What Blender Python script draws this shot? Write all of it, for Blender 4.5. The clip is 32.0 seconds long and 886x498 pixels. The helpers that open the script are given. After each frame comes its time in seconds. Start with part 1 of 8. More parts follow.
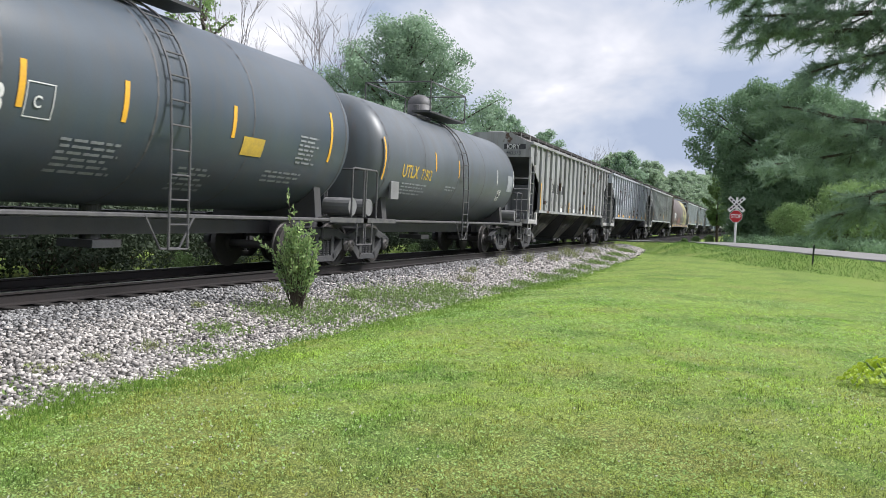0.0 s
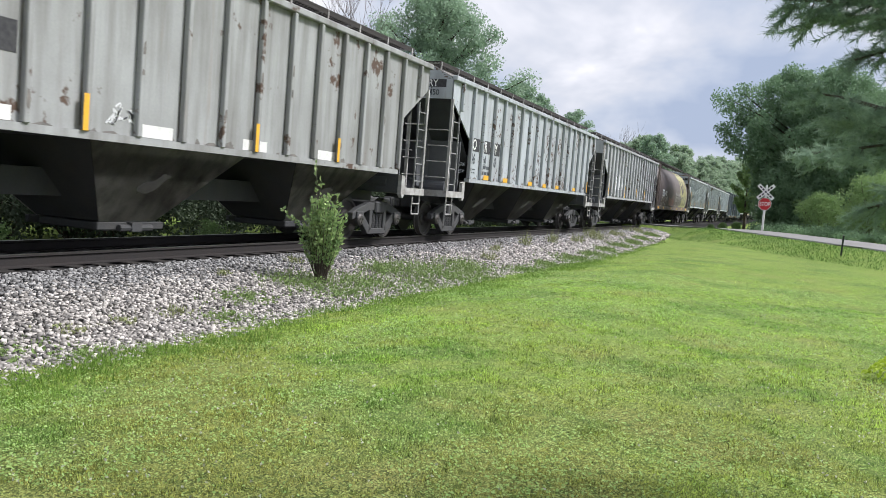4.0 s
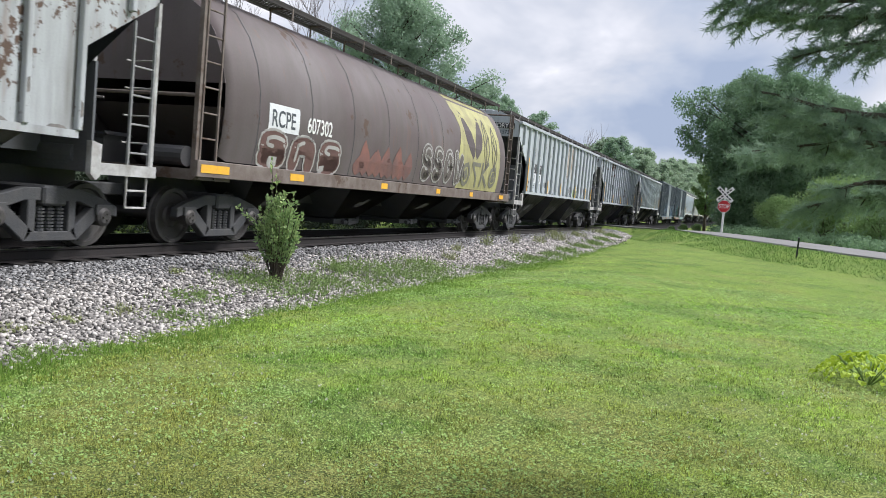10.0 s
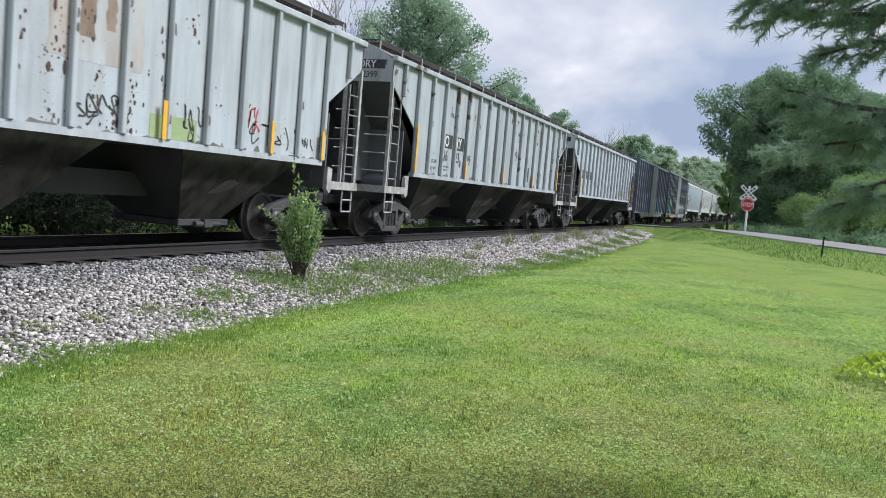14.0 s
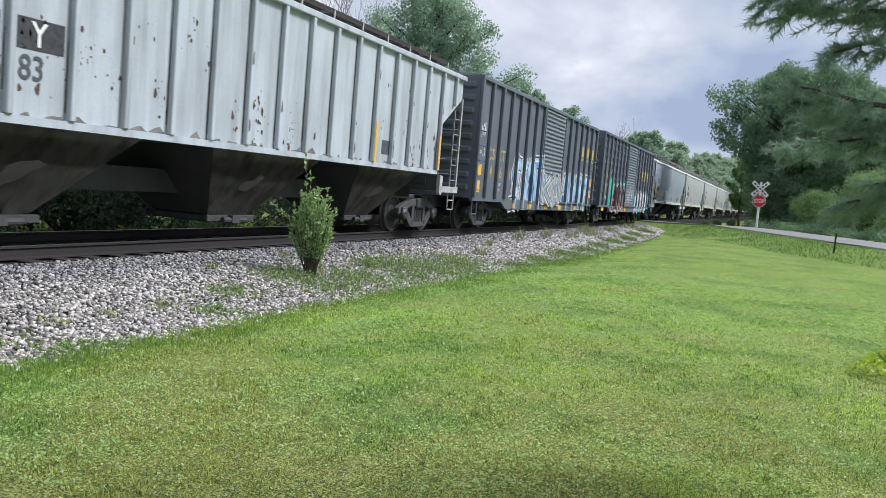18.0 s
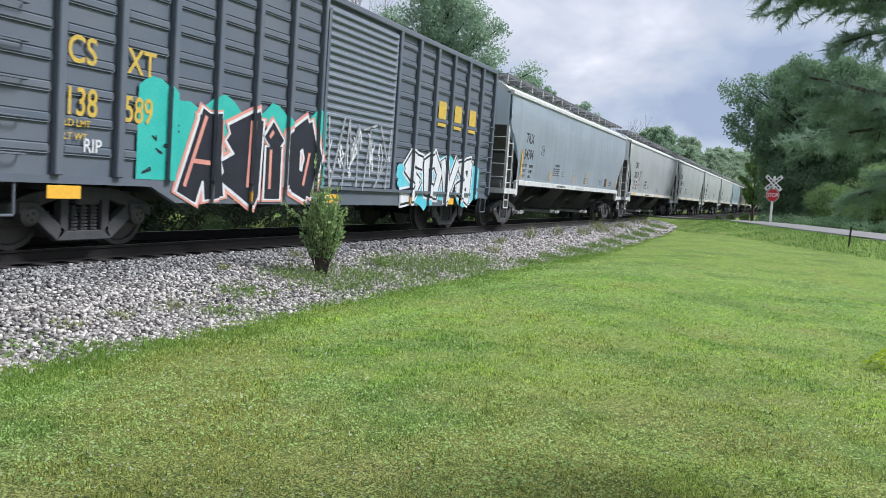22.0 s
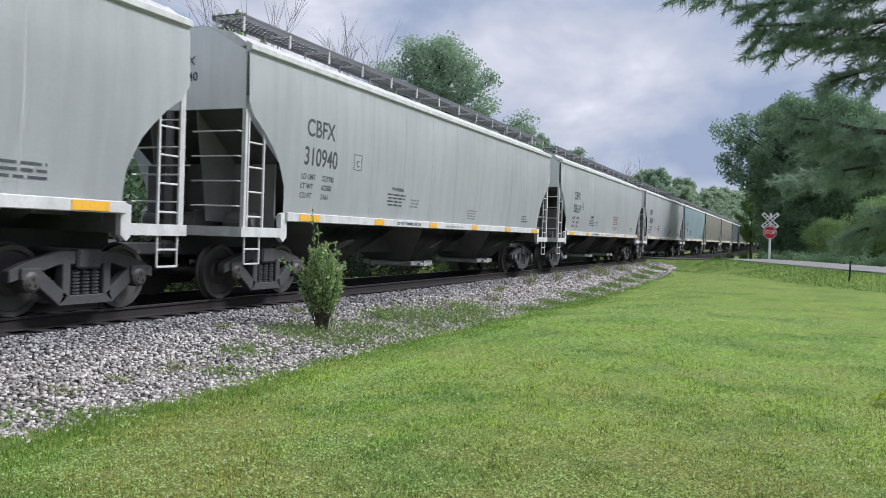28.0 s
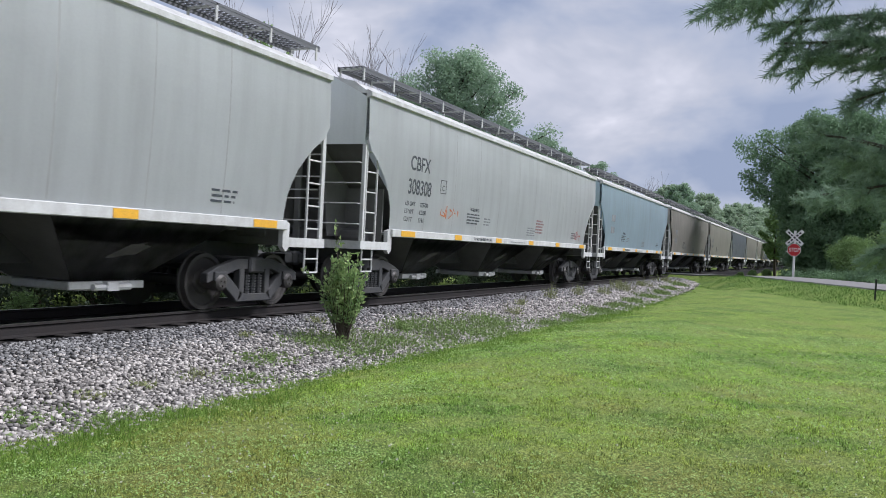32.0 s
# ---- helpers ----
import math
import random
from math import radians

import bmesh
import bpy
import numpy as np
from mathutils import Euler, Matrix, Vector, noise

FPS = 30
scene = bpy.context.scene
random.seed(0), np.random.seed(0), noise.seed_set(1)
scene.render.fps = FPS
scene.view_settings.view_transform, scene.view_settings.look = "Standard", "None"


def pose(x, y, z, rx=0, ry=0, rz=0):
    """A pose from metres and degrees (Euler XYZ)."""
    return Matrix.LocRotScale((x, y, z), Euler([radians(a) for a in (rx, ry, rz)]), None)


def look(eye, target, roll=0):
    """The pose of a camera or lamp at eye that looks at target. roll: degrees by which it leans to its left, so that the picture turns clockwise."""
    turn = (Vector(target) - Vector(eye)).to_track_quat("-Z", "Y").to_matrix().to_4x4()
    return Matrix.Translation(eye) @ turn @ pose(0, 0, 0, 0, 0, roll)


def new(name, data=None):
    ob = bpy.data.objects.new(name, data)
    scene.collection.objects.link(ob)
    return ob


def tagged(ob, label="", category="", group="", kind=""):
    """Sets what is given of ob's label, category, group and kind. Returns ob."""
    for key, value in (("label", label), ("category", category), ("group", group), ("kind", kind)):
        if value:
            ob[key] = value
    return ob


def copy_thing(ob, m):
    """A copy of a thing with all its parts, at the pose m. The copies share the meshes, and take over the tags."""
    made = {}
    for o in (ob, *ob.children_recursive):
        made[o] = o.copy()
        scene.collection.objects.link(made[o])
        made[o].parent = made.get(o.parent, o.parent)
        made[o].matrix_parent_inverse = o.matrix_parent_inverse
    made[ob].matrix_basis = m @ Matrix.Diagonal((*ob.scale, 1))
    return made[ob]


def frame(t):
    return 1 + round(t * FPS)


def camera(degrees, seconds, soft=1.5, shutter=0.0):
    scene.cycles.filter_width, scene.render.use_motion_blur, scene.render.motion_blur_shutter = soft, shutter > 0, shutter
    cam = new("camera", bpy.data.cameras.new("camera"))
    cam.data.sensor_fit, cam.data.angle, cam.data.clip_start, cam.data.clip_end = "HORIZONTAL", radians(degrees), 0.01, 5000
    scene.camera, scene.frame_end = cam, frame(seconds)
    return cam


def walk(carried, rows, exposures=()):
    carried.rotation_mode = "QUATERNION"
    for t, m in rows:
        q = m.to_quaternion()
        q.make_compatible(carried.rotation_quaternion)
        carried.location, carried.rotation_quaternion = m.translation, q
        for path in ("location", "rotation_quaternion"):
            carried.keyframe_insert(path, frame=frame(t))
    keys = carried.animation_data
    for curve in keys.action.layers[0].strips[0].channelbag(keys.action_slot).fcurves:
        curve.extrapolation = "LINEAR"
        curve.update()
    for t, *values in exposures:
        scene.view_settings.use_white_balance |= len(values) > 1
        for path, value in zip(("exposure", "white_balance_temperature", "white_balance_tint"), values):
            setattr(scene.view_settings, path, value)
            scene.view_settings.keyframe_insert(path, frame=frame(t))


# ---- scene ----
cam = camera(56.9, 32.0, soft=0.85, shutter=0.12)
# seconds, place, heading left of the track, tilt and lean of the camera held at the lawn
CAM_ROWS = [
    (0,-0.060,-0.079,1.409,20.94,-2.32,2.52), (0.5,-0.066,-0.075,1.413,21.04,-2.40,2.73), (1,-0.060,-0.076,1.409,21.50,-2.49,3.09),
    (1.5,-0.064,-0.054,1.410,22.21,-2.81,3.72), (2,-0.010,0.009,1.398,22.98,-3.23,4.35), (2.5,0.006,0.028,1.392,23.47,-3.71,4.62),
    (3,-0.029,-0.014,1.396,23.39,-4.06,4.55), (3.5,-0.097,-0.102,1.411,22.93,-4.13,4.52), (5.5,0.001,0.027,1.397,21.28,-3.49,4.54),
    (6,0.004,0.032,1.396,20.77,-3.47,4.34), (6.5,0.010,0.023,1.393,20.25,-3.53,4.31), (7,0.017,0.019,1.394,19.87,-3.59,4.32),
    (7.5,0.008,0.002,1.394,19.67,-3.67,4.50), (8,0.007,0.003,1.395,19.63,-3.77,4.67), (8.5,0.008,0.006,1.397,19.70,-3.82,4.84),
    (9,0.006,-0.002,1.397,19.81,-3.83,4.94), (9.5,0.007,0.015,1.394,19.91,-3.82,5.01), (10,0.005,0.018,1.396,20.04,-3.81,5.02),
    (10.5,-0.000,0.020,1.391,20.21,-3.75,4.97), (11,-0.004,0.024,1.394,20.40,-3.71,4.77), (11.5,-0.003,0.012,1.399,20.62,-3.68,4.68),
    (12,0.001,0.014,1.399,20.78,-3.69,4.65), (12.5,-0.002,0.009,1.399,20.83,-3.75,4.65), (13,0.002,0.018,1.396,20.95,-3.83,4.70),
    (13.5,0.004,0.010,1.395,21.16,-3.91,4.68), (14,0.001,-0.000,1.398,21.49,-3.99,4.84), (14.5,-0.005,-0.003,1.404,21.84,-4.06,5.00),
    (16.5,-0.005,-0.006,1.396,21.50,-4.23,4.96), (17,0.003,-0.012,1.399,21.60,-4.29,4.91), (17.5,-0.010,-0.031,1.398,21.82,-4.31,4.88),
    (18,-0.010,-0.027,1.400,22.15,-4.33,4.88), (18.5,-0.000,-0.023,1.396,22.47,-4.30,4.78), (19,-0.001,-0.022,1.395,22.72,-4.31,4.69),
    (19.5,-0.004,-0.030,1.400,22.96,-4.33,4.61), (20,-0.009,-0.013,1.403,23.11,-4.37,4.46), (20.5,-0.002,-0.010,1.400,23.20,-4.37,4.34),
    (21,-0.005,-0.013,1.396,23.17,-4.40,4.22), (21.5,-0.001,-0.010,1.400,23.10,-4.46,4.22), (22,0.007,-0.002,1.395,23.02,-4.50,4.09),
    (22.5,-0.004,-0.013,1.397,22.94,-4.48,4.07), (23,0.001,-0.004,1.399,22.94,-4.43,4.03), (23.5,0.008,-0.009,1.398,22.96,-4.28,3.87),
    (24,0.002,-0.003,1.394,22.97,-4.16,3.84), (24.5,0.012,-0.007,1.397,22.98,-4.01,3.76), (25,0.004,-0.018,1.396,22.93,-3.91,3.84),
    (25.5,0.009,-0.022,1.398,22.92,-3.85,3.87), (27.5,0.004,0.005,1.408,22.90,-1.85,2.38), (28,0.004,0.025,1.411,23.17,-1.04,1.91),
    (28.5,0.001,0.030,1.410,23.56,-0.45,1.79), (29,0.008,-0.000,1.406,23.88,-0.17,1.91), (29.5,0.006,-0.017,1.410,24.06,-0.06,2.13),
    (30,0.007,-0.037,1.420,24.14,-0.04,2.42), (30.5,0.012,-0.030,1.412,24.26,-0.02,2.62), (31,0.026,-0.020,1.410,24.45,-0.07,2.68),
    (31.5,0.020,-0.028,1.410,24.58,-0.17,2.77), (32,0.006,-0.018,1.406,24.65,-0.23,2.77)]


def cam_pose(x, y, z, heading, tilt, lean):
    a, b = radians(heading), radians(tilt)
    aim = Vector((-math.sin(a) * math.cos(b), math.cos(a) * math.cos(b), math.sin(b)))
    return look((x, y, z), Vector((x, y, z)) + aim, lean)


# the clip's camera stops down a little as it tilts up to the sky
EXPOSURES = [(0.0, 0.42, 6200, 12), (6.0, 0.42, 6200, 12), (9.0, 0.36, 6150, 12), (13.0, 0.27, 5980, 12), (25.0, 0.25, 5900, 11), (28.0, 0.08, 5900, 14), (30.0, 0.0, 5900, 15), (32.0, 0.0, 5900, 15)]
walk(cam, [(r[0], cam_pose(*r[1:])) for r in CAM_ROWS], EXPOSURES)

# ---------------------------------------------------------------- sky and sun
SUN_EL, SUN_AZ = radians(47), radians(63)
world = bpy.data.worlds.new("world")
scene.world = world
world.use_nodes = True


def sky_nodes():
    """A Nishita sky behind a broken grey cloud deck that goes all round."""
    nt = world.node_tree
    nd, ln = nt.nodes, nt.links
    nd.clear()
    out, bg = nd.new("ShaderNodeOutputWorld"), nd.new("ShaderNodeBackground")
    sky = nd.new("ShaderNodeTexSky")
    sky.sky_type, sky.sun_disc, sky.sun_elevation, sky.sun_rotation = "NISHITA", False, SUN_EL, SUN_AZ
    sky.air_density, sky.dust_density = 1.0, 2.0
    tc, sep = nd.new("ShaderNodeTexCoord"), nd.new("ShaderNodeSeparateXYZ")
    ln.new(tc.outputs["Generated"], sep.inputs[0])
    # cloud banks: the direction, flattened so that the banks lie along the horizon
    div = nd.new("ShaderNodeVectorMath")
    div.operation = "MULTIPLY"
    div.inputs[1].default_value = (1.0, 1.0, 1.9)
    ln.new(tc.outputs["Generated"], div.inputs[0])
    big, fine = nd.new("ShaderNodeTexNoise"), nd.new("ShaderNodeTexNoise")
    big.inputs["Scale"].default_value, big.inputs["Detail"].default_value, big.inputs["Roughness"].default_value = 4.4, 5, 0.5
    big.inputs["Distortion"].default_value = 0.25
    fine.inputs["Scale"].default_value, fine.inputs["Detail"].default_value = 9.0, 3
    shift = nd.new("ShaderNodeVectorMath")
    shift.operation, shift.inputs[1].default_value = "ADD", (3.1, 0.4, 0.0)
    ln.new(div.outputs[0], shift.inputs[0])
    ln.new(shift.outputs[0], big.inputs["Vector"])
    ln.new(shift.outputs[0], fine.inputs["Vector"])
    mixf = nd.new("ShaderNodeMath")
    mixf.operation = "MULTIPLY_ADD"
    mixf.inputs[1].default_value, mixf.inputs[2].default_value = 0.16, -0.08
    ln.new(fine.outputs[0], mixf.inputs[0])
    summ = nd.new("ShaderNodeMath")
    ln.new(big.outputs[0], summ.inputs[0])
    ln.new(mixf.outputs[0], summ.inputs[1])
    # low bank of blue-grey cloud, brighter and broken higher up
    lift, up = nd.new("ShaderNodeValToRGB"), nd.new("ShaderNodeMath")
    le = lift.color_ramp.elements
    le[0].position, le[0].color = 0.0, (0.26, 0.26, 0.26, 1)
    le[1].position, le[1].color = 1.0, (0.64, 0.64, 0.64, 1)
    for p, v in ((0.07, 0.16), (0.12, 0.26), (0.185, 0.57), (0.24, 0.55), (0.30, 0.47), (0.5, 0.62)):
        le.new(p).color = (v, v, v, 1)
    up.operation = "MULTIPLY_ADD"
    up.inputs[1].default_value, up.inputs[2].default_value = 0.4, -0.2
    ln.new(sep.outputs[2], lift.inputs[0])
    ln.new(lift.outputs[0], up.inputs[0])
    tot = nd.new("ShaderNodeMath")
    ln.new(summ.outputs[0], tot.inputs[0])
    ln.new(up.outputs[0], tot.inputs[1])
    ramp = nd.new("ShaderNodeValToRGB")
    el = ramp.color_ramp.elements
    el[0].position, el[0].color = 0.36, (0.32, 0.37, 0.47, 1)
    el[1].position, el[1].color = 0.69, (0.90, 0.87, 0.87, 1)
    for p, c in ((0.45, (0.43, 0.465, 0.535, 1)), (0.53, (0.54, 0.55, 0.585, 1)), (0.60, (0.655, 0.65, 0.67, 1))):
        e = el.new(p)
        e.color = c
    ln.new(tot.outputs[0], ramp.inputs[0])
    scale = nd.new("ShaderNodeMix")
    scale.data_type, scale.blend_type = "RGBA", "MIX"
    scale.inputs[0].default_value = 0.96
    sc = nd.new("ShaderNodeMix")
    sc.data_type, sc.blend_type = "RGBA", "MULTIPLY"
    sc.inputs[0].default_value = 1.0
    sc.inputs[7].default_value = (0.1, 0.1, 0.1, 1)
    ln.new(sky.outputs[0], sc.inputs[6])
    ln.new(sc.outputs[2], scale.inputs[6])
    ln.new(ramp.outputs[0], scale.inputs[7])
    ln.new(scale.outputs[2], bg.inputs[0])
    bg.inputs[1].default_value = SKY
    ln.new(bg.outputs[0], out.inputs[0])


SKY = 1.08
sky_nodes()
sun = new("sun", bpy.data.lights.new("sun", "SUN"))
sun.data.energy, sun.data.angle, sun.data.color = 3.9, radians(16), (1.0, 0.965, 0.92)
sun.matrix_world = look(Vector((math.sin(SUN_AZ) * math.cos(SUN_EL), math.cos(SUN_AZ) * math.cos(SUN_EL), math.sin(SUN_EL))) * 60, (0, 0, 0))

# ---------------------------------------------------------------- materials
MATS = {}


def mat(name, col, rough=0.6, metal=0.0, col2=None, scale=2.0, amount=0.5, fine=30.0, grain=0.25, bump=0.15, rust=0.0, streak=0.0, dirt=0.0,
        spec=0.4, stretch=(1, 1, 1), trans=0.0, island=0.0, spots=3.0):
    """A worn surface: two tones at a large scale, grain and relief at a fine one; rust spots and runs for painted steel."""
    if name in MATS:
        return MATS[name]
    m = bpy.data.materials.new(name)
    m.use_nodes = True
    nd, ln = m.node_tree.nodes, m.node_tree.links
    bs = nd["Principled BSDF"]
    bs.inputs["Roughness"].default_value, bs.inputs["Metallic"].default_value = rough, metal
    bs.inputs["Specular IOR Level"].default_value = spec
    tc, info = nd.new("ShaderNodeTexCoord"), nd.new("ShaderNodeObjectInfo")
    rnd = nd.new("ShaderNodeVectorMath")
    rnd.operation = "SCALE"
    rnd.inputs[0].default_value = (37, 53, 71)
    ln.new(info.outputs["Random"], rnd.inputs["Scale"])
    pos = nd.new("ShaderNodeVectorMath")
    ln.new(tc.outputs["Object"], pos.inputs[0])
    ln.new(rnd.outputs[0], pos.inputs[1])
    mp = nd.new("ShaderNodeMapping")
    mp.inputs["Scale"].default_value = stretch
    ln.new(pos.outputs[0], mp.inputs[0])

    def noise_at(s, detail=3, vec=mp.outputs[0], rgh=0.55):
        n = nd.new("ShaderNodeTexNoise")
        n.inputs["Scale"].default_value, n.inputs["Detail"].default_value, n.inputs["Roughness"].default_value = s, detail, rgh
        ln.new(vec, n.inputs["Vector"])
        return n.outputs[0]

    def ramped(src, a, b, top=1.0):
        r = nd.new("ShaderNodeMapRange")
        r.inputs["From Min"].default_value, r.inputs["From Max"].default_value, r.inputs["To Max"].default_value = a, b, top
        ln.new(src, r.inputs[0])
        return r.outputs[0]

    def mix(fac, a, b, kind="MIX"):
        x = nd.new("ShaderNodeMix")
        x.data_type, x.blend_type = "RGBA", kind
        for sock, v in ((x.inputs[0], fac), (x.inputs[6], a), (x.inputs[7], b)):
            if isinstance(v, (int, float)):
                sock.default_value = v
            elif isinstance(v, tuple):
                sock.default_value = (*v, 1)
            else:
                ln.new(v, sock)
        return x.outputs[2]

    c2 = col2 or tuple(v * 0.6 for v in col)
    c = mix(ramped(noise_at(scale), 0.35, 0.7, amount), col, c2)
    fine_n = noise_at(fine, 2)
    if island:
        geo = nd.new("ShaderNodeNewGeometry")
        c = mix(ramped(geo.outputs["Random Per Island"], 0.05, 0.95, island), c, c2)
    if dirt:
        sm = nd.new("ShaderNodeMapping")
        sm.inputs["Scale"].default_value = (2.2, 2.2, 0.22)
        ln.new(pos.outputs[0], sm.inputs[0])
        c = mix(ramped(noise_at(1.6, 4, sm.outputs[0]), 0.42, 0.72, dirt), c, (0.10, 0.09, 0.075))
    rust_fac = None
    if streak:
        sm2 = nd.new("ShaderNodeMapping")
        sm2.inputs["Scale"].default_value = (3.0, 3.0, 0.35)
        ln.new(pos.outputs[0], sm2.inputs[0])
        c = mix(ramped(noise_at(1.4, 5, sm2.outputs[0], 0.65), 0.6, 0.78, streak), c, (0.22, 0.10, 0.045))
    if rust:
        r1 = noise_at(spots, 5, pos.outputs[0], 0.62)
        r2 = noise_at(0.7, 2, pos.outputs[0])
        mul = nd.new("ShaderNodeMath")
        mul.operation = "MULTIPLY"
        ln.new(r1, mul.inputs[0])
        ln.new(r2, mul.inputs[1])
        rust_fac = ramped(mul.outputs[0], 0.36 - 0.08 * rust, 0.40 - 0.08 * rust)
        c = mix(rust_fac, c, mix(fine_n, (0.065, 0.042, 0.033), (0.13, 0.085, 0.06)))
    c = mix(ramped(fine_n, 0.3, 0.75, grain), c, mix(1.0, c, (0.45, 0.45, 0.45), "MULTIPLY"))
    ln.new(c, bs.inputs["Base Color"])
    if bump:
        b = nd.new("ShaderNodeBump")
        b.inputs["Strength"].default_value, b.inputs["Distance"].default_value = bump, 0.02
        ln.new(fine_n, b.inputs["Height"])
        ln.new(b.outputs[0], bs.inputs["Normal"])
    if trans:
        bs.inputs["Transmission Weight"].default_value = 0.0
        tr, ms = nd.new("ShaderNodeBsdfTranslucent"), nd.new("ShaderNodeMixShader")
        ms.inputs[0].default_value = trans
        ln.new(c, tr.inputs[0])
        ln.new(bs.outputs[0], ms.inputs[1])
        ln.new(tr.outputs[0], ms.inputs[2])
        ln.new(ms.outputs[0], nd["Material Output"].inputs[0])
    MATS[name] = m
    return m


def lawn_mat(name, tone, trans):
    """Mown turf in four tones: fresh green, lime clumps, straw patches and deep green, from metres down to centimetres."""
    m = bpy.data.materials.new(name)
    m.use_nodes = True
    nd, ln = m.node_tree.nodes, m.node_tree.links
    bs, tc = nd["Principled BSDF"], nd.new("ShaderNodeTexCoord")
    bs.inputs["Roughness"].default_value, bs.inputs["Specular IOR Level"].default_value = 0.9, 0.04

    def layer(c, colour, scale, a, b, top, detail=3):
        n, r, x = nd.new("ShaderNodeTexNoise"), nd.new("ShaderNodeMapRange"), nd.new("ShaderNodeMix")
        n.inputs["Scale"].default_value, n.inputs["Detail"].default_value, n.inputs["Roughness"].default_value = scale, detail, 0.6
        r.inputs["From Min"].default_value, r.inputs["From Max"].default_value, r.inputs["To Max"].default_value = a, b, top
        x.data_type = "RGBA"
        x.inputs[7].default_value = (*[v * tone for v in colour], 1)
        if isinstance(c, tuple):
            x.inputs[6].default_value = (*[v * tone for v in c], 1)
        else:
            ln.new(c, x.inputs[6])
        ln.new(tc.outputs["Object"], n.inputs["Vector"])
        ln.new(n.outputs[0], r.inputs[0])
        ln.new(r.outputs[0], x.inputs[0])
        return x.outputs[2]

    # the turf by the eye is dry and olive, further out it is fresh green
    sp, far, wob, wn = nd.new("ShaderNodeSeparateXYZ"), nd.new("ShaderNodeMapRange"), nd.new("ShaderNodeMath"), nd.new("ShaderNodeTexNoise")
    wn.inputs["Scale"].default_value, wn.inputs["Detail"].default_value = 0.45, 3
    wob.operation = "MULTIPLY_ADD"
    wob.inputs[1].default_value = 9.0
    far.inputs["From Min"].default_value, far.inputs["From Max"].default_value = 8.5, 15.5
    ln.new(tc.outputs["Object"], sp.inputs[0])
    ln.new(tc.outputs["Object"], wn.inputs["Vector"])
    ln.new(wn.outputs[0], wob.inputs[0])
    ln.new(sp.outputs[1], wob.inputs[2])
    ln.new(wob.outputs[0], far.inputs[0])
    dry = nd.new("ShaderNodeMix")
    dry.data_type = "RGBA"
    dry.inputs[6].default_value = (*[v * tone for v in (0.315, 0.33, 0.09)], 1)
    dry.inputs[7].default_value = (*[v * tone for v in (0.315, 0.485, 0.10)], 1)
    ln.new(far.outputs[0], dry.inputs[0])
    c = layer(dry.outputs[2], (0.39, 0.56, 0.095), 0.42, 0.46, 0.68, 0.8)
    c = layer(c, (0.44, 0.385, 0.16), 0.75, 0.50, 0.70, 0.6)
    c = layer(c, (0.13, 0.27, 0.06), 0.55, 0.48, 0.62, 0.75)
    c = layer(c, (0.44, 0.49, 0.16), 6.0, 0.55, 0.72, 0.5)
    c = layer(c, (0.07, 0.14, 0.032), 13.0, 0.50, 0.66, 0.6)
    if not trans:  # soil, thatch and shade between blades coloured in as dark specks; bright leaf specks
        c = layer(c, (0.035, 0.055, 0.02), 75.0, 0.46, 0.56, 0.85, 2)
        c = layer(c, (0.62, 0.74, 0.24), 100.0, 0.55, 0.63, 0.85, 1)
        c = layer(c, (0.06, 0.10, 0.028), 34.0, 0.52, 0.62, 0.6, 3)
    geo, rr2, mul = nd.new("ShaderNodeNewGeometry"), nd.new("ShaderNodeMapRange"), nd.new("ShaderNodeMix")
    mul.data_type, mul.blend_type = "RGBA", "MULTIPLY"
    mul.inputs[0].default_value = 1.0
    rr2.inputs["To Min"].default_value, rr2.inputs["To Max"].default_value = (0.25, 2.15) if trans else (1.0, 1.0)
    ln.new(geo.outputs["Random Per Island"], rr2.inputs[0])
    ln.new(c, mul.inputs[6])
    ln.new(rr2.outputs[0], mul.inputs[7])
    c = mul.outputs[2]
    ln.new(c, bs.inputs["Base Color"])
    if trans:
        tr, ms = nd.new("ShaderNodeBsdfTranslucent"), nd.new("ShaderNodeMixShader")
        ms.inputs[0].default_value = trans
        ln.new(c, tr.inputs[0])
        ln.new(bs.outputs[0], ms.inputs[1])
        ln.new(tr.outputs[0], ms.inputs[2])
        ln.new(ms.outputs[0], nd["Material Output"].inputs[0])
    MATS[name] = m
    return m


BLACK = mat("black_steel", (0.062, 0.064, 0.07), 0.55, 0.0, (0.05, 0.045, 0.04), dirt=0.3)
GRIME = mat("grimy_steel", (0.056, 0.058, 0.062), 0.8, 0.0, (0.095, 0.09, 0.083), scale=4, bump=0.3)
WHEEL = mat("wheel_steel", (0.085, 0.08, 0.078), 0.55, 0.35, (0.10, 0.09, 0.08), scale=6)
BRIGHT = mat("rolled_steel", (0.55, 0.54, 0.52), 0.3, 1.0, (0.35, 0.32, 0.3), scale=8)
YELLOW = mat("reflector_yellow", (0.85, 0.46, 0.04), 0.45, 0, (0.6, 0.34, 0.08), scale=9, amount=0.4)
WHITE = mat("stencil_white", (0.78, 0.78, 0.76), 0.6, 0, (0.55, 0.55, 0.53), scale=12)
INK = mat("stencil_black", (0.03, 0.03, 0.035), 0.6, 0, (0.09, 0.09, 0.09), scale=12)
GREYINK = mat("stencil_grey", (0.32, 0.34, 0.36), 0.6, 0, (0.2, 0.2, 0.2), scale=12)
STEEL_RAIL = mat("rail_side", (0.034, 0.031, 0.031), 0.7, 0.3, (0.045, 0.036, 0.032), scale=5)


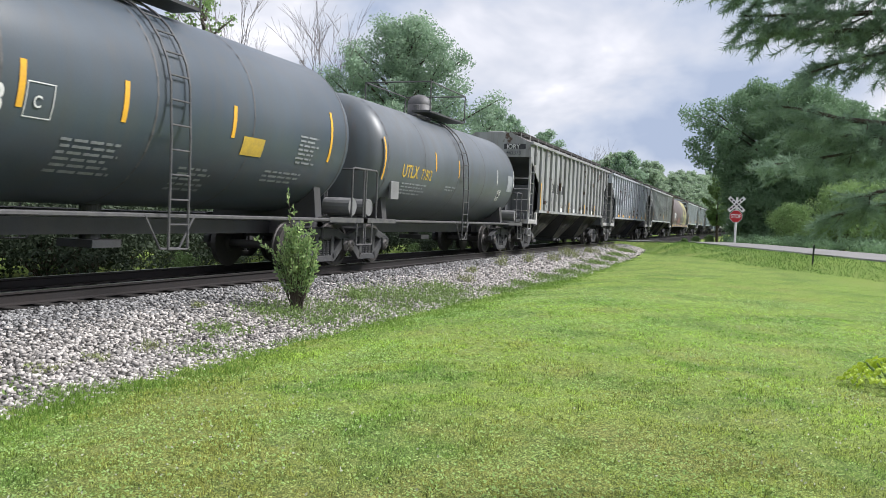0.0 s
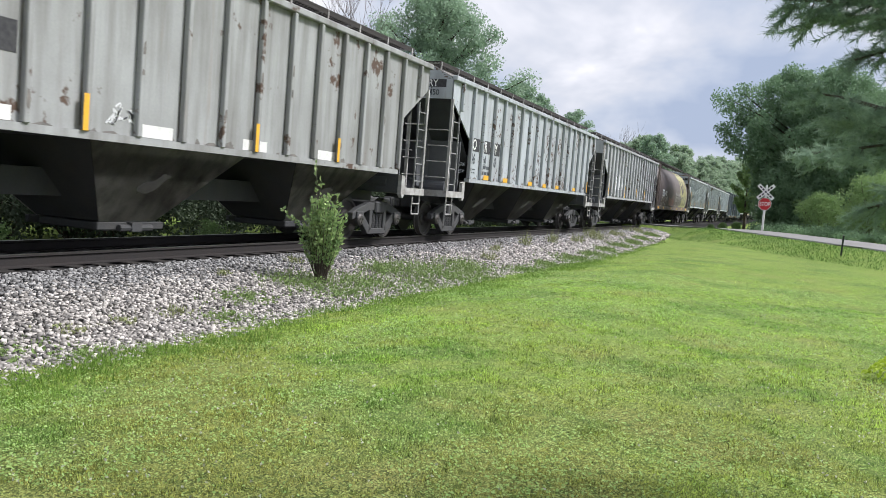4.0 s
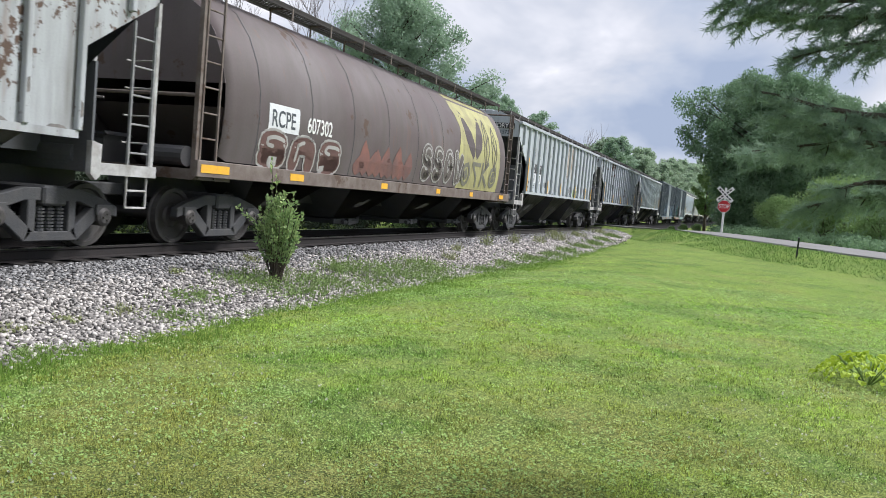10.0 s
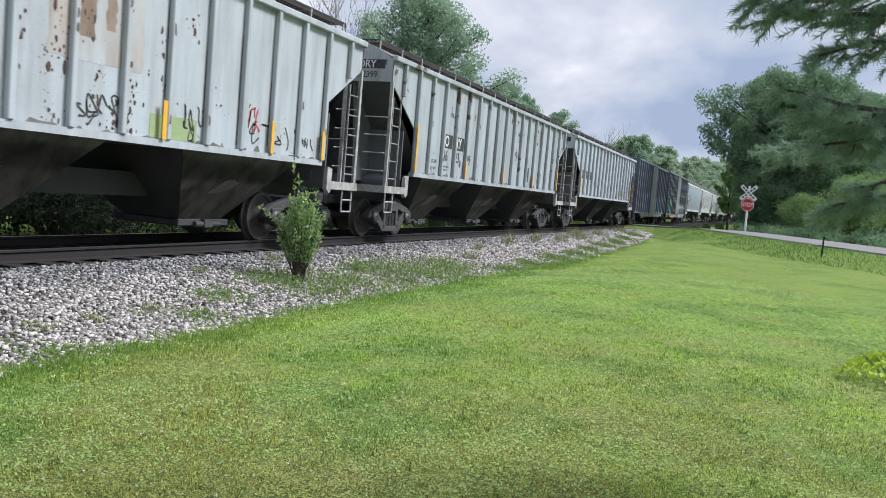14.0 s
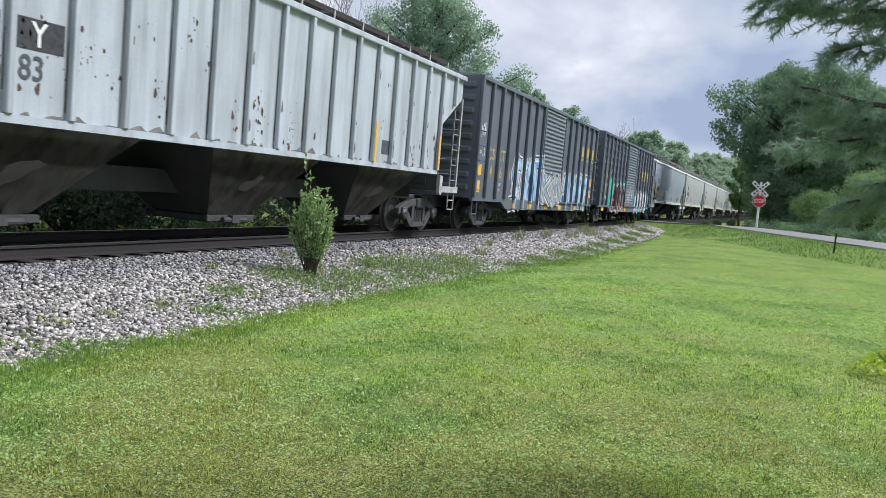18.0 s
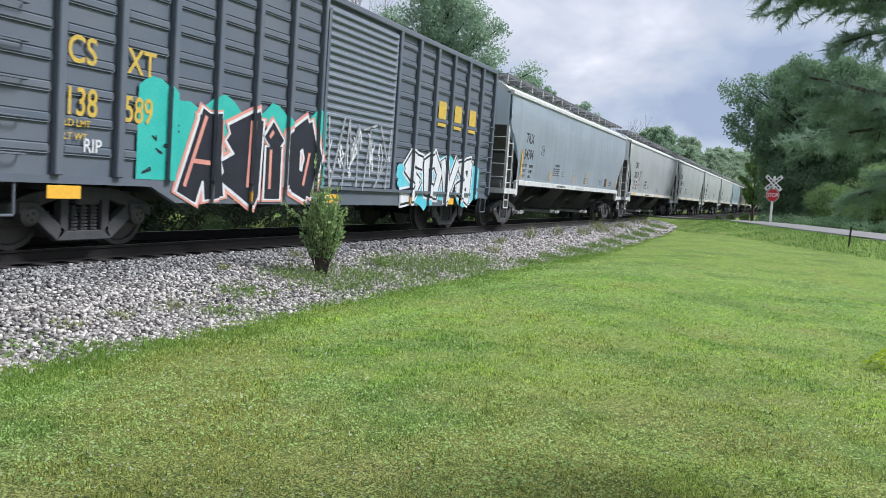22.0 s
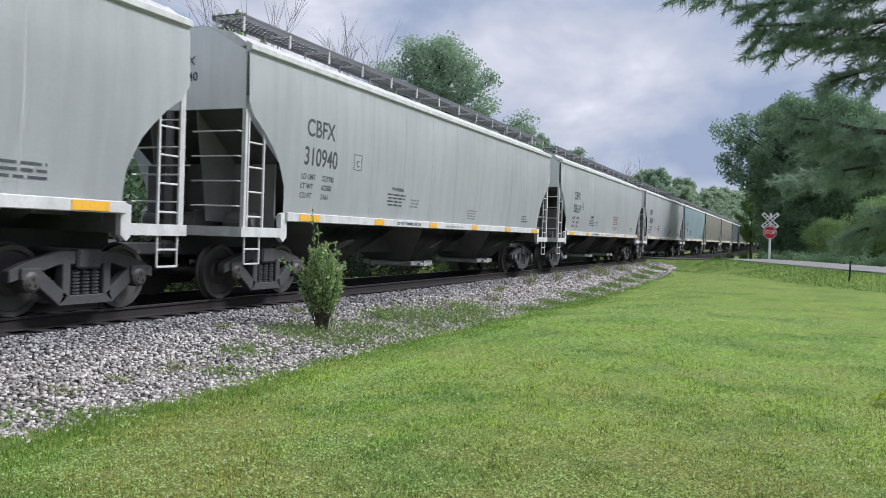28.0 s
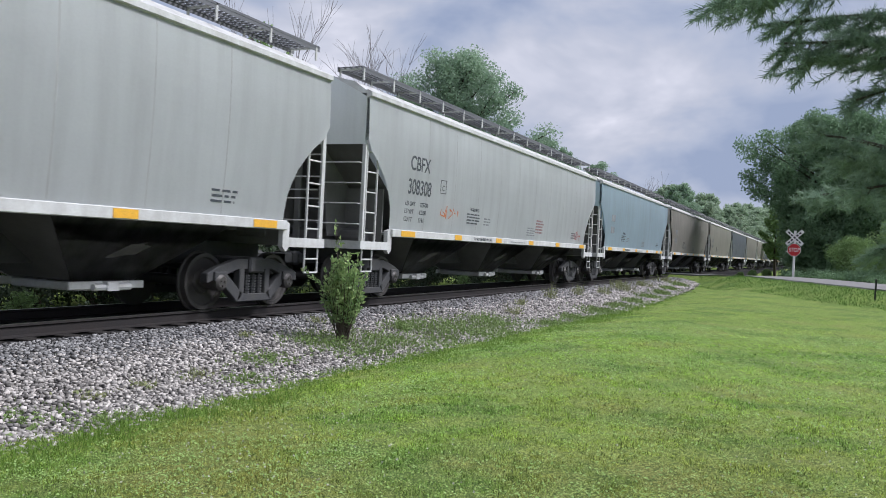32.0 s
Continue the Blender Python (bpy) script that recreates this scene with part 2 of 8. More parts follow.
# ---------------------------------------------------------------- mesh helpers
def finish(name, bm, material, parent=None, label="", m=None, smooth=False, recalc=True):
    if recalc:
        bmesh.ops.recalc_face_normals(bm, faces=bm.faces)
    me = bpy.data.meshes.new(name)
    bm.to_mesh(me)
    bm.free()
    me.materials.append(material)
    if smooth:
        me.shade_smooth()
    return place(name, me, parent, label, m)


def place(name, me, parent=None, label="", m=None):
    ob = new(name, me)
    if parent:
        ob.parent = parent
    if m is not None:
        ob.matrix_basis = m
    if label:
        ob["label"] = label
    return ob


def part(name, bm, material, parent, label="", m=None, smooth=False):
    return finish(name, bm, material, parent, label, m, smooth)


def add_box(bm, x0, x1, y0, y1, z0, z1, bevel=0.0):
    r = bmesh.ops.create_cube(bm, size=1)
    for v in r["verts"]:
        v.co = Vector(((x0 + x1) / 2 + v.co.x * (x1 - x0), (y0 + y1) / 2 + v.co.y * (y1 - y0), (z0 + z1) / 2 + v.co.z * (z1 - z0)))
    if bevel:
        es = list({e for v in r["verts"] for e in v.link_edges})
        bmesh.ops.bevel(bm, geom=es, offset=bevel, segments=1, affect="EDGES")
    return r["verts"]


def boxed(x0, x1, y0, y1, z0, z1, bevel=0.0):
    bm = bmesh.new()
    add_box(bm, x0, x1, y0, y1, z0, z1, bevel)
    return bm


def add_tube(bm, a, b, r, r2=None, n=8):
    a, b = Vector(a), Vector(b)
    d = b - a
    q = d.to_track_quat("Z", "Y").to_matrix().to_4x4()
    return bmesh.ops.create_cone(bm, cap_ends=True, segments=n, radius1=r, radius2=r if r2 is None else r2, depth=d.length,
                                 matrix=Matrix.Translation((a + b) / 2) @ q)["verts"]


def tubes(pairs, r, n=6):
    bm = bmesh.new()
    for a, b in pairs:
        add_tube(bm, a, b, r, n=n)
    return bm


def add_poly(bm, pts, axis, a, b):
    """A closed outline swept from a to b along an axis ('x' or 'y'); pts are (y, z) or (x, z)."""
    def at(p, s):
        return (s, p[0], p[1]) if axis == "x" else (p[0], s, p[1])
    va, vb = [bm.verts.new(at(p, a)) for p in pts], [bm.verts.new(at(p, b)) for p in pts]
    n = len(pts)
    bm.faces.new(va)
    bm.faces.new(vb[::-1])
    for i in range(n):
        bm.faces.new((va[i], vb[i], vb[(i + 1) % n], va[(i + 1) % n]))


def swept(pts, axis, a, b):
    bm = bmesh.new()
    add_poly(bm, pts, axis, a, b)
    return bm


def mesh_from(name, verts, faces, material, smooth=False):
    me = bpy.data.meshes.new(name)
    me.from_pydata(verts, [], faces)
    me.materials.append(material)
    if smooth:
        me.shade_smooth()
    return me


def cached(store={}):
    return store


def shared(key, build, material):
    """One mesh for all alike pieces of one look."""
    store = cached()
    k = (key, material.name)
    if k not in store:
        bm = build()
        bmesh.ops.recalc_face_normals(bm, faces=bm.faces)
        me = bpy.data.meshes.new(key)
        bm.to_mesh(me)
        bm.free()
        me.materials.append(material)
        store[k] = me
    return store[k]


def lettering(text, size, material, parent, y, z, x, label="", rev=False, squeeze=1.0, spacing=1.0):
    """Stencilled characters on a side that faces +x, starting at y; flat paint 3 mm thick."""
    cu = bpy.data.curves.new("lettering", "FONT")
    cu.body, cu.size, cu.extrude, cu.offset, cu.space_character = text, size, 0.0015, size * 0.012, spacing
    ob = bpy.data.objects.new("lettering", cu)
    me = bpy.data.meshes.new_from_object(ob)
    bpy.data.objects.remove(ob)
    bpy.data.curves.remove(cu)
    me.materials.append(material)
    basis = Matrix(((0, 0, 1, x), (squeeze, 0, 0, y), (0, 1, 0, z), (0, 0, 0, 1))) if not rev else Matrix(((1 * squeeze, 0, 0, x), (0, 0, -1, y), (0, 1, 0, z), (0, 0, 0, 1)))
    me.transform(basis)
    return place("lettering", me, parent, label)


def bars(parent, x, y, z, w, rows, material, pitch=0.07, seed=1, h=0.035):
    """Small print too fine to read: rows of plain bars on a side that faces +x."""
    rr = random.Random(seed)
    bm = bmesh.new()
    for i in range(rows):
        yy = y + rr.uniform(0, 0.06)
        end = y + w * rr.uniform(0.75, 1.0)
        while yy < end:
            d = rr.uniform(0.10, 0.3)
            add_box(bm, x, x + 0.003, yy, min(yy + d, end), z - i * pitch, z - i * pitch + h)
            yy += d + 0.05
    return part("small_print", bm, material, parent)
# ---------------------------------------------------------------- ground
ROAD = [(-60, 96, 0.1), (-30, 76, 0.15), (-14, 64, 0.22), (-9.6, 60, 0.22), (-5, 55, 0.36), (-1.5, 50.5, 0.55), (3, 39.5, 0.56), (5, 35.3, 0.55), (10, 27, 0.5), (22, 12, 0.4), (45, -10, 0.2), (90, -40, 0.0)]
EDGE = [(-60, -5.3), (0, -5.2), (4, -5.05), (6, -4.95), (8.5, -5.3), (10.3, -5.05), (12, -4.85), (16, -4.8), (20, -4.8), (29, -5.2), (40, -5.8), (52, -6.6), (70, -6.8), (400, -6.8)]


def lerp_table(table, v):
    return float(np.interp(v, [p[0] for p in table], [p[1] for p in table]))


def road_near(x, y):
    """Distance to the road's centre line, which side of it (+ towards the lawn), and its height there."""
    best = (1e9, 1, 0.0)
    for (ax, ay, az), (bx, by, bz) in zip(ROAD, ROAD[1:]):
        dx, dy = bx - ax, by - ay
        f = max(0.0, min(1.0, ((x - ax) * dx + (y - ay) * dy) / (dx * dx + dy * dy)))
        px, py = ax + dx * f, ay + dy * f
        d = math.hypot(x - px, y - py)
        if d < best[0]:
            best = (d, 1 if (x - px) * dy - (y - py) * dx > 0 else -1, az + (bz - az) * f)
    return best


def smooth01(v):
    v = max(0.0, min(1.0, v))
    return v * v * (3 - 2 * v)


def ground_z(x, y):
    """Height of the grass sheet: lawn, shallow swale by the ballast, bank up to the road, field beyond."""
    z = -0.24 + 0.24 * smooth01((x + 5.6) / 3.2) if x > TRACK_X else -0.3
    z += 0.03 * math.sin(x * 0.7 + 1) * math.sin(y * 0.31) * (1 if x > -5 else 0.4)
    d, side, rz = road_near(x, y)
    if d < 14:
        reach = 6.0 if side > 0 else 13.0
        k = 1 - smooth01((d - 2.7) / (reach - 2.7))
        near_track = smooth01((abs(x - TRACK_X) - 2.6) / 3.0)
        z = z + (rz - 0.06 - z) * k * max(near_track, 1 - smooth01((d - 2.7) / 1.5) if d > 0 else 1)
    return z


def grid_axis(pieces):
    out = []
    for a, b, s in pieces:
        out += list(np.arange(a, b, s))
    return out + [pieces[-1][1]]


TRACK_X, RAIL_Z = -9.63, 0.2
GRASS = lawn_mat("lawn_grass", 0.69, 0.0)
STONE = mat("ballast_stone", (0.70, 0.655, 0.61), 0.9, 0, (0.10, 0.095, 0.09), scale=1.2, amount=0.2, fine=25, grain=0.3, bump=0.3, island=0.95, spec=0.2)
GREY_STONE = mat("grey_ballast_stone", (0.44, 0.435, 0.43), 0.9, 0, (0.075, 0.072, 0.07), scale=1.2, amount=0.3, fine=25, grain=0.3, bump=0.3, island=0.95, spec=0.2)
# near-black sheet: the shade in the gaps between stones is put into its colour
BED_GAP_SHADE = mat("ballast_gap_shade", (0.03, 0.028, 0.027), 0.95, 0, (0.018, 0.017, 0.016), scale=2, fine=14, grain=0.6, bump=1.0, spec=0.1)
# oil stain plus the shade under the cars, both put into this dark colour
OILY_SHADE = mat("oily_shaded_ballast", (0.024, 0.024, 0.026), 0.9, 0, (0.034, 0.032, 0.03), scale=3, fine=14, grain=0.5, bump=1.0, spec=0.2)
ASPHALT = mat("road_asphalt", (0.26, 0.255, 0.25), 0.9, 0, (0.17, 0.165, 0.16), scale=0.5, fine=22, grain=0.35, bump=0.4, spec=0.2)
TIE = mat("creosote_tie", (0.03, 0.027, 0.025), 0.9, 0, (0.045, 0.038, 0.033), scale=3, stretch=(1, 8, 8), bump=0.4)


def build_ground():
    xs = grid_axis([(-1500, -300, 150), (-300, -60, 20), (-60, -16, 4), (-16, 16, 0.6), (16, 60, 4), (60, 300, 20), (300, 1500, 150)])
    ys = grid_axis([(-400, -60, 34), (-60, -8, 4), (-8, 70, 0.75), (70, 130, 5), (130, 400, 30), (400, 2200, 200)])
    verts = [(x, y, ground_z(x, y)) for y in ys for x in xs]
    n = len(xs)
    faces = [(j * n + i, j * n + i + 1, (j + 1) * n + i + 1, (j + 1) * n + i) for j in range(len(ys) - 1) for i in range(n - 1)]
    tagged(new("ground", mesh_from("ground", verts, faces, GRASS, True)), "mown green lawn and field with patchy yellow grass", "ground", kind="structure")


def build_road():
    """Asphalt strip with worn edges, laid over the bank and through the crossing."""
    pts = []
    for a, b in zip(ROAD, ROAD[1:]):
        n = max(2, int(math.dist(a[:2], b[:2]) / 1.5))
        pts += [tuple(a[k] + (b[k] - a[k]) * i / n for k in range(3)) for i in range(n)]
    verts, faces = [], []
    rr = random.Random(4)
    for i, p in enumerate(pts):
        q0, q1 = pts[max(0, i - 1)], pts[min(len(pts) - 1, i + 1)]
        d = Vector((q1[0] - q0[0], q1[1] - q0[1])).normalized()
        nx, ny = -d.y, d.x
        for k, (w, dz) in enumerate(((-2.6, -0.25), (-2.55, 0.0), (-1.2, 0.03), (0, 0.05), (1.2, 0.03), (2.55, 0.0), (2.6, -0.25))):
            jit = rr.uniform(-0.12, 0.12) if k in (0, 1, 5, 6) else 0
            verts.append((p[0] + nx * (w + jit), p[1] + ny * (w + jit), p[2] + dz))
        if i:
            b0 = (i - 1) * 7
            faces += [(b0 + k, b0 + k + 1, b0 + 8 + k, b0 + 7 + k) for k in range(6)]
    tagged(new("road", mesh_from("road", verts, faces, ASPHALT)), "weathered pale grey asphalt country road", "road", kind="structure")


def bed_z(dx, y):
    """Height of the ballast at dx metres from the track's centre towards the lawn."""
    a = abs(dx)
    if a < 1.55:
        return 0.0
    return 0.0 - 0.23 * smooth01((a - 1.55) / 3.0) - 0.02 * (a - 1.55)


def build_bed():
    """Crushed-stone bed: the track's dark oily middle and the shoulder under the pale stones are two sheets of one
    profile.
    """
    ys = grid_axis([(-60, -2, 3), (-2, 66, 0.5), (66, 562, 8)])
    rr = random.Random(11)
    verts, faces = [], []
    cols = 10
    for y in ys:
        edge = lerp_table(EDGE, y) + rr.uniform(-0.12, 0.12)
        x0 = TRACK_X + 1.2
        for k in range(cols):
            x = x0 + (edge - x0) * k / (cols - 1)
            drop = 0.12 if k == cols - 1 else 0
            verts.append((x, y, bed_z(x - TRACK_X, y) + rr.uniform(-0.015, 0.015) - drop + (0.02 if k else 0)))
    n = cols
    faces = [(j * n + i, j * n + i + 1, (j + 1) * n + i + 1, (j + 1) * n + i) for j in range(len(ys) - 1) for i in range(n - 1)]
    bed = tagged(new("ballast_shoulder", mesh_from("ballast_shoulder", verts, faces, BED_GAP_SHADE, True)), "crushed stone shoulder sheet, coloured dark as the gaps' shade", "ballast", kind="structure")
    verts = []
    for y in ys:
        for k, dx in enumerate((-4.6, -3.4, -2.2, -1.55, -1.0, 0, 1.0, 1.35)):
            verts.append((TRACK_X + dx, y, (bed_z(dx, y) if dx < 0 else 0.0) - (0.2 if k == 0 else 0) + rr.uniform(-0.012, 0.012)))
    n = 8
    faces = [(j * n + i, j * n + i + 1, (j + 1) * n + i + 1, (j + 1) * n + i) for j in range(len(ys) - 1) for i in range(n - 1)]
    tagged(new("track_bed", mesh_from("track_bed", verts, faces, OILY_SHADE, True)), "oil-stained ballast under the track, shade put into its colour", "ballast", kind="structure")
    return bed


def stone_shape(k):
    """A broken chip: a lopsided six-sided block with twelve flat facets."""
    rng = np.random.RandomState(100 + k)
    c = np.array([(x, y, z) for x in (-1, 1) for y in (-1, 1) for z in (-1, 1)], dtype=float)
    c *= rng.uniform(0.45, 1.0, (8, 3)) * np.array((rng.uniform(0.85, 1.3), rng.uniform(0.6, 0.95), rng.uniform(0.45, 0.75)))
    quads = ((0, 1, 3, 2), (4, 6, 7, 5), (0, 4, 5, 1), (2, 3, 7, 6), (0, 2, 6, 4), (1, 5, 7, 3))
    tris = [t for q in quads for t in ((q[0], q[1], q[2]), (q[0], q[2], q[3]))]
    return c, np.array(tris)


def build_stones(bed):
    """Loose stones all over the shoulder: the nearest singly, the rest in one heap."""
    shapes = [stone_shape(k) for k in range(14)]
    rng = np.random.RandomState(5)
    meshes = [mesh_from("stone", [tuple(p) for p in v], [tuple(f) for f in fc], STONE) for v, fc in shapes]
    for i in range(290):
        y = rng.uniform(4.4, 7.4)
        x = rng.uniform(-7.3, lerp_table(EDGE, y) - 0.05)
        s = rng.uniform(0.018, 0.036)
        z = bed_z(x - TRACK_X, y) + 0.02 + 0.45 * s
        ob = place("stone", meshes[i % 14], bed)
        ob.matrix_basis = pose(x, y, z, rng.uniform(0, 60), rng.uniform(0, 60), rng.uniform(0, 360)) @ Matrix.Diagonal((s, s, s, 1))
    heaps = {0: [[], [], 0], 1: [[], [], 0]}  # pale stones, and the darker grey ones by the track
    for y0, y1, dens, smin, smax in ((1.5, 9, 1450, 0.012, 0.030), (9, 13, 1150, 0.014, 0.031), (13, 22, 640, 0.019, 0.037), (22, 38, 330, 0.028, 0.046), (38, 63, 170, 0.036, 0.058)):
        n = int((y1 - y0) * 3.9 * dens)
        ys = rng.uniform(y0, y1, n)
        e = np.interp(ys, [p[0] for p in EDGE], [p[1] for p in EDGE])
        xs = TRACK_X + 1.25 + rng.uniform(0, 1, n) * (e + 0.1 + rng.normal(0, 0.10, n) - TRACK_X - 1.25)
        ss = rng.uniform(smin, smax, n)
        zs = np.array([bed_z(a - TRACK_X, b) for a, b in zip(xs, ys)]) + 0.012 + ss * rng.uniform(0.0, 1.4, n)
        kind = rng.randint(14, size=n)
        a, b = rng.uniform(0, 6.28, n), rng.uniform(-0.7, 0.7, n)
        ca, sa, cb, sb = np.cos(a), np.sin(a), np.cos(b), np.sin(b)
        turn = np.stack([np.stack([ca, -sa * cb, sa * sb], 1), np.stack([sa, ca * cb, -ca * sb], 1), np.stack([0 * a, sb, cb], 1)], 1) * ss[:, None, None]
        # stones nearest the track get the darker grey tone
        dust = xs < TRACK_X + 2.3 + rng.normal(0, 0.3, n)
        for grey, heap in heaps.items():
            for k, (v, fc) in enumerate(shapes):
                i = np.nonzero((kind == k) & (dust == bool(grey)))[0]
                vv = np.einsum("nij,vj->nvi", turn[i], v) + np.stack([xs[i], ys[i], zs[i]], 1)[:, None, :]
                heap[0].append(vv.reshape(-1, 3))
                heap[1].append((fc[None] + (heap[2] + 8 * np.arange(len(i)))[:, None, None]).reshape(-1, 3))
                heap[2] += 8 * len(i)
    ob = new("dusty_stones", fast_mesh("dusty_stones", np.concatenate(heaps[1][0]), np.concatenate(heaps[1][1]), GREY_STONE))
    tagged(ob, "darker grey crushed stones beside the track", "stones", kind="stuff")
    ob = new("ballast_stones", fast_mesh("ballast_stones", np.concatenate(heaps[0][0]), np.concatenate(heaps[0][1]), STONE))
    tagged(ob, "loose pale grey and pinkish crushed stones", "stones", kind="stuff")


def fast_mesh(name, v, f, material):
    me = bpy.data.meshes.new(name)
    k = f.shape[1]
    me.vertices.add(len(v))
    me.vertices.foreach_set("co", np.ascontiguousarray(v, dtype=np.float32).ravel())
    me.loops.add(len(f) * k)
    me.loops.foreach_set("vertex_index", np.ascontiguousarray(f, dtype=np.int32).ravel())
    me.polygons.add(len(f))
    me.polygons.foreach_set("loop_start", np.arange(0, len(f) * k, k, dtype=np.int32))
    me.update(calc_edges=True)
    me.materials.append(material)
    return me


def build_track():
    track = tagged(new("railway_track"), "single railway track on wooden ties, rusty rails with bright heads", "track", kind="structure")
    prof = [(-0.07, 0.0), (0.07, 0.0), (0.07, 0.012), (0.012, 0.03), (0.012, 0.125), (0.036, 0.14), (0.036, 0.168), (-0.036, 0.168), (-0.036, 0.14), (-0.012, 0.125), (-0.012, 0.03), (-0.07, 0.012)]
    for s in (-1, 1):
        x = TRACK_X + s * 0.7535
        rail = part("rail", swept([(x + p[0], 0.03 + p[1]) for p in prof], "y", -60, 560), STEEL_RAIL, track, "rusty steel rail")
        part("rail_head", boxed(x - 0.03, x + 0.03, -60, 560, 0.198, 0.2), BRIGHT, rail, "shiny worn rail head")
    rr = random.Random(2)
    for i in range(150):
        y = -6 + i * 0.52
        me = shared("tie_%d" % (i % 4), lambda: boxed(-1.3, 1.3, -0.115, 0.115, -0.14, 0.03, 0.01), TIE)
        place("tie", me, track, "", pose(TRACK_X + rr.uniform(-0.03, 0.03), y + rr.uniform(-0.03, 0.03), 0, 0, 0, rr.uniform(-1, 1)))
    for s in (-1, 1):  # plank panels at the crossing
        part("crossing_panel", boxed(TRACK_X + s * 1.25 - 0.4, TRACK_X + s * 1.25 + 0.4, 56.5, 63.5, 0.03, 0.19), ASPHALT, track)
    part("crossing_panel", boxed(TRACK_X - 0.62, TRACK_X + 0.62, 56.5, 63.5, 0.03, 0.19), ASPHALT, track)


SIGN_W = mat("sign_white", (0.75, 0.75, 0.73), 0.4, 0, (0.6, 0.6, 0.58), scale=4)
SIGN_R = mat("sign_red", (0.50, 0.025, 0.03), 0.4, 0, (0.4, 0.03, 0.03), scale=4)
GALV = mat("galvanised_post", (0.42, 0.43, 0.44), 0.5, 0.6)


def build_sign():
    """Crossbuck over a stop sign on one post, facing the road."""
    x, y = -1.33, 54.0
    z0 = ground_z(x, y)
    root = tagged(new("crossing_sign"), "white crossbuck over a red stop sign on a post", "road sign")
    root.matrix_basis = pose(x, y, z0, 0, 0, -12)
    part("post", boxed(-0.06, 0.06, -0.05, 0.05, -0.2, 2.95, 0.01), SIGN_W, root, "white post")
    for a in (42, -42):
        bm = boxed(-0.63, 0.63, -0.012, 0.0, -0.115, 0.115)
        b = part("blade", bm, SIGN_W, root, "white crossbuck blade", pose(0, -0.055 - (0.014 if a > 0 else 0), 2.52, 0, a, 0))
        bb = bmesh.new()
        for k in range(5):
            add_box(bb, -0.5 + k * 0.21, -0.36 + k * 0.21, -0.015, -0.012, -0.05, 0.05)
        part("small_print", bb, INK, b)
    st = bmesh.new()
    r = 0.38 / math.cos(math.pi / 8)
    add_poly(st, [(r * math.cos(math.pi / 8 + k * math.pi / 4), 1.78 + r * math.sin(math.pi / 8 + k * math.pi / 4)) for k in range(8)], "y", -0.07, -0.058)
    plate = part("stop_plate", st, SIGN_W, root, "red octagonal stop plate")
    s2 = bmesh.new()
    r *= 0.93
    add_poly(s2, [(r * math.cos(math.pi / 8 + k * math.pi / 4), 1.78 + r * math.sin(math.pi / 8 + k * math.pi / 4)) for k in range(8)], "y", -0.074, -0.07)
    part("stop_face", s2, SIGN_R, plate)
    lettering("STOP", 0.34, SIGN_W, plate, -0.076, 1.67, -0.31, rev=True, squeeze=0.78)


def build_post():
    x, y = 1.85, 32.0
    z0 = ground_z(x, y)
    p = tagged(new("fence_post"), "dark steel T-post standing at the lawn's edge", "post")
    p.matrix_basis = pose(x, y, z0, 1.5, 1.0, 20)
    bm = boxed(-0.03, 0.03, -0.006, 0.006, -0.2, 0.74)
    add_box(bm, -0.005, 0.005, 0.005, 0.035, -0.2, 0.74)
    for i in range(7):
        add_box(bm, -0.01, 0.01, -0.012, -0.005, 0.1 + i * 0.08, 0.12 + i * 0.08)
    part("stake", bm, mat("dark_green_steel", (0.02, 0.03, 0.022), 0.6), p)
    part("cap", boxed(-0.025, 0.025, -0.01, 0.04, 0.74, 0.76), GALV, p)


build_ground()
build_road()
BEDOB = build_bed()
build_track()
build_sign()
build_post()
# ---------------------------------------------------------------- the train
TRACK_X, RAIL_Z = -9.63, 0.2
CARS, WHEELSETS = [], []


def train_run(t):
    """Metres that the train has run towards the eye, as it slowly gathers speed."""
    q = (t - 16) / 16
    return 80 * (1.58956 * q + 0.083169 * q * q + 0.025285 * q ** 3 + 0.002055 * q ** 4 - 0.016435 * q ** 5)


def revolved(profile, n=26):
    """Profile of (x, radius) turned about the x axis."""
    bm = bmesh.new()
    rings = []
    for x, r in profile:
        rings.append([bm.verts.new((x, r * math.cos(2 * math.pi * k / n), r * math.sin(2 * math.pi * k / n))) for k in range(n)])
    for a, b in zip(rings, rings[1:]):
        for k in range(n):
            bm.faces.new((a[k], a[(k + 1) % n], b[(k + 1) % n], b[k]))
    bm.faces.new(rings[0])
    bm.faces.new(rings[-1][::-1])
    return bm


def wheelset_mesh():
    half = [(0.0, 0.085), (0.62, 0.085), (0.63, 0.15), (0.66, 0.17), (0.665, 0.38), (0.66, 0.485), (0.69, 0.485), (0.705, 0.457), (0.80, 0.45), (0.80, 0.39),
            (0.765, 0.37), (0.74, 0.2), (0.78, 0.17), (0.79, 0.1), (0.96, 0.095), (0.97, 0.13), (1.14, 0.13), (1.17, 0.09)]
    bm = revolved([(-x, r) for x, r in half[::-1]] + half[1:])
    for k in range(3):  # cap bolts
        a = 2 * math.pi * k / 3
        add_tube(bm, (1.165, 0.05 * math.cos(a), 0.05 * math.sin(a)), (1.19, 0.05 * math.cos(a), 0.05 * math.sin(a)), 0.018, n=6)
    return bm


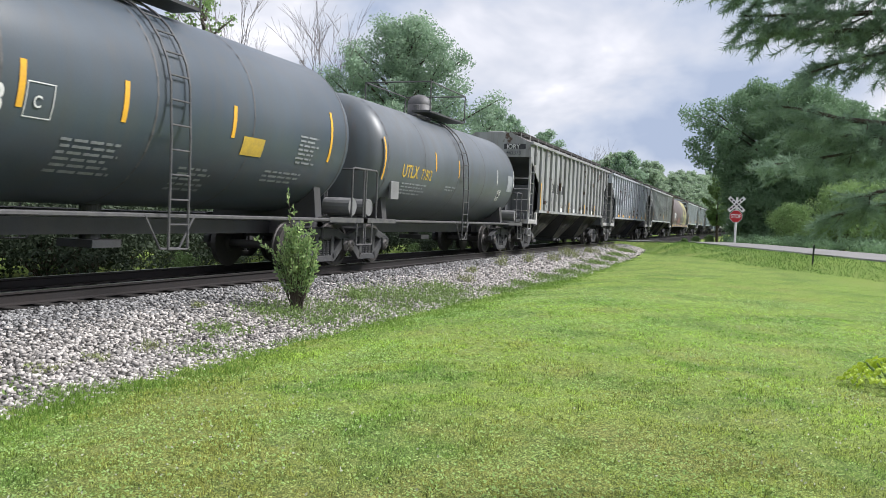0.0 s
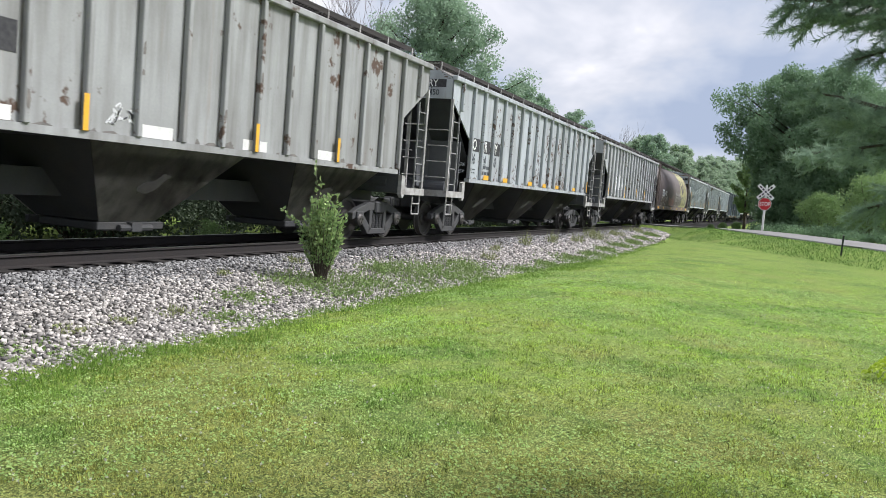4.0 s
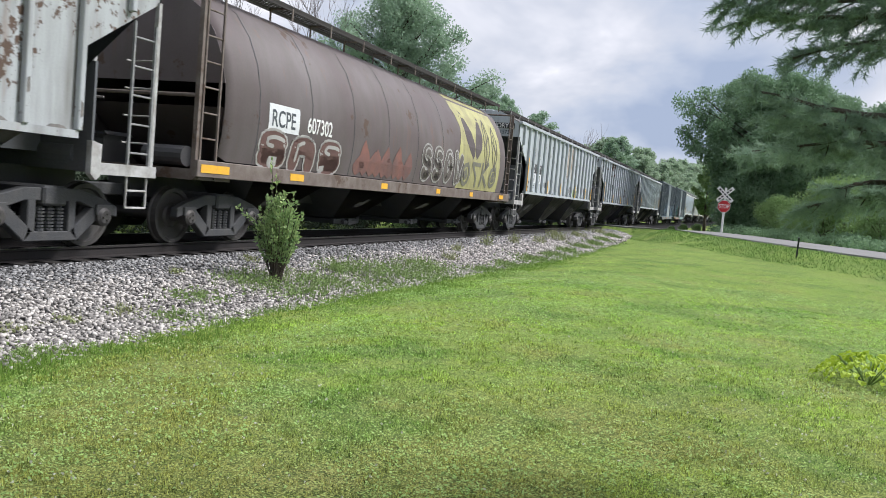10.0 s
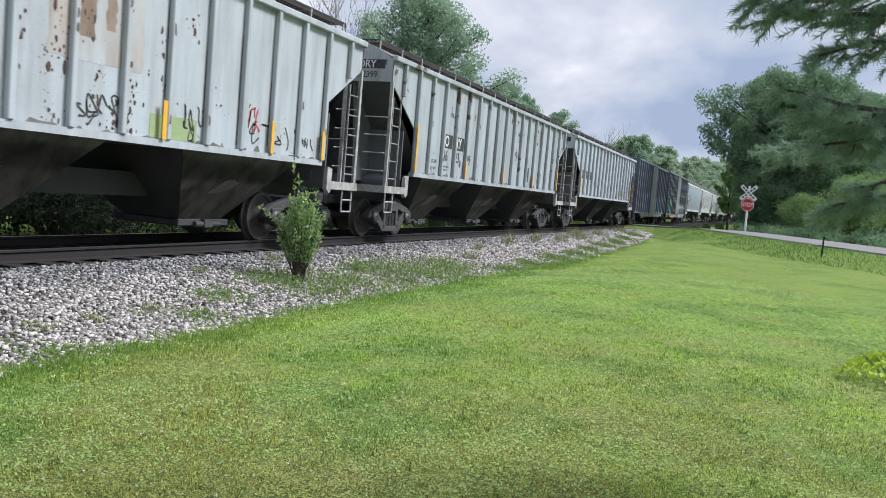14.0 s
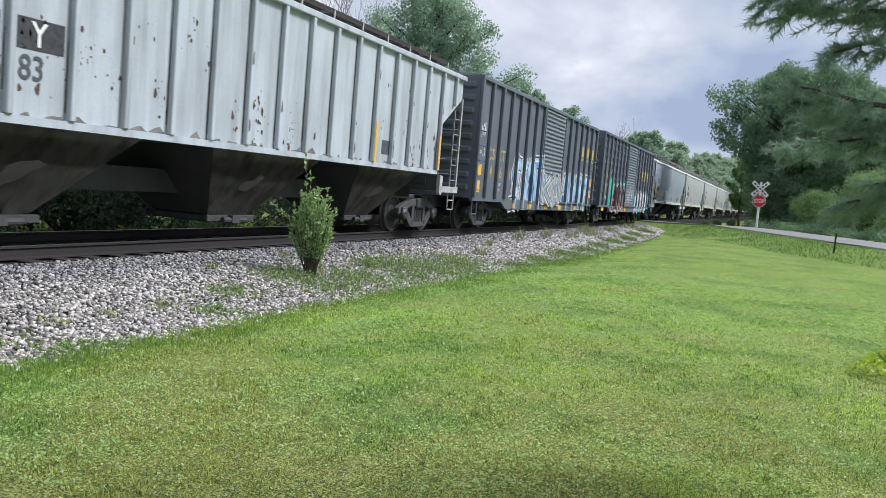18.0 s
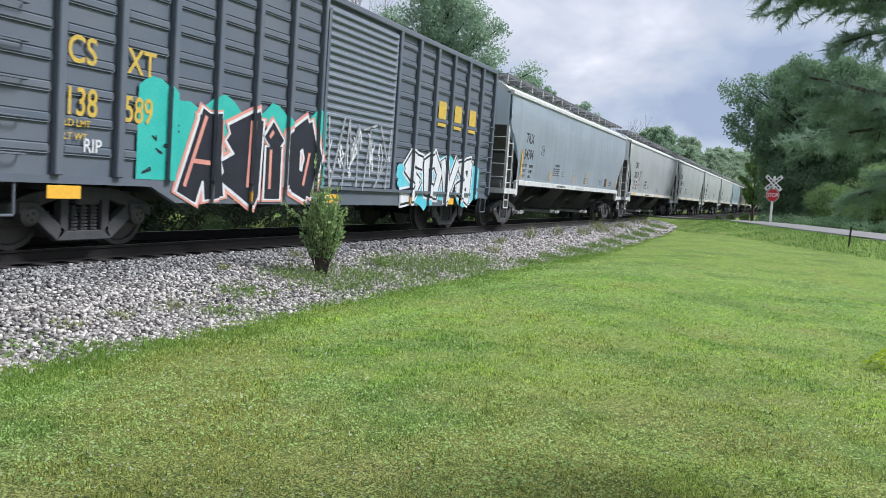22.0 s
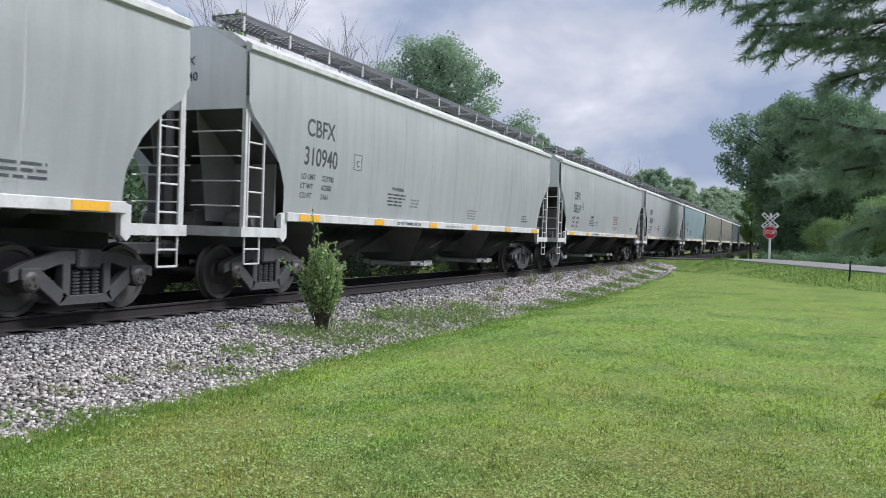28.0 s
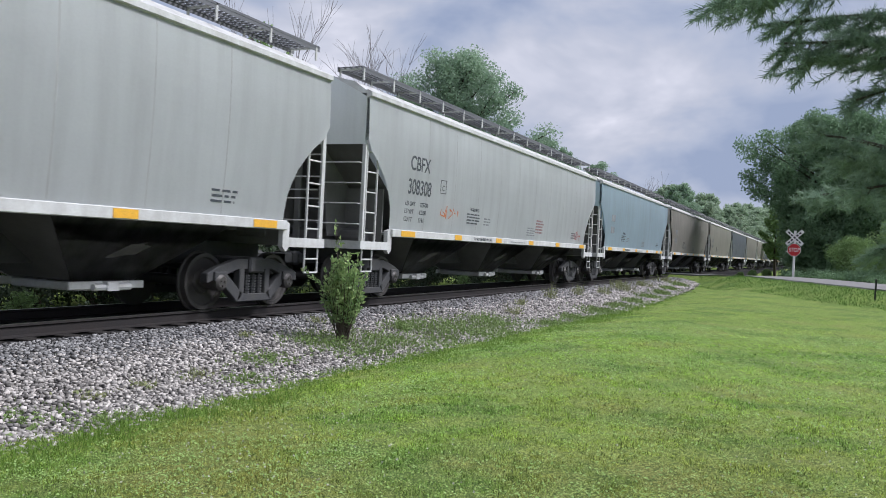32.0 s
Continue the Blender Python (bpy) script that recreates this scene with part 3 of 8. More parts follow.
def sideframe_mesh():
    bm = bmesh.new()
    for pts in ([(-1.18, .60), (-.95, .70), (-.45, .83), (.45, .83), (.95, .70), (1.18, .60), (1.18, .45), (.9, .52), (.45, .66), (-.45, .66), (-.9, .52), (-1.18, .45)],
                [(-.95, .54), (-.72, .60), (-.30, .26), (-.44, .13)], [(.95, .54), (.72, .60), (.30, .26), (.44, .13)],
                [(-.46, .13), (.46, .13), (.40, .26), (-.40, .26)],
                [(-.40, .24), (-.27, .24), (-.27, .68), (-.40, .68)], [(.40, .24), (.27, .24), (.27, .68), (.40, .68)]):
        add_poly(bm, pts, "x", -0.07, 0.07)
    for s in (-1, 1):
        add_box(bm, -0.11, 0.11, s * 0.89 - 0.15, s * 0.89 + 0.15, 0.48, 0.63)
    bmesh.ops.bevel(bm, geom=list(bm.edges), offset=0.012, segments=1, affect="EDGES")
    return bm


def spring_mesh():
    bm = bmesh.new()
    for y in (-0.16, 0.0, 0.16):
        for i in range(7):
            add_tube(bm, (0, y, 0.27 + i * 0.045), (0, y, 0.27 + i * 0.045 + 0.026), 0.07, n=9)
        add_tube(bm, (0, y, 0.26), (0, y, 0.59), 0.045, n=7)
    return bm


def truck(parent, y):
    me = shared("bolster", lambda: bolster_mesh(), GRIME)
    t = place("truck", me, parent, "cast steel bogie grey with road dust", pose(0, y, 0))
    for s in (-1, 1):
        place("sideframe", shared("sideframe", sideframe_mesh, GRIME), t, "", pose(s * 1.03, 0, 0))
        place("spring_nest", shared("spring_nest", spring_mesh, GRIME), t, "", pose(s * 1.03, 0, 0))
        w = place("wheelset", shared("wheelset", wheelset_mesh, WHEEL), t, "steel wheels on one axle", pose(0, s * 0.89, 0.457))
        WHEELSETS.append((w, s * 0.89))
    return t


def bolster_mesh():
    bm = bmesh.new()
    add_box(bm, -1.15, 1.15, -0.2, 0.2, 0.60, 0.86, 0.03)
    for s in (-1, 1):
        add_box(bm, -0.9, 0.9, s * 0.45 - 0.05, s * 0.45 + 0.05, 0.38, 0.5)
        for q in (-1, 1):
            add_box(bm, q * 0.74 - 0.05, q * 0.74 + 0.05, s * 0.42 - 0.04, s * 0.42 + 0.04, 0.32, 0.6)
    add_tube(bm, (0, 0, 0.8), (0, 0, 1.0), 0.2, n=14)
    return bm


def coupler_mesh():
    bm = bmesh.new()
    add_box(bm, -0.09, 0.09, -0.75, 0, 0.72, 0.92, 0.02)
    add_box(bm, -0.16, 0.12, -0.98, -0.72, 0.68, 0.96, 0.05)
    add_box(bm, -0.20, -0.10, -1.08, -0.85, 0.72, 0.92, 0.03)
    return bm


def hose_mesh():
    bm = bmesh.new()
    p = [(0.35, -0.55, 0.80), (0.36, -0.72, 0.62), (0.33, -0.86, 0.46), (0.25, -0.98, 0.44), (0.12, -1.05, 0.52)]
    for a, b in zip(p, p[1:]):
        add_tube(bm, a, b, 0.024, n=6)
    return bm


def running_gear(car, L, reach):
    """Two bogies, couplers and hoses; reach: from the centre to each bogie."""
    for s in (-1, 1):
        truck(car, s * reach)
        turn = 0 if s < 0 else 180
        place("coupler", shared("coupler", coupler_mesh, GRIME), car, "rusty knuckle coupler", pose(0, s * (L / 2 - 0.15), 0, 0, 0, turn))
        place("air_hose", shared("air_hose", hose_mesh, BLACK), car, "", pose(0, s * (L / 2 - 0.15), 0, 0, 0, turn))


def ladder(car, m, h, w, material, step=0.42, label=""):
    """Stiles along z, rungs along x, standing at the pose m."""
    n = int(h / step)
    st = place("ladder", shared("ladder_%d_%d" % (h * 100, w * 100), lambda: stiles(h, w), material), car, label, m)
    for i in range(n):
        place("rung", shared("rung_%d" % (w * 100), lambda: tubes([((-w / 2, 0.02, 0), (w / 2, 0.02, 0))], 0.016), material), st, "", pose(0, 0, (i + 0.6) * step))
    return st


def stiles(h, w):
    bm = bmesh.new()
    for s in (-1, 1):
        add_box(bm, s * w / 2 - 0.016, s * w / 2 + 0.016, -0.012, 0.022, 0, h)
    return bm


def car_root(name, label, front, rear, category="railway car"):
    car = new(name)
    car.empty_display_size = 0.5
    cy = (front + rear) / 2
    car.matrix_basis = pose(TRACK_X, cy - train_run(0), RAIL_Z)
    tagged(car, label, category, "cars of the freight train")
    CARS.append((car, cy))
    return car


def reflector(car, x, y, z, w, h, material=None):
    mt = material or YELLOW
    return place("reflector", shared("reflector_%d_%d" % (w * 1000, h * 1000), lambda: boxed(0, 0.004, -w / 2, w / 2, -h / 2, h / 2), mt), car, "", pose(x, y, z))


def end_cut(L, style):
    """Outline of a hopper's side from eave to sill, as (y, z), with the cut-away corners."""
    h = L / 2
    if style == "ribbed":
        cut = [(h, 4.02), (h, 3.55), (h - 1.45, 2.62), (h - 1.45, 1.6)]
    else:
        cut = [(h, 4.08), (h, 3.12), (h - 0.12, 3.02), (h - 0.55, 2.72), (h - 0.92, 2.32), (h - 1.12, 1.9), (h - 1.15, 1.5)]
    return cut + [(-y, z) for y, z in cut[::-1]]


def frustum(y0, y1, yb, wb, zt, zb, w=1.46):
    """One closed hopper bay that narrows to its gate."""
    bm = bmesh.new()
    yc = (y0 + y1) / 2
    t = [bm.verts.new(p) for p in ((-w, y0, zt), (w, y0, zt), (w, y1, zt), (-w, y1, zt))]
    b = [bm.verts.new(p) for p in ((-wb, yc - yb, zb), (wb, yc - yb, zb), (wb, yc + yb, zb), (-wb, yc + yb, zb))]
    bm.faces.new(t)
    bm.faces.new(b)
    for i in range(4):
        j = (i + 1) % 4
        bm.faces.new((t[i], t[j], b[j], b[i]))
    return bm


def cheek_plate(x, half, yb, wb, zt, zb, w=1.46):
    """The sloping side sheet of a bay, a plate laid on it."""
    bm = bmesh.new()
    v = [bm.verts.new((x * (p[0] + 0.012), p[1], p[2] - 0.008)) for p in ((w, -half, zt), (w, half, zt), (wb, yb, zb), (wb, -yb, zb))]
    bm.faces.new(v)
    bmesh.ops.solidify(bm, geom=list(bm.faces), thickness=0.01)
    return bm


def scuff_mesh(wb, zt, zb, seed, w=1.46):
    """Dark hammer scuffs on the side sheet, thin and ragged."""
    rr = random.Random(seed)
    bm = bmesh.new()
    ring = []
    for k in range(14):
        a = 2 * math.pi * k / 14
        y, f = 0.34 * math.cos(a) * rr.uniform(0.5, 1.1), 0.52 + 0.15 * math.sin(a) * rr.uniform(0.4, 1.1) + 0.08 * math.cos(a)
        ring.append(bm.verts.new((wb + (w - wb) * f + 0.022, y, zb + (zt - zb) * f - 0.016)))
    bm.faces.new(ring)
    return bm


def gate_mesh():
    bm = boxed(-0.62, 0.62, -0.5, 0.5, 0.0, 0.12, 0.02)
    for x in (-0.66, 0.66):
        add_box(bm, x - 0.04, x + 0.04, -0.66, 0.66, 0.02, 0.13, 0.01)
    add_tube(bm, (0.74, -0.3, 0.05), (0.74, 0.35, 0.05), 0.05)
    add_box(bm, 0.6, 0.8, -0.1, 0.1, 0.0, 0.13)
    return bm


def bay_row(car, L, n, inset, zt, zb, skin, dark, gates):
    a, b = -L / 2 + inset, L / 2 - inset
    step = (b - a) / n
    half = 0.342 * step
    scuff = mat("scuffed_steel", (0.10, 0.095, 0.09), 0.8, 0, (0.17, 0.16, 0.15), scale=9)
    # shade between the bays is put into the dark floor and cross-slope colour
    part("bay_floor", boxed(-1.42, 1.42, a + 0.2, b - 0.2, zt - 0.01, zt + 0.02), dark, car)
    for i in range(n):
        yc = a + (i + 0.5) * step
        bay = part("hopper_bay", frustum(yc - half, yc + half, 0.55, 0.6, zt, zb), dark, car, "cross slopes of a hopper bay, shade in their colour")
        for x in (-1, 1):
            me = shared("cheek_%d_%d_%d_%d" % (x, half * 1000, zt * 100, zb * 100), lambda: cheek_plate(x, half, 0.55, 0.6, zt, zb), skin)
            place("cheek", me, bay, "sloping hopper side sheet streaked with grime", pose(0, yc, 0))
        place("scuff", shared("scuff_%d_%d_%d" % (i, zt * 100, zb * 100), lambda: scuff_mesh(0.6, zt, zb, i), scuff), bay, "", pose(0, yc, 0))
        place("gate", shared("gate", gate_mesh, gates), bay, "", pose(0, yc, zb - 0.14))


def rust_patches(car, L, x, n, seed, zone=None, material=None):
    """Scabs where paint has flaked off the sheets: thin ragged plates in place."""
    rr = random.Random(seed)
    bm = bmesh.new()
    for _ in range(n // 3):
        y, z = rr.uniform(-L / 2 + 1.5, L / 2 - 1.5), 1.7 + 2.1 * rr.random() ** 1.5
        if zone:
            y = rr.gauss(zone[0], zone[1])
        for _ in range(rr.randint(3, 12)):
            cy, cz = y + rr.gauss(0, 0.09), min(3.95, max(1.66, z + rr.gauss(0, 0.16)))
            w = 0.006 + 0.032 * rr.random() ** 3
            h = w * rr.uniform(0.7, 2.6)
            k = rr.randint(5, 8)
            ring = [bm.verts.new((x + 0.004, cy + w * math.cos(2 * math.pi * i / k) * rr.uniform(0.5, 1.3), cz + h * math.sin(2 * math.pi * i / k) * rr.uniform(0.5, 1.3))) for i in range(k)]
            bm.faces.new(ring)
    ob = finish("flaked_rust", bm, material or mat("rust", (0.075, 0.05, 0.042), 0.9, 0, (0.16, 0.10, 0.075), scale=14, bump=0.5), car, "flaked rusty patches", recalc=False)
    ob["kind"] = "stuff"
    return ob


def running_boards(car, L, z, xs, w, dark, light, pitch=1.25):
    for x in xs:
        rb = part("running_board", board_mesh(L, z, x, w), dark, car, "expanded steel roof walkway")
        n = int(L / pitch)
        for i in range(n + 1):
            place("bracket", shared("bracket_%d" % (w * 100), lambda: bracket_mesh(w), light), rb, "", pose(x, -L / 2 + 0.1 + i * (L - 0.2) / n, z))


def bracket_mesh(w):
    bm = boxed(-w / 2, w / 2, -0.025, 0.025, -0.05, -0.012)
    for s in (-1, 1):
        add_box(bm, s * (w / 2) - 0.012, s * (w / 2) + 0.012, -0.02, 0.02, -0.26, 0.0)
    return bm


def board_mesh(L, z, x, w):
    bm = bmesh.new()
    for i in range(5):
        xx = x - w / 2 + w * i / 4
        add_box(bm, xx - 0.012, xx + 0.012, -L / 2, L / 2, z - 0.03, z)
    n = int(L / 0.11)
    for i in range(n):
        yy = -L / 2 + i * L / n
        add_box(bm, x - w / 2, x + w / 2, yy, yy + 0.05, z - 0.012, z - 0.004)
    add_box(bm, x + w / 2, x + w / 2 + 0.006, -L / 2, L / 2, z - 0.09, z + 0.01)
    add_box(bm, x - w / 2 - 0.006, x - w / 2, -L / 2, L / 2, z - 0.09, z + 0.01)
    return bm


def hatch_mesh():
    bm = boxed(-0.3, 0.3, -0.85, 0.85, 0, 0.1, 0.03)
    add_tube(bm, (-0.34, -0.5, 0.1), (0.34, -0.5, 0.1), 0.02)
    add_tube(bm, (-0.34, 0.5, 0.1), (0.34, 0.5, 0.1), 0.02)
    return bm


LADDER = mat("ladder_grey", (0.20, 0.205, 0.21), 0.6, 0.2, (0.34, 0.34, 0.33), scale=6, amount=0.9)


def hopper_end(car, L, s, skin, dark, rail, style):
    """One end: upper board, dark slope sheet, posts, shear plates, sill, ladders, brake gear."""
    e = s * L / 2
    top = 4.05
    ztop = 3.55 if style == "ribbed" else 3.12
    roof = [(-1.5, ztop), (1.5, ztop), (1.5, top), (0.7, top + 0.42), (-0.7, top + 0.42), (-1.5, top)]
    part("end_board", swept(roof, "y", e - s * 0.03, e), skin, car, "upper end sheet")
    sl = bmesh.new()
    a, b = L / 2 - 0.05, L / 2 - 2.3
    vs = [sl.verts.new(p) for p in ((-1.42, s * a, ztop + 0.02), (1.42, s * a, ztop + 0.02), (1.42, s * b, 1.45), (-1.42, s * b, 1.45))]
    sl.faces.new(vs)
    bmesh.ops.solidify(sl, geom=list(sl.faces), thickness=0.02)
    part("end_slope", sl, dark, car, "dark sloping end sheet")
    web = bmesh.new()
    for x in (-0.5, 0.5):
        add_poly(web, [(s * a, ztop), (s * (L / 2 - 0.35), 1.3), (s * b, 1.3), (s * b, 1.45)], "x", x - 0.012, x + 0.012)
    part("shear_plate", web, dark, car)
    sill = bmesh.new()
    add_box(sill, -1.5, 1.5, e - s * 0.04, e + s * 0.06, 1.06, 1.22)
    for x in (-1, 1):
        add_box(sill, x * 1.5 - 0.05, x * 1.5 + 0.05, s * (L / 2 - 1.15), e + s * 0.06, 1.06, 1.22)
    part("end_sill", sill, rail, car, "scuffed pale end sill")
    # added dark plate that closes the open view below the end slope
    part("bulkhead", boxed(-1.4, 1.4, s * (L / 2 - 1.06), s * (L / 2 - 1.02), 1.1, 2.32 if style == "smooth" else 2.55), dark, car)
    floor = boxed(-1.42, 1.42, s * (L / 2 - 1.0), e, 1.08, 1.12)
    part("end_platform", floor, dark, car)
    for x in (-1, 1):
        part("corner_post", boxed(x * 1.5 - 0.035, x * 1.5 + 0.035, e - s * 0.06, e, 1.2, ztop), rail, car)
        part("jacking_pad", swept([(s * (L / 2 - 1.2), 1.5), (s * (L / 2 - 1.02), 1.46), (s * (L / 2 - 1.03), 1.04), (s * (L / 2 - 1.1), 0.98), (s * (L / 2 - 1.2), 1.06)], "x", x * 1.5 - 0.04, x * 1.5 + 0.05), rail, car)
        ladder(car, pose(x * 1.53, s * (L / 2 - 0.3), 1.15, 0, 0, 90 if x > 0 else -90), 2.05, 0.42, LADDER if style == "ribbed" else rail, 0.4, "steel side ladder")
        # stirrup step below the sill
        y0 = s * (L / 2 - 0.28)
        st = tubes([((x * 1.5, y0 - 0.2, 1.1), (x * 1.5, y0 - 0.2, 0.62)), ((x * 1.5, y0 + 0.2, 1.1), (x * 1.5, y0 + 0.2, 0.62)), ((x * 1.5, y0 - 0.2, 0.62), (x * 1.5, y0 + 0.2, 0.62)), ((x * 1.5, y0 - 0.2, 0.86), (x * 1.5, y0 + 0.2, 0.86))], 0.017)
        part("stirrup", st, rail, car)
    if style == "ribbed":
        part("end_post", boxed(0.30, 0.38, e - s * 0.03, e + s * 0.03, 1.2, ztop), rail, car, "upright end post")
        rungs = [(0.95, 1.45, z) for z in (1.55, 1.95, 2.35, 2.75)]
    else:
        part("end_post", boxed(-0.06, 0.06, e - s * 0.03, e + s * 0.03, 1.2, ztop), dark, car, "upright end post")
        rungs = [(0.55, 1.46, z) for z in (1.55, 1.95, 2.35, 2.75)]
    for x0, x1, z in rungs:
        g = shared("end_rung_%d_%d" % (x0 * 100, s), lambda: tubes([((x0, s * 0.09, 0), (x1, s * 0.09, 0)), ((x0, 0, 0), (x0, s * 0.09, 0)), ((x1, 0, 0), (x1, s * 0.09, 0))], 0.013), rail)
        place("grab_iron", g, car, "", pose(0, e, z))
    if s > 0:
        bw = bmesh.new()
        for k in range(12):
            p, q = 2 * math.pi * k / 12, 2 * math.pi * (k + 1) / 12
            add_tube(bw, (-0.6 + 0.28 * math.cos(p), e + 0.1, 2.5 + 0.28 * math.sin(p)), (-0.6 + 0.28 * math.cos(q), e + 0.1, 2.5 + 0.28 * math.sin(q)), 0.018, n=5)
        for k in range(3):
            p = 2 * math.pi * k / 3
            add_tube(bw, (-0.6, e + 0.05, 2.5), (-0.6 + 0.28 * math.cos(p), e + 0.1, 2.5 + 0.28 * math.sin(p)), 0.014, n=5)
        part("brake_wheel", bw, rail, car)
    part("hand_rail", tubes([((-1.4, e + s * 0.07, 2.2), (0.5, e + s * 0.07, 2.2))], 0.014), rail, car)
    rig = bmesh.new()
    add_box(rig, -0.3, 0.3, s * (L / 2 - 0.9), s * (L / 2 - 0.35), 1.15, 1.45, 0.05)
    add_tube(rig, (0.5, s * (L / 2 - 0.95), 1.32), (1.1, s * (L / 2 - 0.95), 1.32), 0.16, n=14)
    add_tube(rig, (-1.1, s * (L / 2 - 0.7), 1.3), (-0.5, s * (L / 2 - 0.7), 1.3), 0.12, n=12)
    part("air_reservoir", rig, dark, car, "brake cylinder and air tank on the platform")


def ribbed_hopper(front, rear, label, skin, cheek, sill_mat, refl, bays=3, seed=1):
    L = rear - front
    car = car_root("hopper_car", label, front, rear)
    top = 4.02
    for x in (-1, 1):
        sh = part("side_sheet", swept(end_cut(L, "ribbed"), "x", x * 1.47, x * 1.50), skin, car, "corrugated hopper side with worn paint")
        n = int((L - 2.9) / 0.855 + 0.5)
        for i in range(n + 1):
            y = -L / 2 + 1.45 + i * (L - 2.9) / n
            place("side_post", shared("side_post", lambda: boxed(0, 0.09, -0.045, 0.045, 1.6, 4.02, 0.012), skin), sh, "", pose(x * 1.5, y, 0, 0, 0, 0 if x > 0 else 180))
        for s in (-1, 1):
            place("side_post", shared("side_post_short", lambda: boxed(0, 0.09, -0.045, 0.045, 3.3, 4.02, 0.012), skin), sh, "", pose(x * 1.5, s * (L / 2 - 0.6), 0, 0, 0, 0 if x > 0 else 180))
        part("side_sill", boxed(x * 1.42 if x > 0 else x * 1.56, x * 1.56 if x > 0 else x * 1.42, -L / 2 + 1.45, L / 2 - 1.45, 1.5, 1.6), skin, car)
        part("top_chord", boxed(x * 1.46 if x > 0 else x * 1.60, x * 1.60 if x > 0 else x * 1.46, -L / 2, L / 2, 4.02, 4.14, 0.015), skin, car)
    rr = random.Random(seed * 7 + int(abs(front)))
    bm = bmesh.new()
    for i in range(n + 1):
        y = -L / 2 + 1.45 + i * (L - 2.9) / n
        for d in (-0.052, 0.052):  # grime held in the angle beside each post
            if rr.random() < 0.75:
                a, b = 1.62 + rr.uniform(0, 0.25), rr.uniform(2.2, 4.0)
                bm.faces.new([bm.verts.new(p) for p in ((1.5035, y + d - 0.016, a), (1.5035, y + d + 0.016, a), (1.5035, y + d + 0.006, b), (1.5035, y + d - 0.006, b))])
        for _ in range(rr.randint(0, 2)):  # knocks on the post itself
            z, hh = rr.uniform(1.8, 3.6), rr.uniform(0.04, 0.16)
            bm.faces.new([bm.verts.new((1.594, y + a * rr.uniform(0.5, 1), z + b * rr.uniform(0.5, 1))) for a, b in ((-0.03, -hh), (0.03, -hh), (0.035, 0), (0.02, hh), (-0.025, hh))])
        for _ in range(2):  # smudges along the foot of the sheet
            yy, w, hh = y + rr.uniform(0.1, 0.75), rr.uniform(0.05, 0.22), rr.uniform(0.03, 0.12)
            if yy + w < L / 2 - 1.5:
                bm.faces.new([bm.verts.new((1.5037, yy + a * w * rr.uniform(0.6, 1), 1.605 + b * hh * rr.uniform(0.3, 1))) for a, b in ((-1, 0), (1, 0), (0.8, 0.5), (0.3, 1), (-0.4, 0.8))])
    grime = finish("grime", bm, mat("grime_mark", (0.13, 0.125, 0.12), 0.85, 0, (0.24, 0.22, 0.20), scale=6, amount=1.0), car, "dark grime beside the posts", recalc=False)
    grime["kind"] = "stuff"
    roof = swept([(-1.5, 4.1), (1.5, 4.1), (0.7, 4.45), (-0.7, 4.45)], "y", -L / 2 + 0.02, L / 2 - 0.02)
    part("roof", roof, mat("hopper_roof", (0.30, 0.29, 0.28), 0.8, 0, (0.16, 0.14, 0.13), dirt=0.4), car)
    for i in range(10):
        place("roof_hatch", shared("roof_hatch", hatch_mesh, skin), car, "", pose(0, -L / 2 + 1.2 + i * (L - 2.4) / 9, 4.45))
    running_boards(car, L - 0.1, 4.5, (0.85,), 0.42, mat("walkway_rust", (0.06, 0.055, 0.052), 0.85, 0.3, (0.04, 0.036, 0.034)), sill_mat, 1.2)
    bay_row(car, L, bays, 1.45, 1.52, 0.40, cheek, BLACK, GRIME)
    part("centre_sill", boxed(-0.22, 0.22, -L / 2 + 0.1, L / 2 - 0.1, 0.72, 1.1), BLACK, car)
    for s in (-1, 1):
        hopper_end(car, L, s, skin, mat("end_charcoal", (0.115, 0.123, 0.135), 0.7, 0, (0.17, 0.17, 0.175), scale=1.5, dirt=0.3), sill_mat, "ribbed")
    for y, z, w, h in refl:
        reflector(car, 1.595 if w < 0.2 else 1.565, y, z, w, h)
    running_gear(car, L + 1.3, L / 2 - 1.35)
    return car


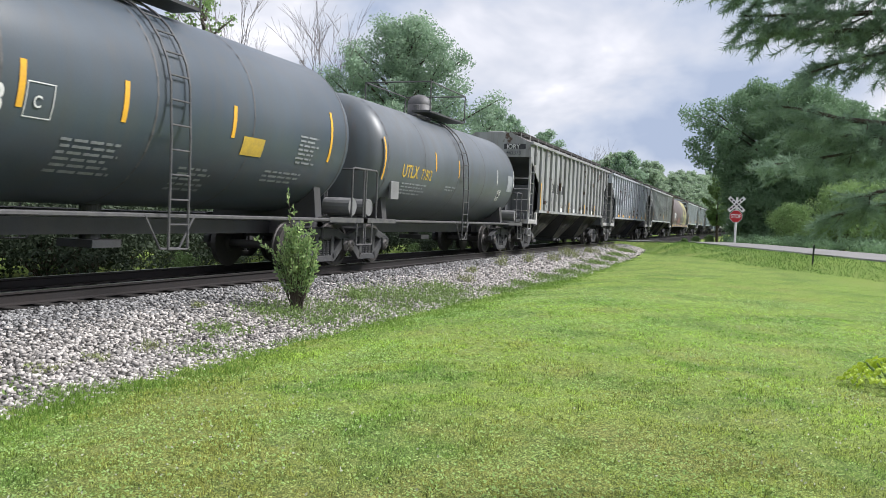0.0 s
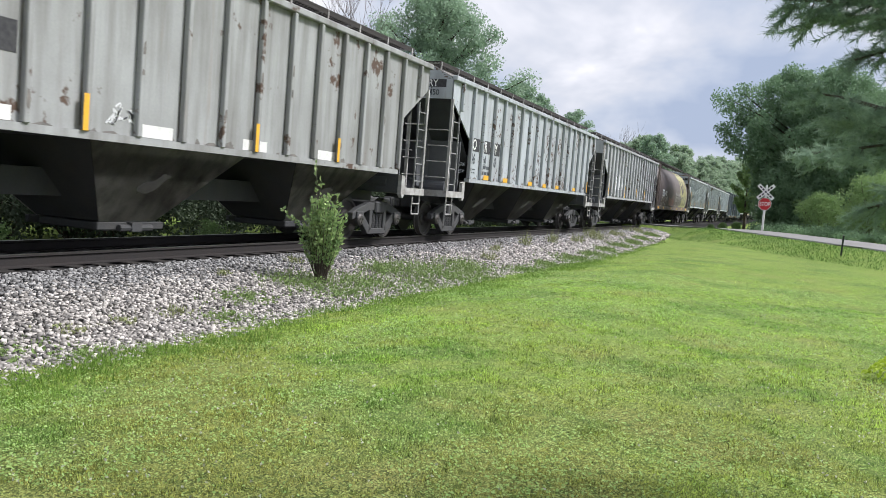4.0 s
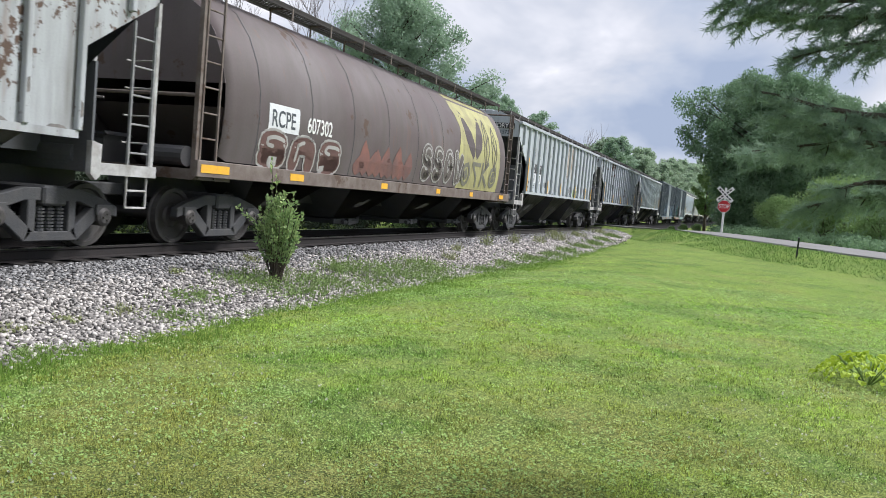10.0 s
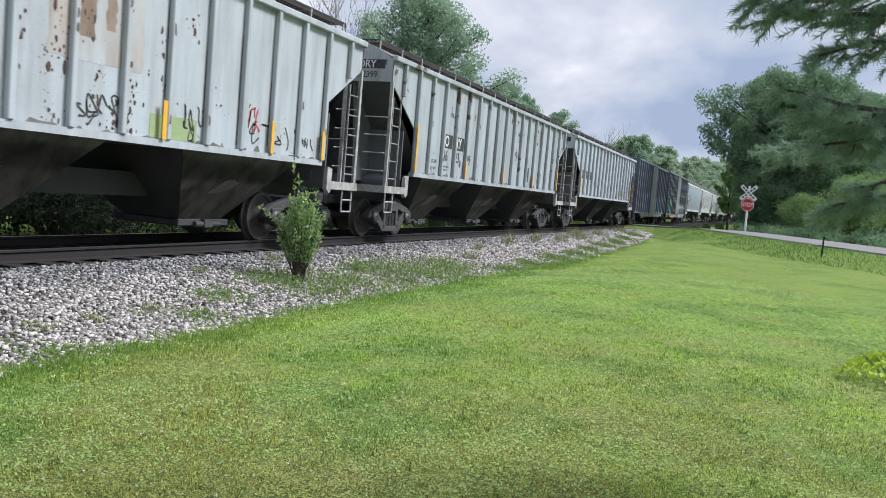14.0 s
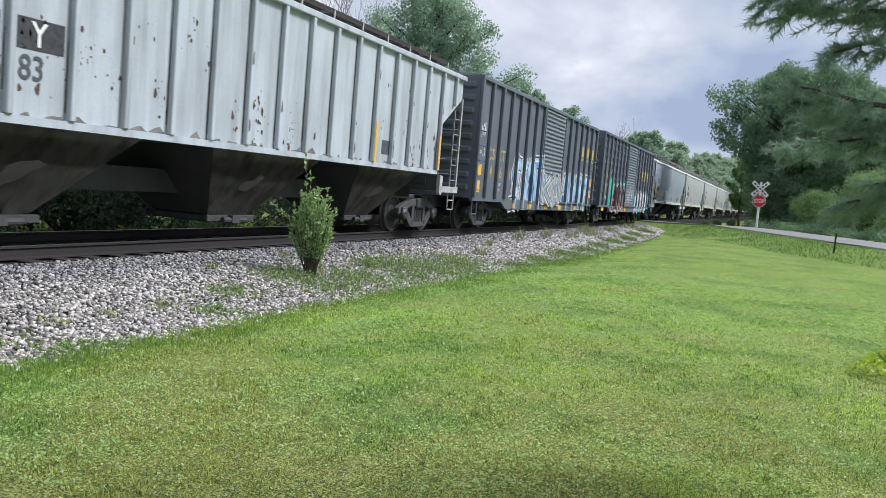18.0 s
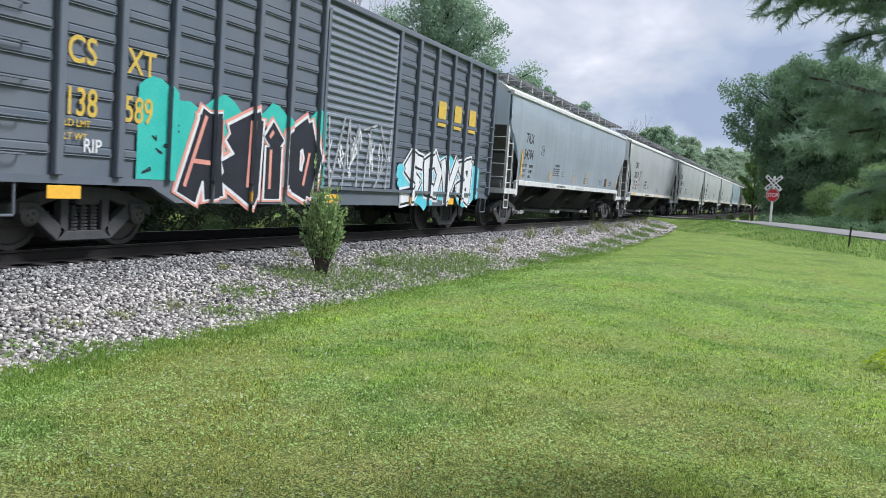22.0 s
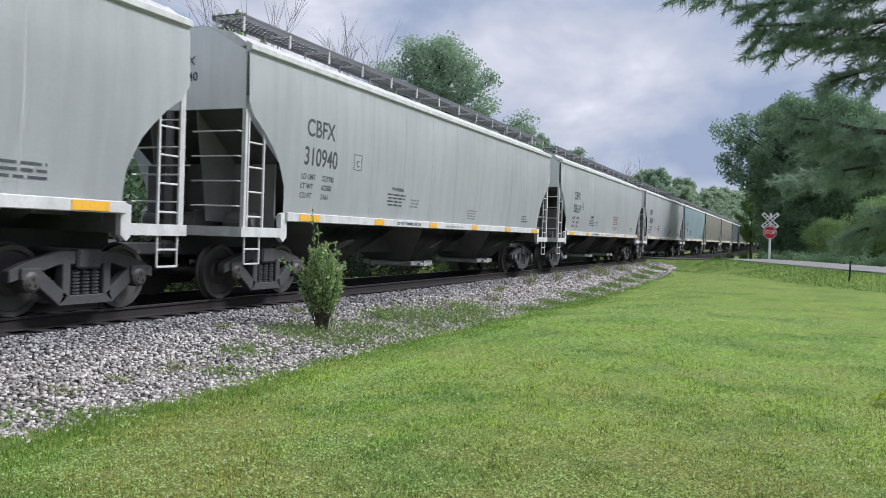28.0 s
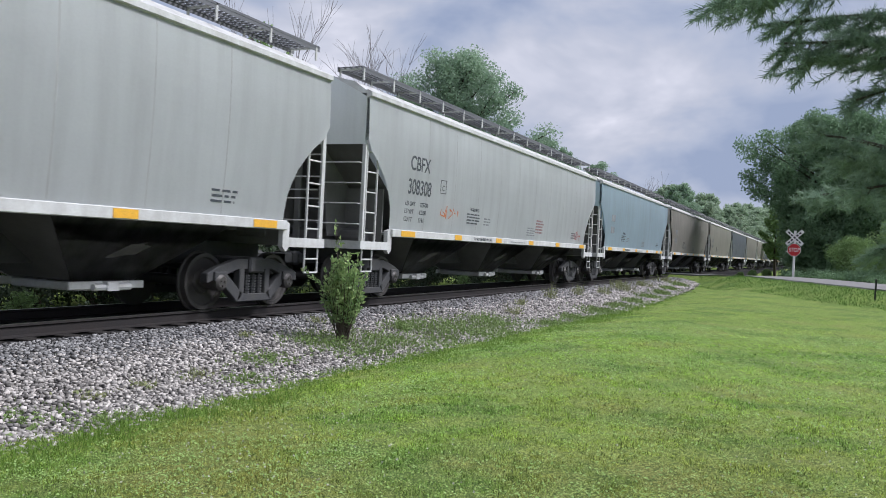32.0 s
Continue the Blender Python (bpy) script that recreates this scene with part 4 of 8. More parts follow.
def smooth_hopper(front, rear, label, skin, cheek, sill_mat, refl, bays=4, plain=False):
    """Plain-sided covered hopper: bowed sides, a boxed sill and bell-shaped cut-outs at its ends."""
    L = rear - front
    car = car_root("hopper_car", label, front, rear)
    for x in (-1, 1):
        bm = bmesh.new()
        cut = end_cut(L, "smooth")
        half = cut[:7]
        rows = []
        for k in range(13):
            z = 1.5 + (4.08 - 1.5) * k / 12
            e = L / 2
            for (ya, za), (yb, zb) in zip(half, half[1:]):
                if zb <= z <= za:
                    e = ya + (yb - ya) * (za - z) / max(za - zb, 1e-6)
            bow = 1.50 + 0.09 * math.sin(math.pi * min(1, (z - 1.5) / 2.58) * 0.75)
            rows.append([bm.verts.new((x * bow, -e + 2 * e * j / 20, z)) for j in range(21)])
        for a, b in zip(rows, rows[1:]):
            for j in range(20):
                bm.faces.new((a[j], a[j + 1], b[j + 1], b[j]))
        bmesh.ops.solidify(bm, geom=list(bm.faces), thickness=0.012)
        sh = part("side_sheet", bm, skin, car, "smooth bowed hopper side")
        for i in range(1, 1 if plain else 10):
            seams = bmesh.new()
            y = 0.0
            for k in range(12):
                z0, z1 = 1.52 + 2.5 * k / 12, 1.52 + 2.5 * (k + 1) / 12
                b0, b1 = (1.502 + 0.09 * math.sin(math.pi * (z - 1.5) / 2.58 * 0.75) for z in (z0, z1))
                v = [seams.verts.new(p) for p in ((x * b0, y - 0.006, z0), (x * b0, y + 0.006, z0), (x * b1, y + 0.006, z1), (x * b1, y - 0.006, z1))]
                seams.faces.new(v)
            me = shared("weld_seam_%d" % x, lambda: (bmesh.ops.remove_doubles(seams, verts=seams.verts[:], dist=1e-4), seams)[1], cheek)
            place("weld_seam", me, sh, "", pose(0, -L / 2 + 1.2 + i * (L - 2.4) / 10, 0))
        part("side_sill", boxed(x * 1.50 if x > 0 else x * 1.60, x * 1.60 if x > 0 else x * 1.50, -L / 2 + 1.15, L / 2 - 1.15, 1.34, 1.5, 0.012), sill_mat, car, "pale side sill beam")
        part("eave", swept([(x * 1.5, 4.02), (x * 1.62, 4.06), (x * 1.62, 4.14), (x * 1.5, 4.2)], "y", -L / 2, L / 2), sill_mat, car)
    roof = swept([(-1.56, 4.12), (1.56, 4.12), (1.2, 4.36), (0.6, 4.5), (-0.6, 4.5), (-1.2, 4.36)], "y", -L / 2 + 0.02, L / 2 - 0.02)
    part("roof", roof, sill_mat, car)
    tr = boxed(-0.25, 0.25, -L / 2 + 0.8, L / 2 - 0.8, 4.5, 4.62, 0.03)
    part("hatch_trough", tr, skin, car)
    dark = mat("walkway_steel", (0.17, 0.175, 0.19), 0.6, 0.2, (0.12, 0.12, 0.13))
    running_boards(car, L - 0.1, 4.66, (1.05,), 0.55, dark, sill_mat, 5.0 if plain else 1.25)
    # the cross slopes' grey is darkened to stand for their shade
    bay_row(car, L, bays, 1.65, 1.36, 0.50, cheek, mat("slope_shade_paint", (0.16, 0.16, 0.155), 0.8, 0, (0.09, 0.09, 0.088)), sill_mat)
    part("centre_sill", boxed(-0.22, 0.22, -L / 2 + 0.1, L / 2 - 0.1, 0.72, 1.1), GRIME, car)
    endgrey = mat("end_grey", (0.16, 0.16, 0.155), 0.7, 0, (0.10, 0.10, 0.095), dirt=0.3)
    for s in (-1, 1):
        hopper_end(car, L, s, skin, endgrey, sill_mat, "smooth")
    for y, z, w, h in refl:
        reflector(car, 1.604 if z < 1.55 else 1.575, y, z, w, h)
    running_gear(car, L + 1.2, L / 2 - 1.3)
    return car


def round_hopper(front, rear, label, skin, sill_mat):
    """Round-sided hopper: a bulging brown shell on a flat sill, dished flat ends."""
    L = rear - front
    car = car_root("hopper_car", label, front, rear)
    prof = [(1.50, 1.42), (1.57, 1.8), (1.60, 2.25), (1.58, 2.7), (1.48, 3.15), (1.28, 3.6), (0.98, 4.0), (0.6, 4.25), (0.0, 4.33)]
    ring = prof + [(-x, z) for x, z in prof[-2::-1]]
    bm = bmesh.new()
    rings = []
    for y, k in ((-L / 2 + 0.75, 0.93), (-L / 2 + 0.85, 1.0), (0, 1.0), (L / 2 - 0.85, 1.0), (L / 2 - 0.75, 0.93)):
        rings.append([bm.verts.new((x * k, y, 2.6 + (z - 2.6) * k)) for x, z in ring])
    for a, b in zip(rings, rings[1:]):
        for i in range(len(ring) - 1):
            bm.faces.new((a[i], a[i + 1], b[i + 1], b[i]))
    part("shell", bm, skin, car, "bulging rust-brown hopper shell", smooth=True)
    for s in (-1, 1):
        eb = bmesh.new()
        c = [(x * 0.93, 2.6 + (z - 2.6) * 0.93) for x, z in ring]
        up = [p for p in c if p[1] > 2.3]
        add_poly(eb, up, "y", s * (L / 2 - 0.76), s * (L / 2 - 0.74))
        part("end_sheet", eb, skin, car, "flat rusty end sheet")
        sl = bmesh.new()
        v = [sl.verts.new(p) for p in ((-1.45, s * (L / 2 - 0.76), 2.3), (1.45, s * (L / 2 - 0.76), 2.3), (1.4, s * (L / 2 - 2.1), 1.3), (-1.4, s * (L / 2 - 2.1), 1.3))]
        sl.faces.new(v)
        bmesh.ops.solidify(sl, geom=list(sl.faces), thickness=0.02)
        part("end_slope", sl, skin, car)
        for x in (-1, 1):
            ladder(car, pose(x * 1.55, s * (L / 2 - 0.3), 1.1, 0, 0, 90 if x > 0 else -90), 3.1, 0.42, sill_mat, 0.4, "rusty side ladder")
            part("corner_post", boxed(x * 1.5 - 0.04, x * 1.5 + 0.04, s * (L / 2 - 0.1), s * L / 2, 1.1, 4.2), sill_mat, car)
        part("end_frame", tubes([((-1.5, s * (L / 2 - 0.05), 4.2), (1.5, s * (L / 2 - 0.05), 4.2)), ((-1.5, s * (L / 2 - 0.05), 2.4), (1.5, s * (L / 2 - 0.05), 2.4))], 0.03), sill_mat, car)
        part("end_sill", boxed(-1.5, 1.5, s * (L / 2 - 1.0), s * L / 2, 1.08, 1.25), sill_mat, car)
        bp = bmesh.new()
        add_box(bp, -0.9, -0.4, s * (L / 2 - 0.7), s * (L / 2 - 0.2), 1.25, 1.7, 0.06)
        add_tube(bp, (0.2, s * (L / 2 - 0.5), 1.45), (1.0, s * (L / 2 - 0.5), 1.45), 0.17, n=14)
        part("air_reservoir", bp, BLACK, car)
    for x in (-1, 1):
        part("side_sill", boxed(x * 1.46 if x > 0 else x * 1.6, x * 1.6 if x > 0 else x * 1.46, -L / 2, L / 2, 1.13, 1.4, 0.012), sill_mat, car, "scraped brown side sill")
    running_boards(car, L - 0.3, 4.55, (0.75,), 0.5, mat("walkway_rust", (0.1, 0.07, 0.055), 0.85, 0.3), sill_mat, 1.5)

    def seam_strip():
        bm = bmesh.new()
        rows = [[bm.verts.new((x + 0.004, d, z + 0.003)) for d in (-0.012, 0.012)] for x, z in prof]
        for a, b in zip(rows, rows[1:]):
            bm.faces.new((a[0], a[1], b[1], b[0]))
        return bm

    for i in range(9):
        place("weld_seam", shared("round_seam", seam_strip, GRIME), car, "", pose(0, -L / 2 + 1.6 + i * (L - 3.2) / 8, 0))
    bay_row(car, L, 4, 1.2, 1.2, 0.42, mat("brown_cheek", (0.085, 0.07, 0.06), 0.8, 0, (0.05, 0.04, 0.035), dirt=0.4), BLACK, GRIME)
    for y, w in ((-L / 2 + 0.45, 0.75), (-L / 2 + 3.0, 0.5), (-1.9, 0.35), (1.7, 0.3), (4.6, 0.3), (L / 2 - 1.0, 0.5)):
        reflector(car, 1.604, y, 1.27, w, 0.13)
    part("centre_sill", boxed(-0.22, 0.22, -L / 2 + 0.1, L / 2 - 0.1, 0.72, 1.1), BLACK, car)
    running_gear(car, L + 1.0, L / 2 - 1.4)
    return car


def boxcar(front, rear, label, skin, door_skin, embossed, top=4.4):
    L = rear - front
    car = car_root("boxcar", label, front, rear)
    lo = 0.98
    d0, d1 = -1.15, 1.75
    for x in (-1, 1):
        sh = part("side_sheet", boxed(x * 1.46 if x > 0 else x * 1.5, x * 1.5 if x > 0 else x * 1.46, -L / 2, L / 2, lo, top), skin, car, "black boxcar side with vertical posts")
        ys = [-L / 2 + 0.06 + i * (L / 2 + d0 - 0.1) / 7 for i in range(8)] + [d1 + 0.1 + i * (L / 2 - d1 - 0.16) / 6 for i in range(7)]
        for y in ys:
            place("side_post", shared("box_post_%d" % (top * 100), lambda: boxed(0, 0.10, -0.06, 0.06, lo, top, 0.015), skin), sh, "", pose(x * 1.5, y, 0, 0, 0, 0 if x > 0 else 180))
        if embossed:
            for a, b in zip(ys, ys[1:]):
                if b - a > 1.4:
                    continue
                for k in range(9):
                    place("rib", shared("emboss_%d" % ((b - a) * 1000), lambda: boxed(0, 0.035, -(b - a) / 2 + 0.09, (b - a) / 2 - 0.09, 0, 0.13, 0.03), skin), sh, "", pose(x * 1.5, (a + b) / 2, lo + 0.25 + k * 0.36, 0, 0, 0 if x > 0 else 180))
        part("side_sill", swept([(-L / 2, lo), (-L / 2, 0.88), (-L / 2 + 2.6, 0.88), (-L / 2 + 3.1, 0.66), (L / 2 - 3.1, 0.66), (L / 2 - 2.6, 0.88), (L / 2, 0.88), (L / 2, lo)], "x", x * 1.44, x * 1.53), skin, car)
        part("roof_rail", boxed(x * 1.46 if x > 0 else x * 1.6, x * 1.6 if x > 0 else x * 1.46, -L / 2, L / 2, top - 0.02, top + 0.1, 0.015), skin, car)
        dr = part("door", boxed(x * 1.5 if x > 0 else x * 1.56, x * 1.56 if x > 0 else x * 1.5, d0, d1, lo + 0.05, top - 0.1), door_skin, car, "ribbed sliding steel door")
        for k in range(22):
            place("door_rib", shared("door_rib", lambda: boxed(0, 0.045, -(d1 - d0) / 2 + 0.07, (d1 - d0) / 2 - 0.07, 0, 0.085, 0.025), door_skin), dr, "", pose(x * 1.56, (d0 + d1) / 2, lo + 0.15 + k * 0.145, 0, 0, 0 if x > 0 else 180))
        part("lock_bar", boxed(x * 1.56 if x > 0 else x * 1.62, x * 1.62 if x > 0 else x * 1.56, d0 - 0.02, d0 + 0.06, lo, top - 0.2), skin, dr)
        part("door_track", boxed(x * 1.5 if x > 0 else x * 1.6, x * 1.6 if x > 0 else x * 1.5, d0 - 0.1, L / 2 - 1.5, lo - 0.03, lo + 0.03), skin, car)
    part("roof", swept([(-1.52, top + 0.08), (1.52, top + 0.08), (0, top + 0.26)], "y", -L / 2, L / 2), mat("galvanised_roof", (0.35, 0.35, 0.35), 0.6, 0.6), car)
    for s in (-1, 1):
        en = part("end_sheet", boxed(-1.5, 1.5, s * (L / 2 - 0.04), s * L / 2, 0.95, top + 0.1), skin, car, "corrugated black boxcar end")
        for k in range(9):
            place("end_rib", shared("end_rib", lambda: boxed(-1.38, 1.38, -0.06, 0.06, 0, 0.2, 0.055), skin), en, "", pose(0, s * (L / 2 + 0.02), 1.15 + k * 0.36))
        for x in (-1, 1):
            for k in range(5):
                y0 = s * (L / 2 - 0.28)
                g = shared("grab_iron", lambda: tubes([((0.1, -0.24, 0), (0.1, 0.24, 0)), ((0, -0.24, 0), (0.1, -0.24, 0)), ((0, 0.24, 0), (0.1, 0.24, 0))], 0.013), skin)
                place("grab_iron", g, car, "", pose(x * 1.52, y0, 1.2 + k * 0.42, 0, 0, 0 if x > 0 else 180))
            st = tubes([((x * 1.5, s * (L / 2 - 0.08), 0.95), (x * 1.5, s * (L / 2 - 0.08), 0.5)), ((x * 1.5, s * (L / 2 - 0.48), 0.95), (x * 1.5, s * (L / 2 - 0.48), 0.5)), ((x * 1.5, s * (L / 2 - 0.08), 0.5), (x * 1.5, s * (L / 2 - 0.48), 0.5))], 0.018)
            part("stirrup", st, skin, car)
    uf = boxed(-0.3, 0.3, -L / 2, L / 2, 0.62, 0.96)
    for i in range(9):
        y = -L / 2 + 1.2 + i * (L - 2.4) / 8
        add_box(uf, -1.42, 1.42, y - 0.06, y + 0.06, 0.78, 0.95)
    part("underframe", uf, BLACK, car)
    ag = bmesh.new()
    add_tube(ag, (0.6, 0.4, 0.62), (0.6, 1.4, 0.62), 0.2, n=14)
    add_tube(ag, (0.75, -2.4, 0.7), (0.75, -1.5, 0.7), 0.15, n=14)
    part("air_reservoir", ag, BLACK, car)
    running_gear(car, L + 1.3, L / 2 - 1.9)
    return car


def tank_car(front, rear, label, skin, r, zc, steel, dome):
    """Tank from head to head on a stub sill with platforms, railings, a dome and a side ladder."""
    L = rear - front
    car = car_root("tank_car", label, front, rear)
    bm = bmesh.new()
    n, rings = 40, []
    prof = [(-L / 2, 0.05), (-L / 2 + 0.05, 0.35), (-L / 2 + 0.14, 0.62), (-L / 2 + 0.28, 0.84), (-L / 2 + 0.46, 0.96), (-L / 2 + 0.68, 1.0)]
    prof = prof + [(y, 1.0) for y in (-L / 6, L / 6)] + [(-y, k) for y, k in prof[::-1]]
    for y, k in prof:
        rings.append([bm.verts.new((r * k * math.cos(2 * math.pi * i / n), y, zc + r * k * math.sin(2 * math.pi * i / n))) for i in range(n)])
    for a, b in zip(rings, rings[1:]):
        for i in range(n):
            bm.faces.new((a[i], a[(i + 1) % n], b[(i + 1) % n], b[i]))
    bm.faces.new(rings[0])
    bm.faces.new(rings[-1][::-1])
    part("tank_shell", bm, skin, car, "riveted dark tank shell with road film", smooth=True)
    for y in (-L / 2 + 0.7, -L / 4, -0.4, L / 6, L / 2 - 0.7):
        seam = bmesh.new()
        k = 36
        for i in range(k):
            a, b = 2 * math.pi * i / k, 2 * math.pi * (i + 1) / k
            v = [seam.verts.new(((r + 0.005) * math.cos(q), y + w, zc + (r + 0.005) * math.sin(q))) for q, w in ((a, -0.02), (a, 0.02), (b, 0.02), (b, -0.02))]
            seam.faces.new(v)
        part("seam_band", seam, steel, car)
    for s in (-1, 1):
        sd = bmesh.new()
        add_poly(sd, [(-1.25, 1.0), (1.25, 1.0), (1.15, zc - 0.75), (0.85, zc - r * 0.86), (0, zc - r * 0.99), (-0.85, zc - r * 0.86), (-1.15, zc - 0.75)], "y", s * (L / 2 - 1.25), s * (L / 2 - 1.0))
        part("saddle", sd, BLACK, car)
        pl = bmesh.new()
        add_box(pl, -1.5, 1.5, s * (L / 2 + 0.55), s * (L / 2 + 0.35), 0.98, 1.1)
        for x in (-1, 1):
            add_box(pl, x * 1.5 - 0.35, x * 1.5 + 0.03, s * (L / 2 - 1.15), s * (L / 2 + 0.55), 0.98, 1.08)
        add_box(pl, -0.4, 0.4, s * (L / 2 - 1.3), s * (L / 2 + 0.55), 0.7, 1.02)
        part("end_platform", pl, steel, car, "steel end platform")
        for x in (-1, 1):
            y0, y1 = s * (L / 2 + 0.5), s * (L / 2 - 0.15)
            rl = tubes([((x * 1.48, y0, 1.08), (x * 1.48, y0, 2.15)), ((x * 1.48, y1, 1.08), (x * 1.48, y1, 2.1)), ((x * 1.48, y0, 2.15), (x * 1.48, y1 + s * 0.05, 2.15)), ((x * 1.48, y1 + s * 0.05, 2.15), (x * 1.48, y1, 2.1)),
                        ((x * 1.48, y0, 2.15), (x * 0.5, y0, 2.15)), ((x * 0.5, y0, 2.15), (x * 0.5, y0, 1.08))], 0.022)
            part("end_railing", rl, steel, car, "bent pipe end railing")
            st = tubes([((x * 1.5, y0, 1.0), (x * 1.5, y0, 0.5)), ((x * 1.5, y0 - s * 0.42, 1.0), (x * 1.5, y0 - s * 0.42, 0.5)), ((x * 1.5, y0, 0.5), (x * 1.5, y0 - s * 0.42, 0.5))], 0.02)
            part("stirrup", st, steel, car)
        rv = bmesh.new()
        add_tube(rv, (0.75, s * (L / 2 + 0.05), 1.32), (1.4, s * (L / 2 + 0.05), 1.32), 0.19, n=16)
        part("air_reservoir", rv, mat("reservoir_grey", (0.22, 0.22, 0.22), 0.5), car, "grey air brake tank")
    for x in (-1, 1):
        part("side_pipe", tubes([((x * 1.5, -L / 2 + 1.0, 1.03), (x * 1.5, L / 2 - 1.0, 1.03))], 0.035), steel, car, "pale side handrail pipe")
        # ladder that follows the shell from the sill to the dome platform
        pts = []
        for i in range(13):
            a = radians(-62 + i * (78 + 62) / 12)
            pts.append((x * (r + 0.07) * math.cos(a), zc + (r + 0.07) * math.sin(a)))
        pts = [(x * (r + 0.09), 0.55), (x * (r + 0.09), zc - 0.5)] + [p for p in pts if p[1] > zc - 0.4]
        ld = tubes([((a[0], s * 0.21, a[1]), (b[0], s * 0.21, b[1])) for a, b in zip(pts, pts[1:]) for s in (-1, 1)], 0.02)
        lo = part("ladder", ld, steel, car, "curved side ladder")
        dist = 0.0
        for a, b in zip(pts, pts[1:]):
            seg = math.dist(a, b)
            while dist < seg:
                f = dist / seg
                px, pz = a[0] + (b[0] - a[0]) * f, a[1] + (b[1] - a[1]) * f
                place("rung", shared("tank_rung", lambda: tubes([((0, -0.21, 0), (0, 0.21, 0))], 0.015), steel), lo, "", pose(px, 0, pz))
                dist += 0.36
            dist -= seg
        br = tubes([((x * 1.52, -0.21, 0.55), (x * 1.52, -0.55, 1.05)), ((x * 1.52, 0.21, 0.55), (x * 1.52, 0.55, 1.05)), ((x * 1.52, -0.21, 0.55), (x * 1.52, 0.21, 0.55))], 0.018)
        part("step_brace", br, steel, car)
    pf = bmesh.new()
    add_box(pf, 0.45, 1.0, -1.6, 1.2, zc + r + 0.02, zc + r + 0.07)
    add_box(pf, -1.0, -0.45, -1.6, 1.2, zc + r + 0.02, zc + r + 0.07)
    part("dome_platform", pf, BLACK, car)
    z = zc + r
    rl = []
    for x in (-1.0, 1.0):
        for y in (-1.6, 1.2):
            rl.append(((x, y, z + 0.05), (x, y, z + 0.85)))
        rl.append(((x, -1.6, z + 0.85), (x, 1.2, z + 0.85)))
    rl += [((-1.0, 1.2, z + 0.85), (1.0, 1.2, z + 0.85)), ((-1.0, -1.6, z + 0.85), (1.0, -1.6, z + 0.85))]
    part("dome_railing", tubes(rl, 0.02), steel, car, "pipe railing round the dome")
    dm = bmesh.new()
    add_tube(dm, (0, 0, z - 0.1), (0, 0, z + 0.42), dome, n=24)
    bmesh.ops.create_uvsphere(dm, u_segments=24, v_segments=12, radius=dome, matrix=Matrix.Translation((0, 0, z + 0.42)) @ Matrix.Diagonal((1, 1, 0.9, 1)))
    part("dome", dm, steel, car, "domed fittings cover", smooth=True)
    vl = bmesh.new()
    add_tube(vl, (0.3, -0.9, z), (0.3, -0.9, z + 0.3), 0.1, n=12)
    add_tube(vl, (-0.2, 0.8, z), (-0.2, 0.8, z + 0.25), 0.14, n=12)
    part("valve", vl, steel, car)
    bo = bmesh.new()
    add_tube(bo, (0, 0, 0.55), (0, 0, zc - r + 0.1), 0.16, n=14)
    add_box(bo, -0.35, 0.35, -0.3, 0.3, 0.5, 0.62)
    part("bottom_outlet", bo, BLACK, car)
    part("centre_sill", boxed(-0.2, 0.2, -L / 2 - 0.5, L / 2 + 0.5, 0.7, 0.95), BLACK, car)
    running_gear(car, L + 2.2, L / 2 - 0.55)
    return car


def drape(bm, x, posts):
    """Lays thin paint over the posts: (from, to, how far they stand out)."""
    for a, b, d in posts:
        for y in (a, b):
            geo = list(bm.verts) + list(bm.edges) + list(bm.faces)
            bmesh.ops.bisect_plane(bm, geom=geo, plane_co=(0, y, 0), plane_no=(0, 1, 0))
    bmesh.ops.split_edges(bm, edges=list(bm.edges))
    for f in bm.faces:
        c = f.calc_center_median().y
        d = max([q[2] for q in posts if q[0] < c < q[1]] or [0])
        for v in f.verts:
            v.co.x += d


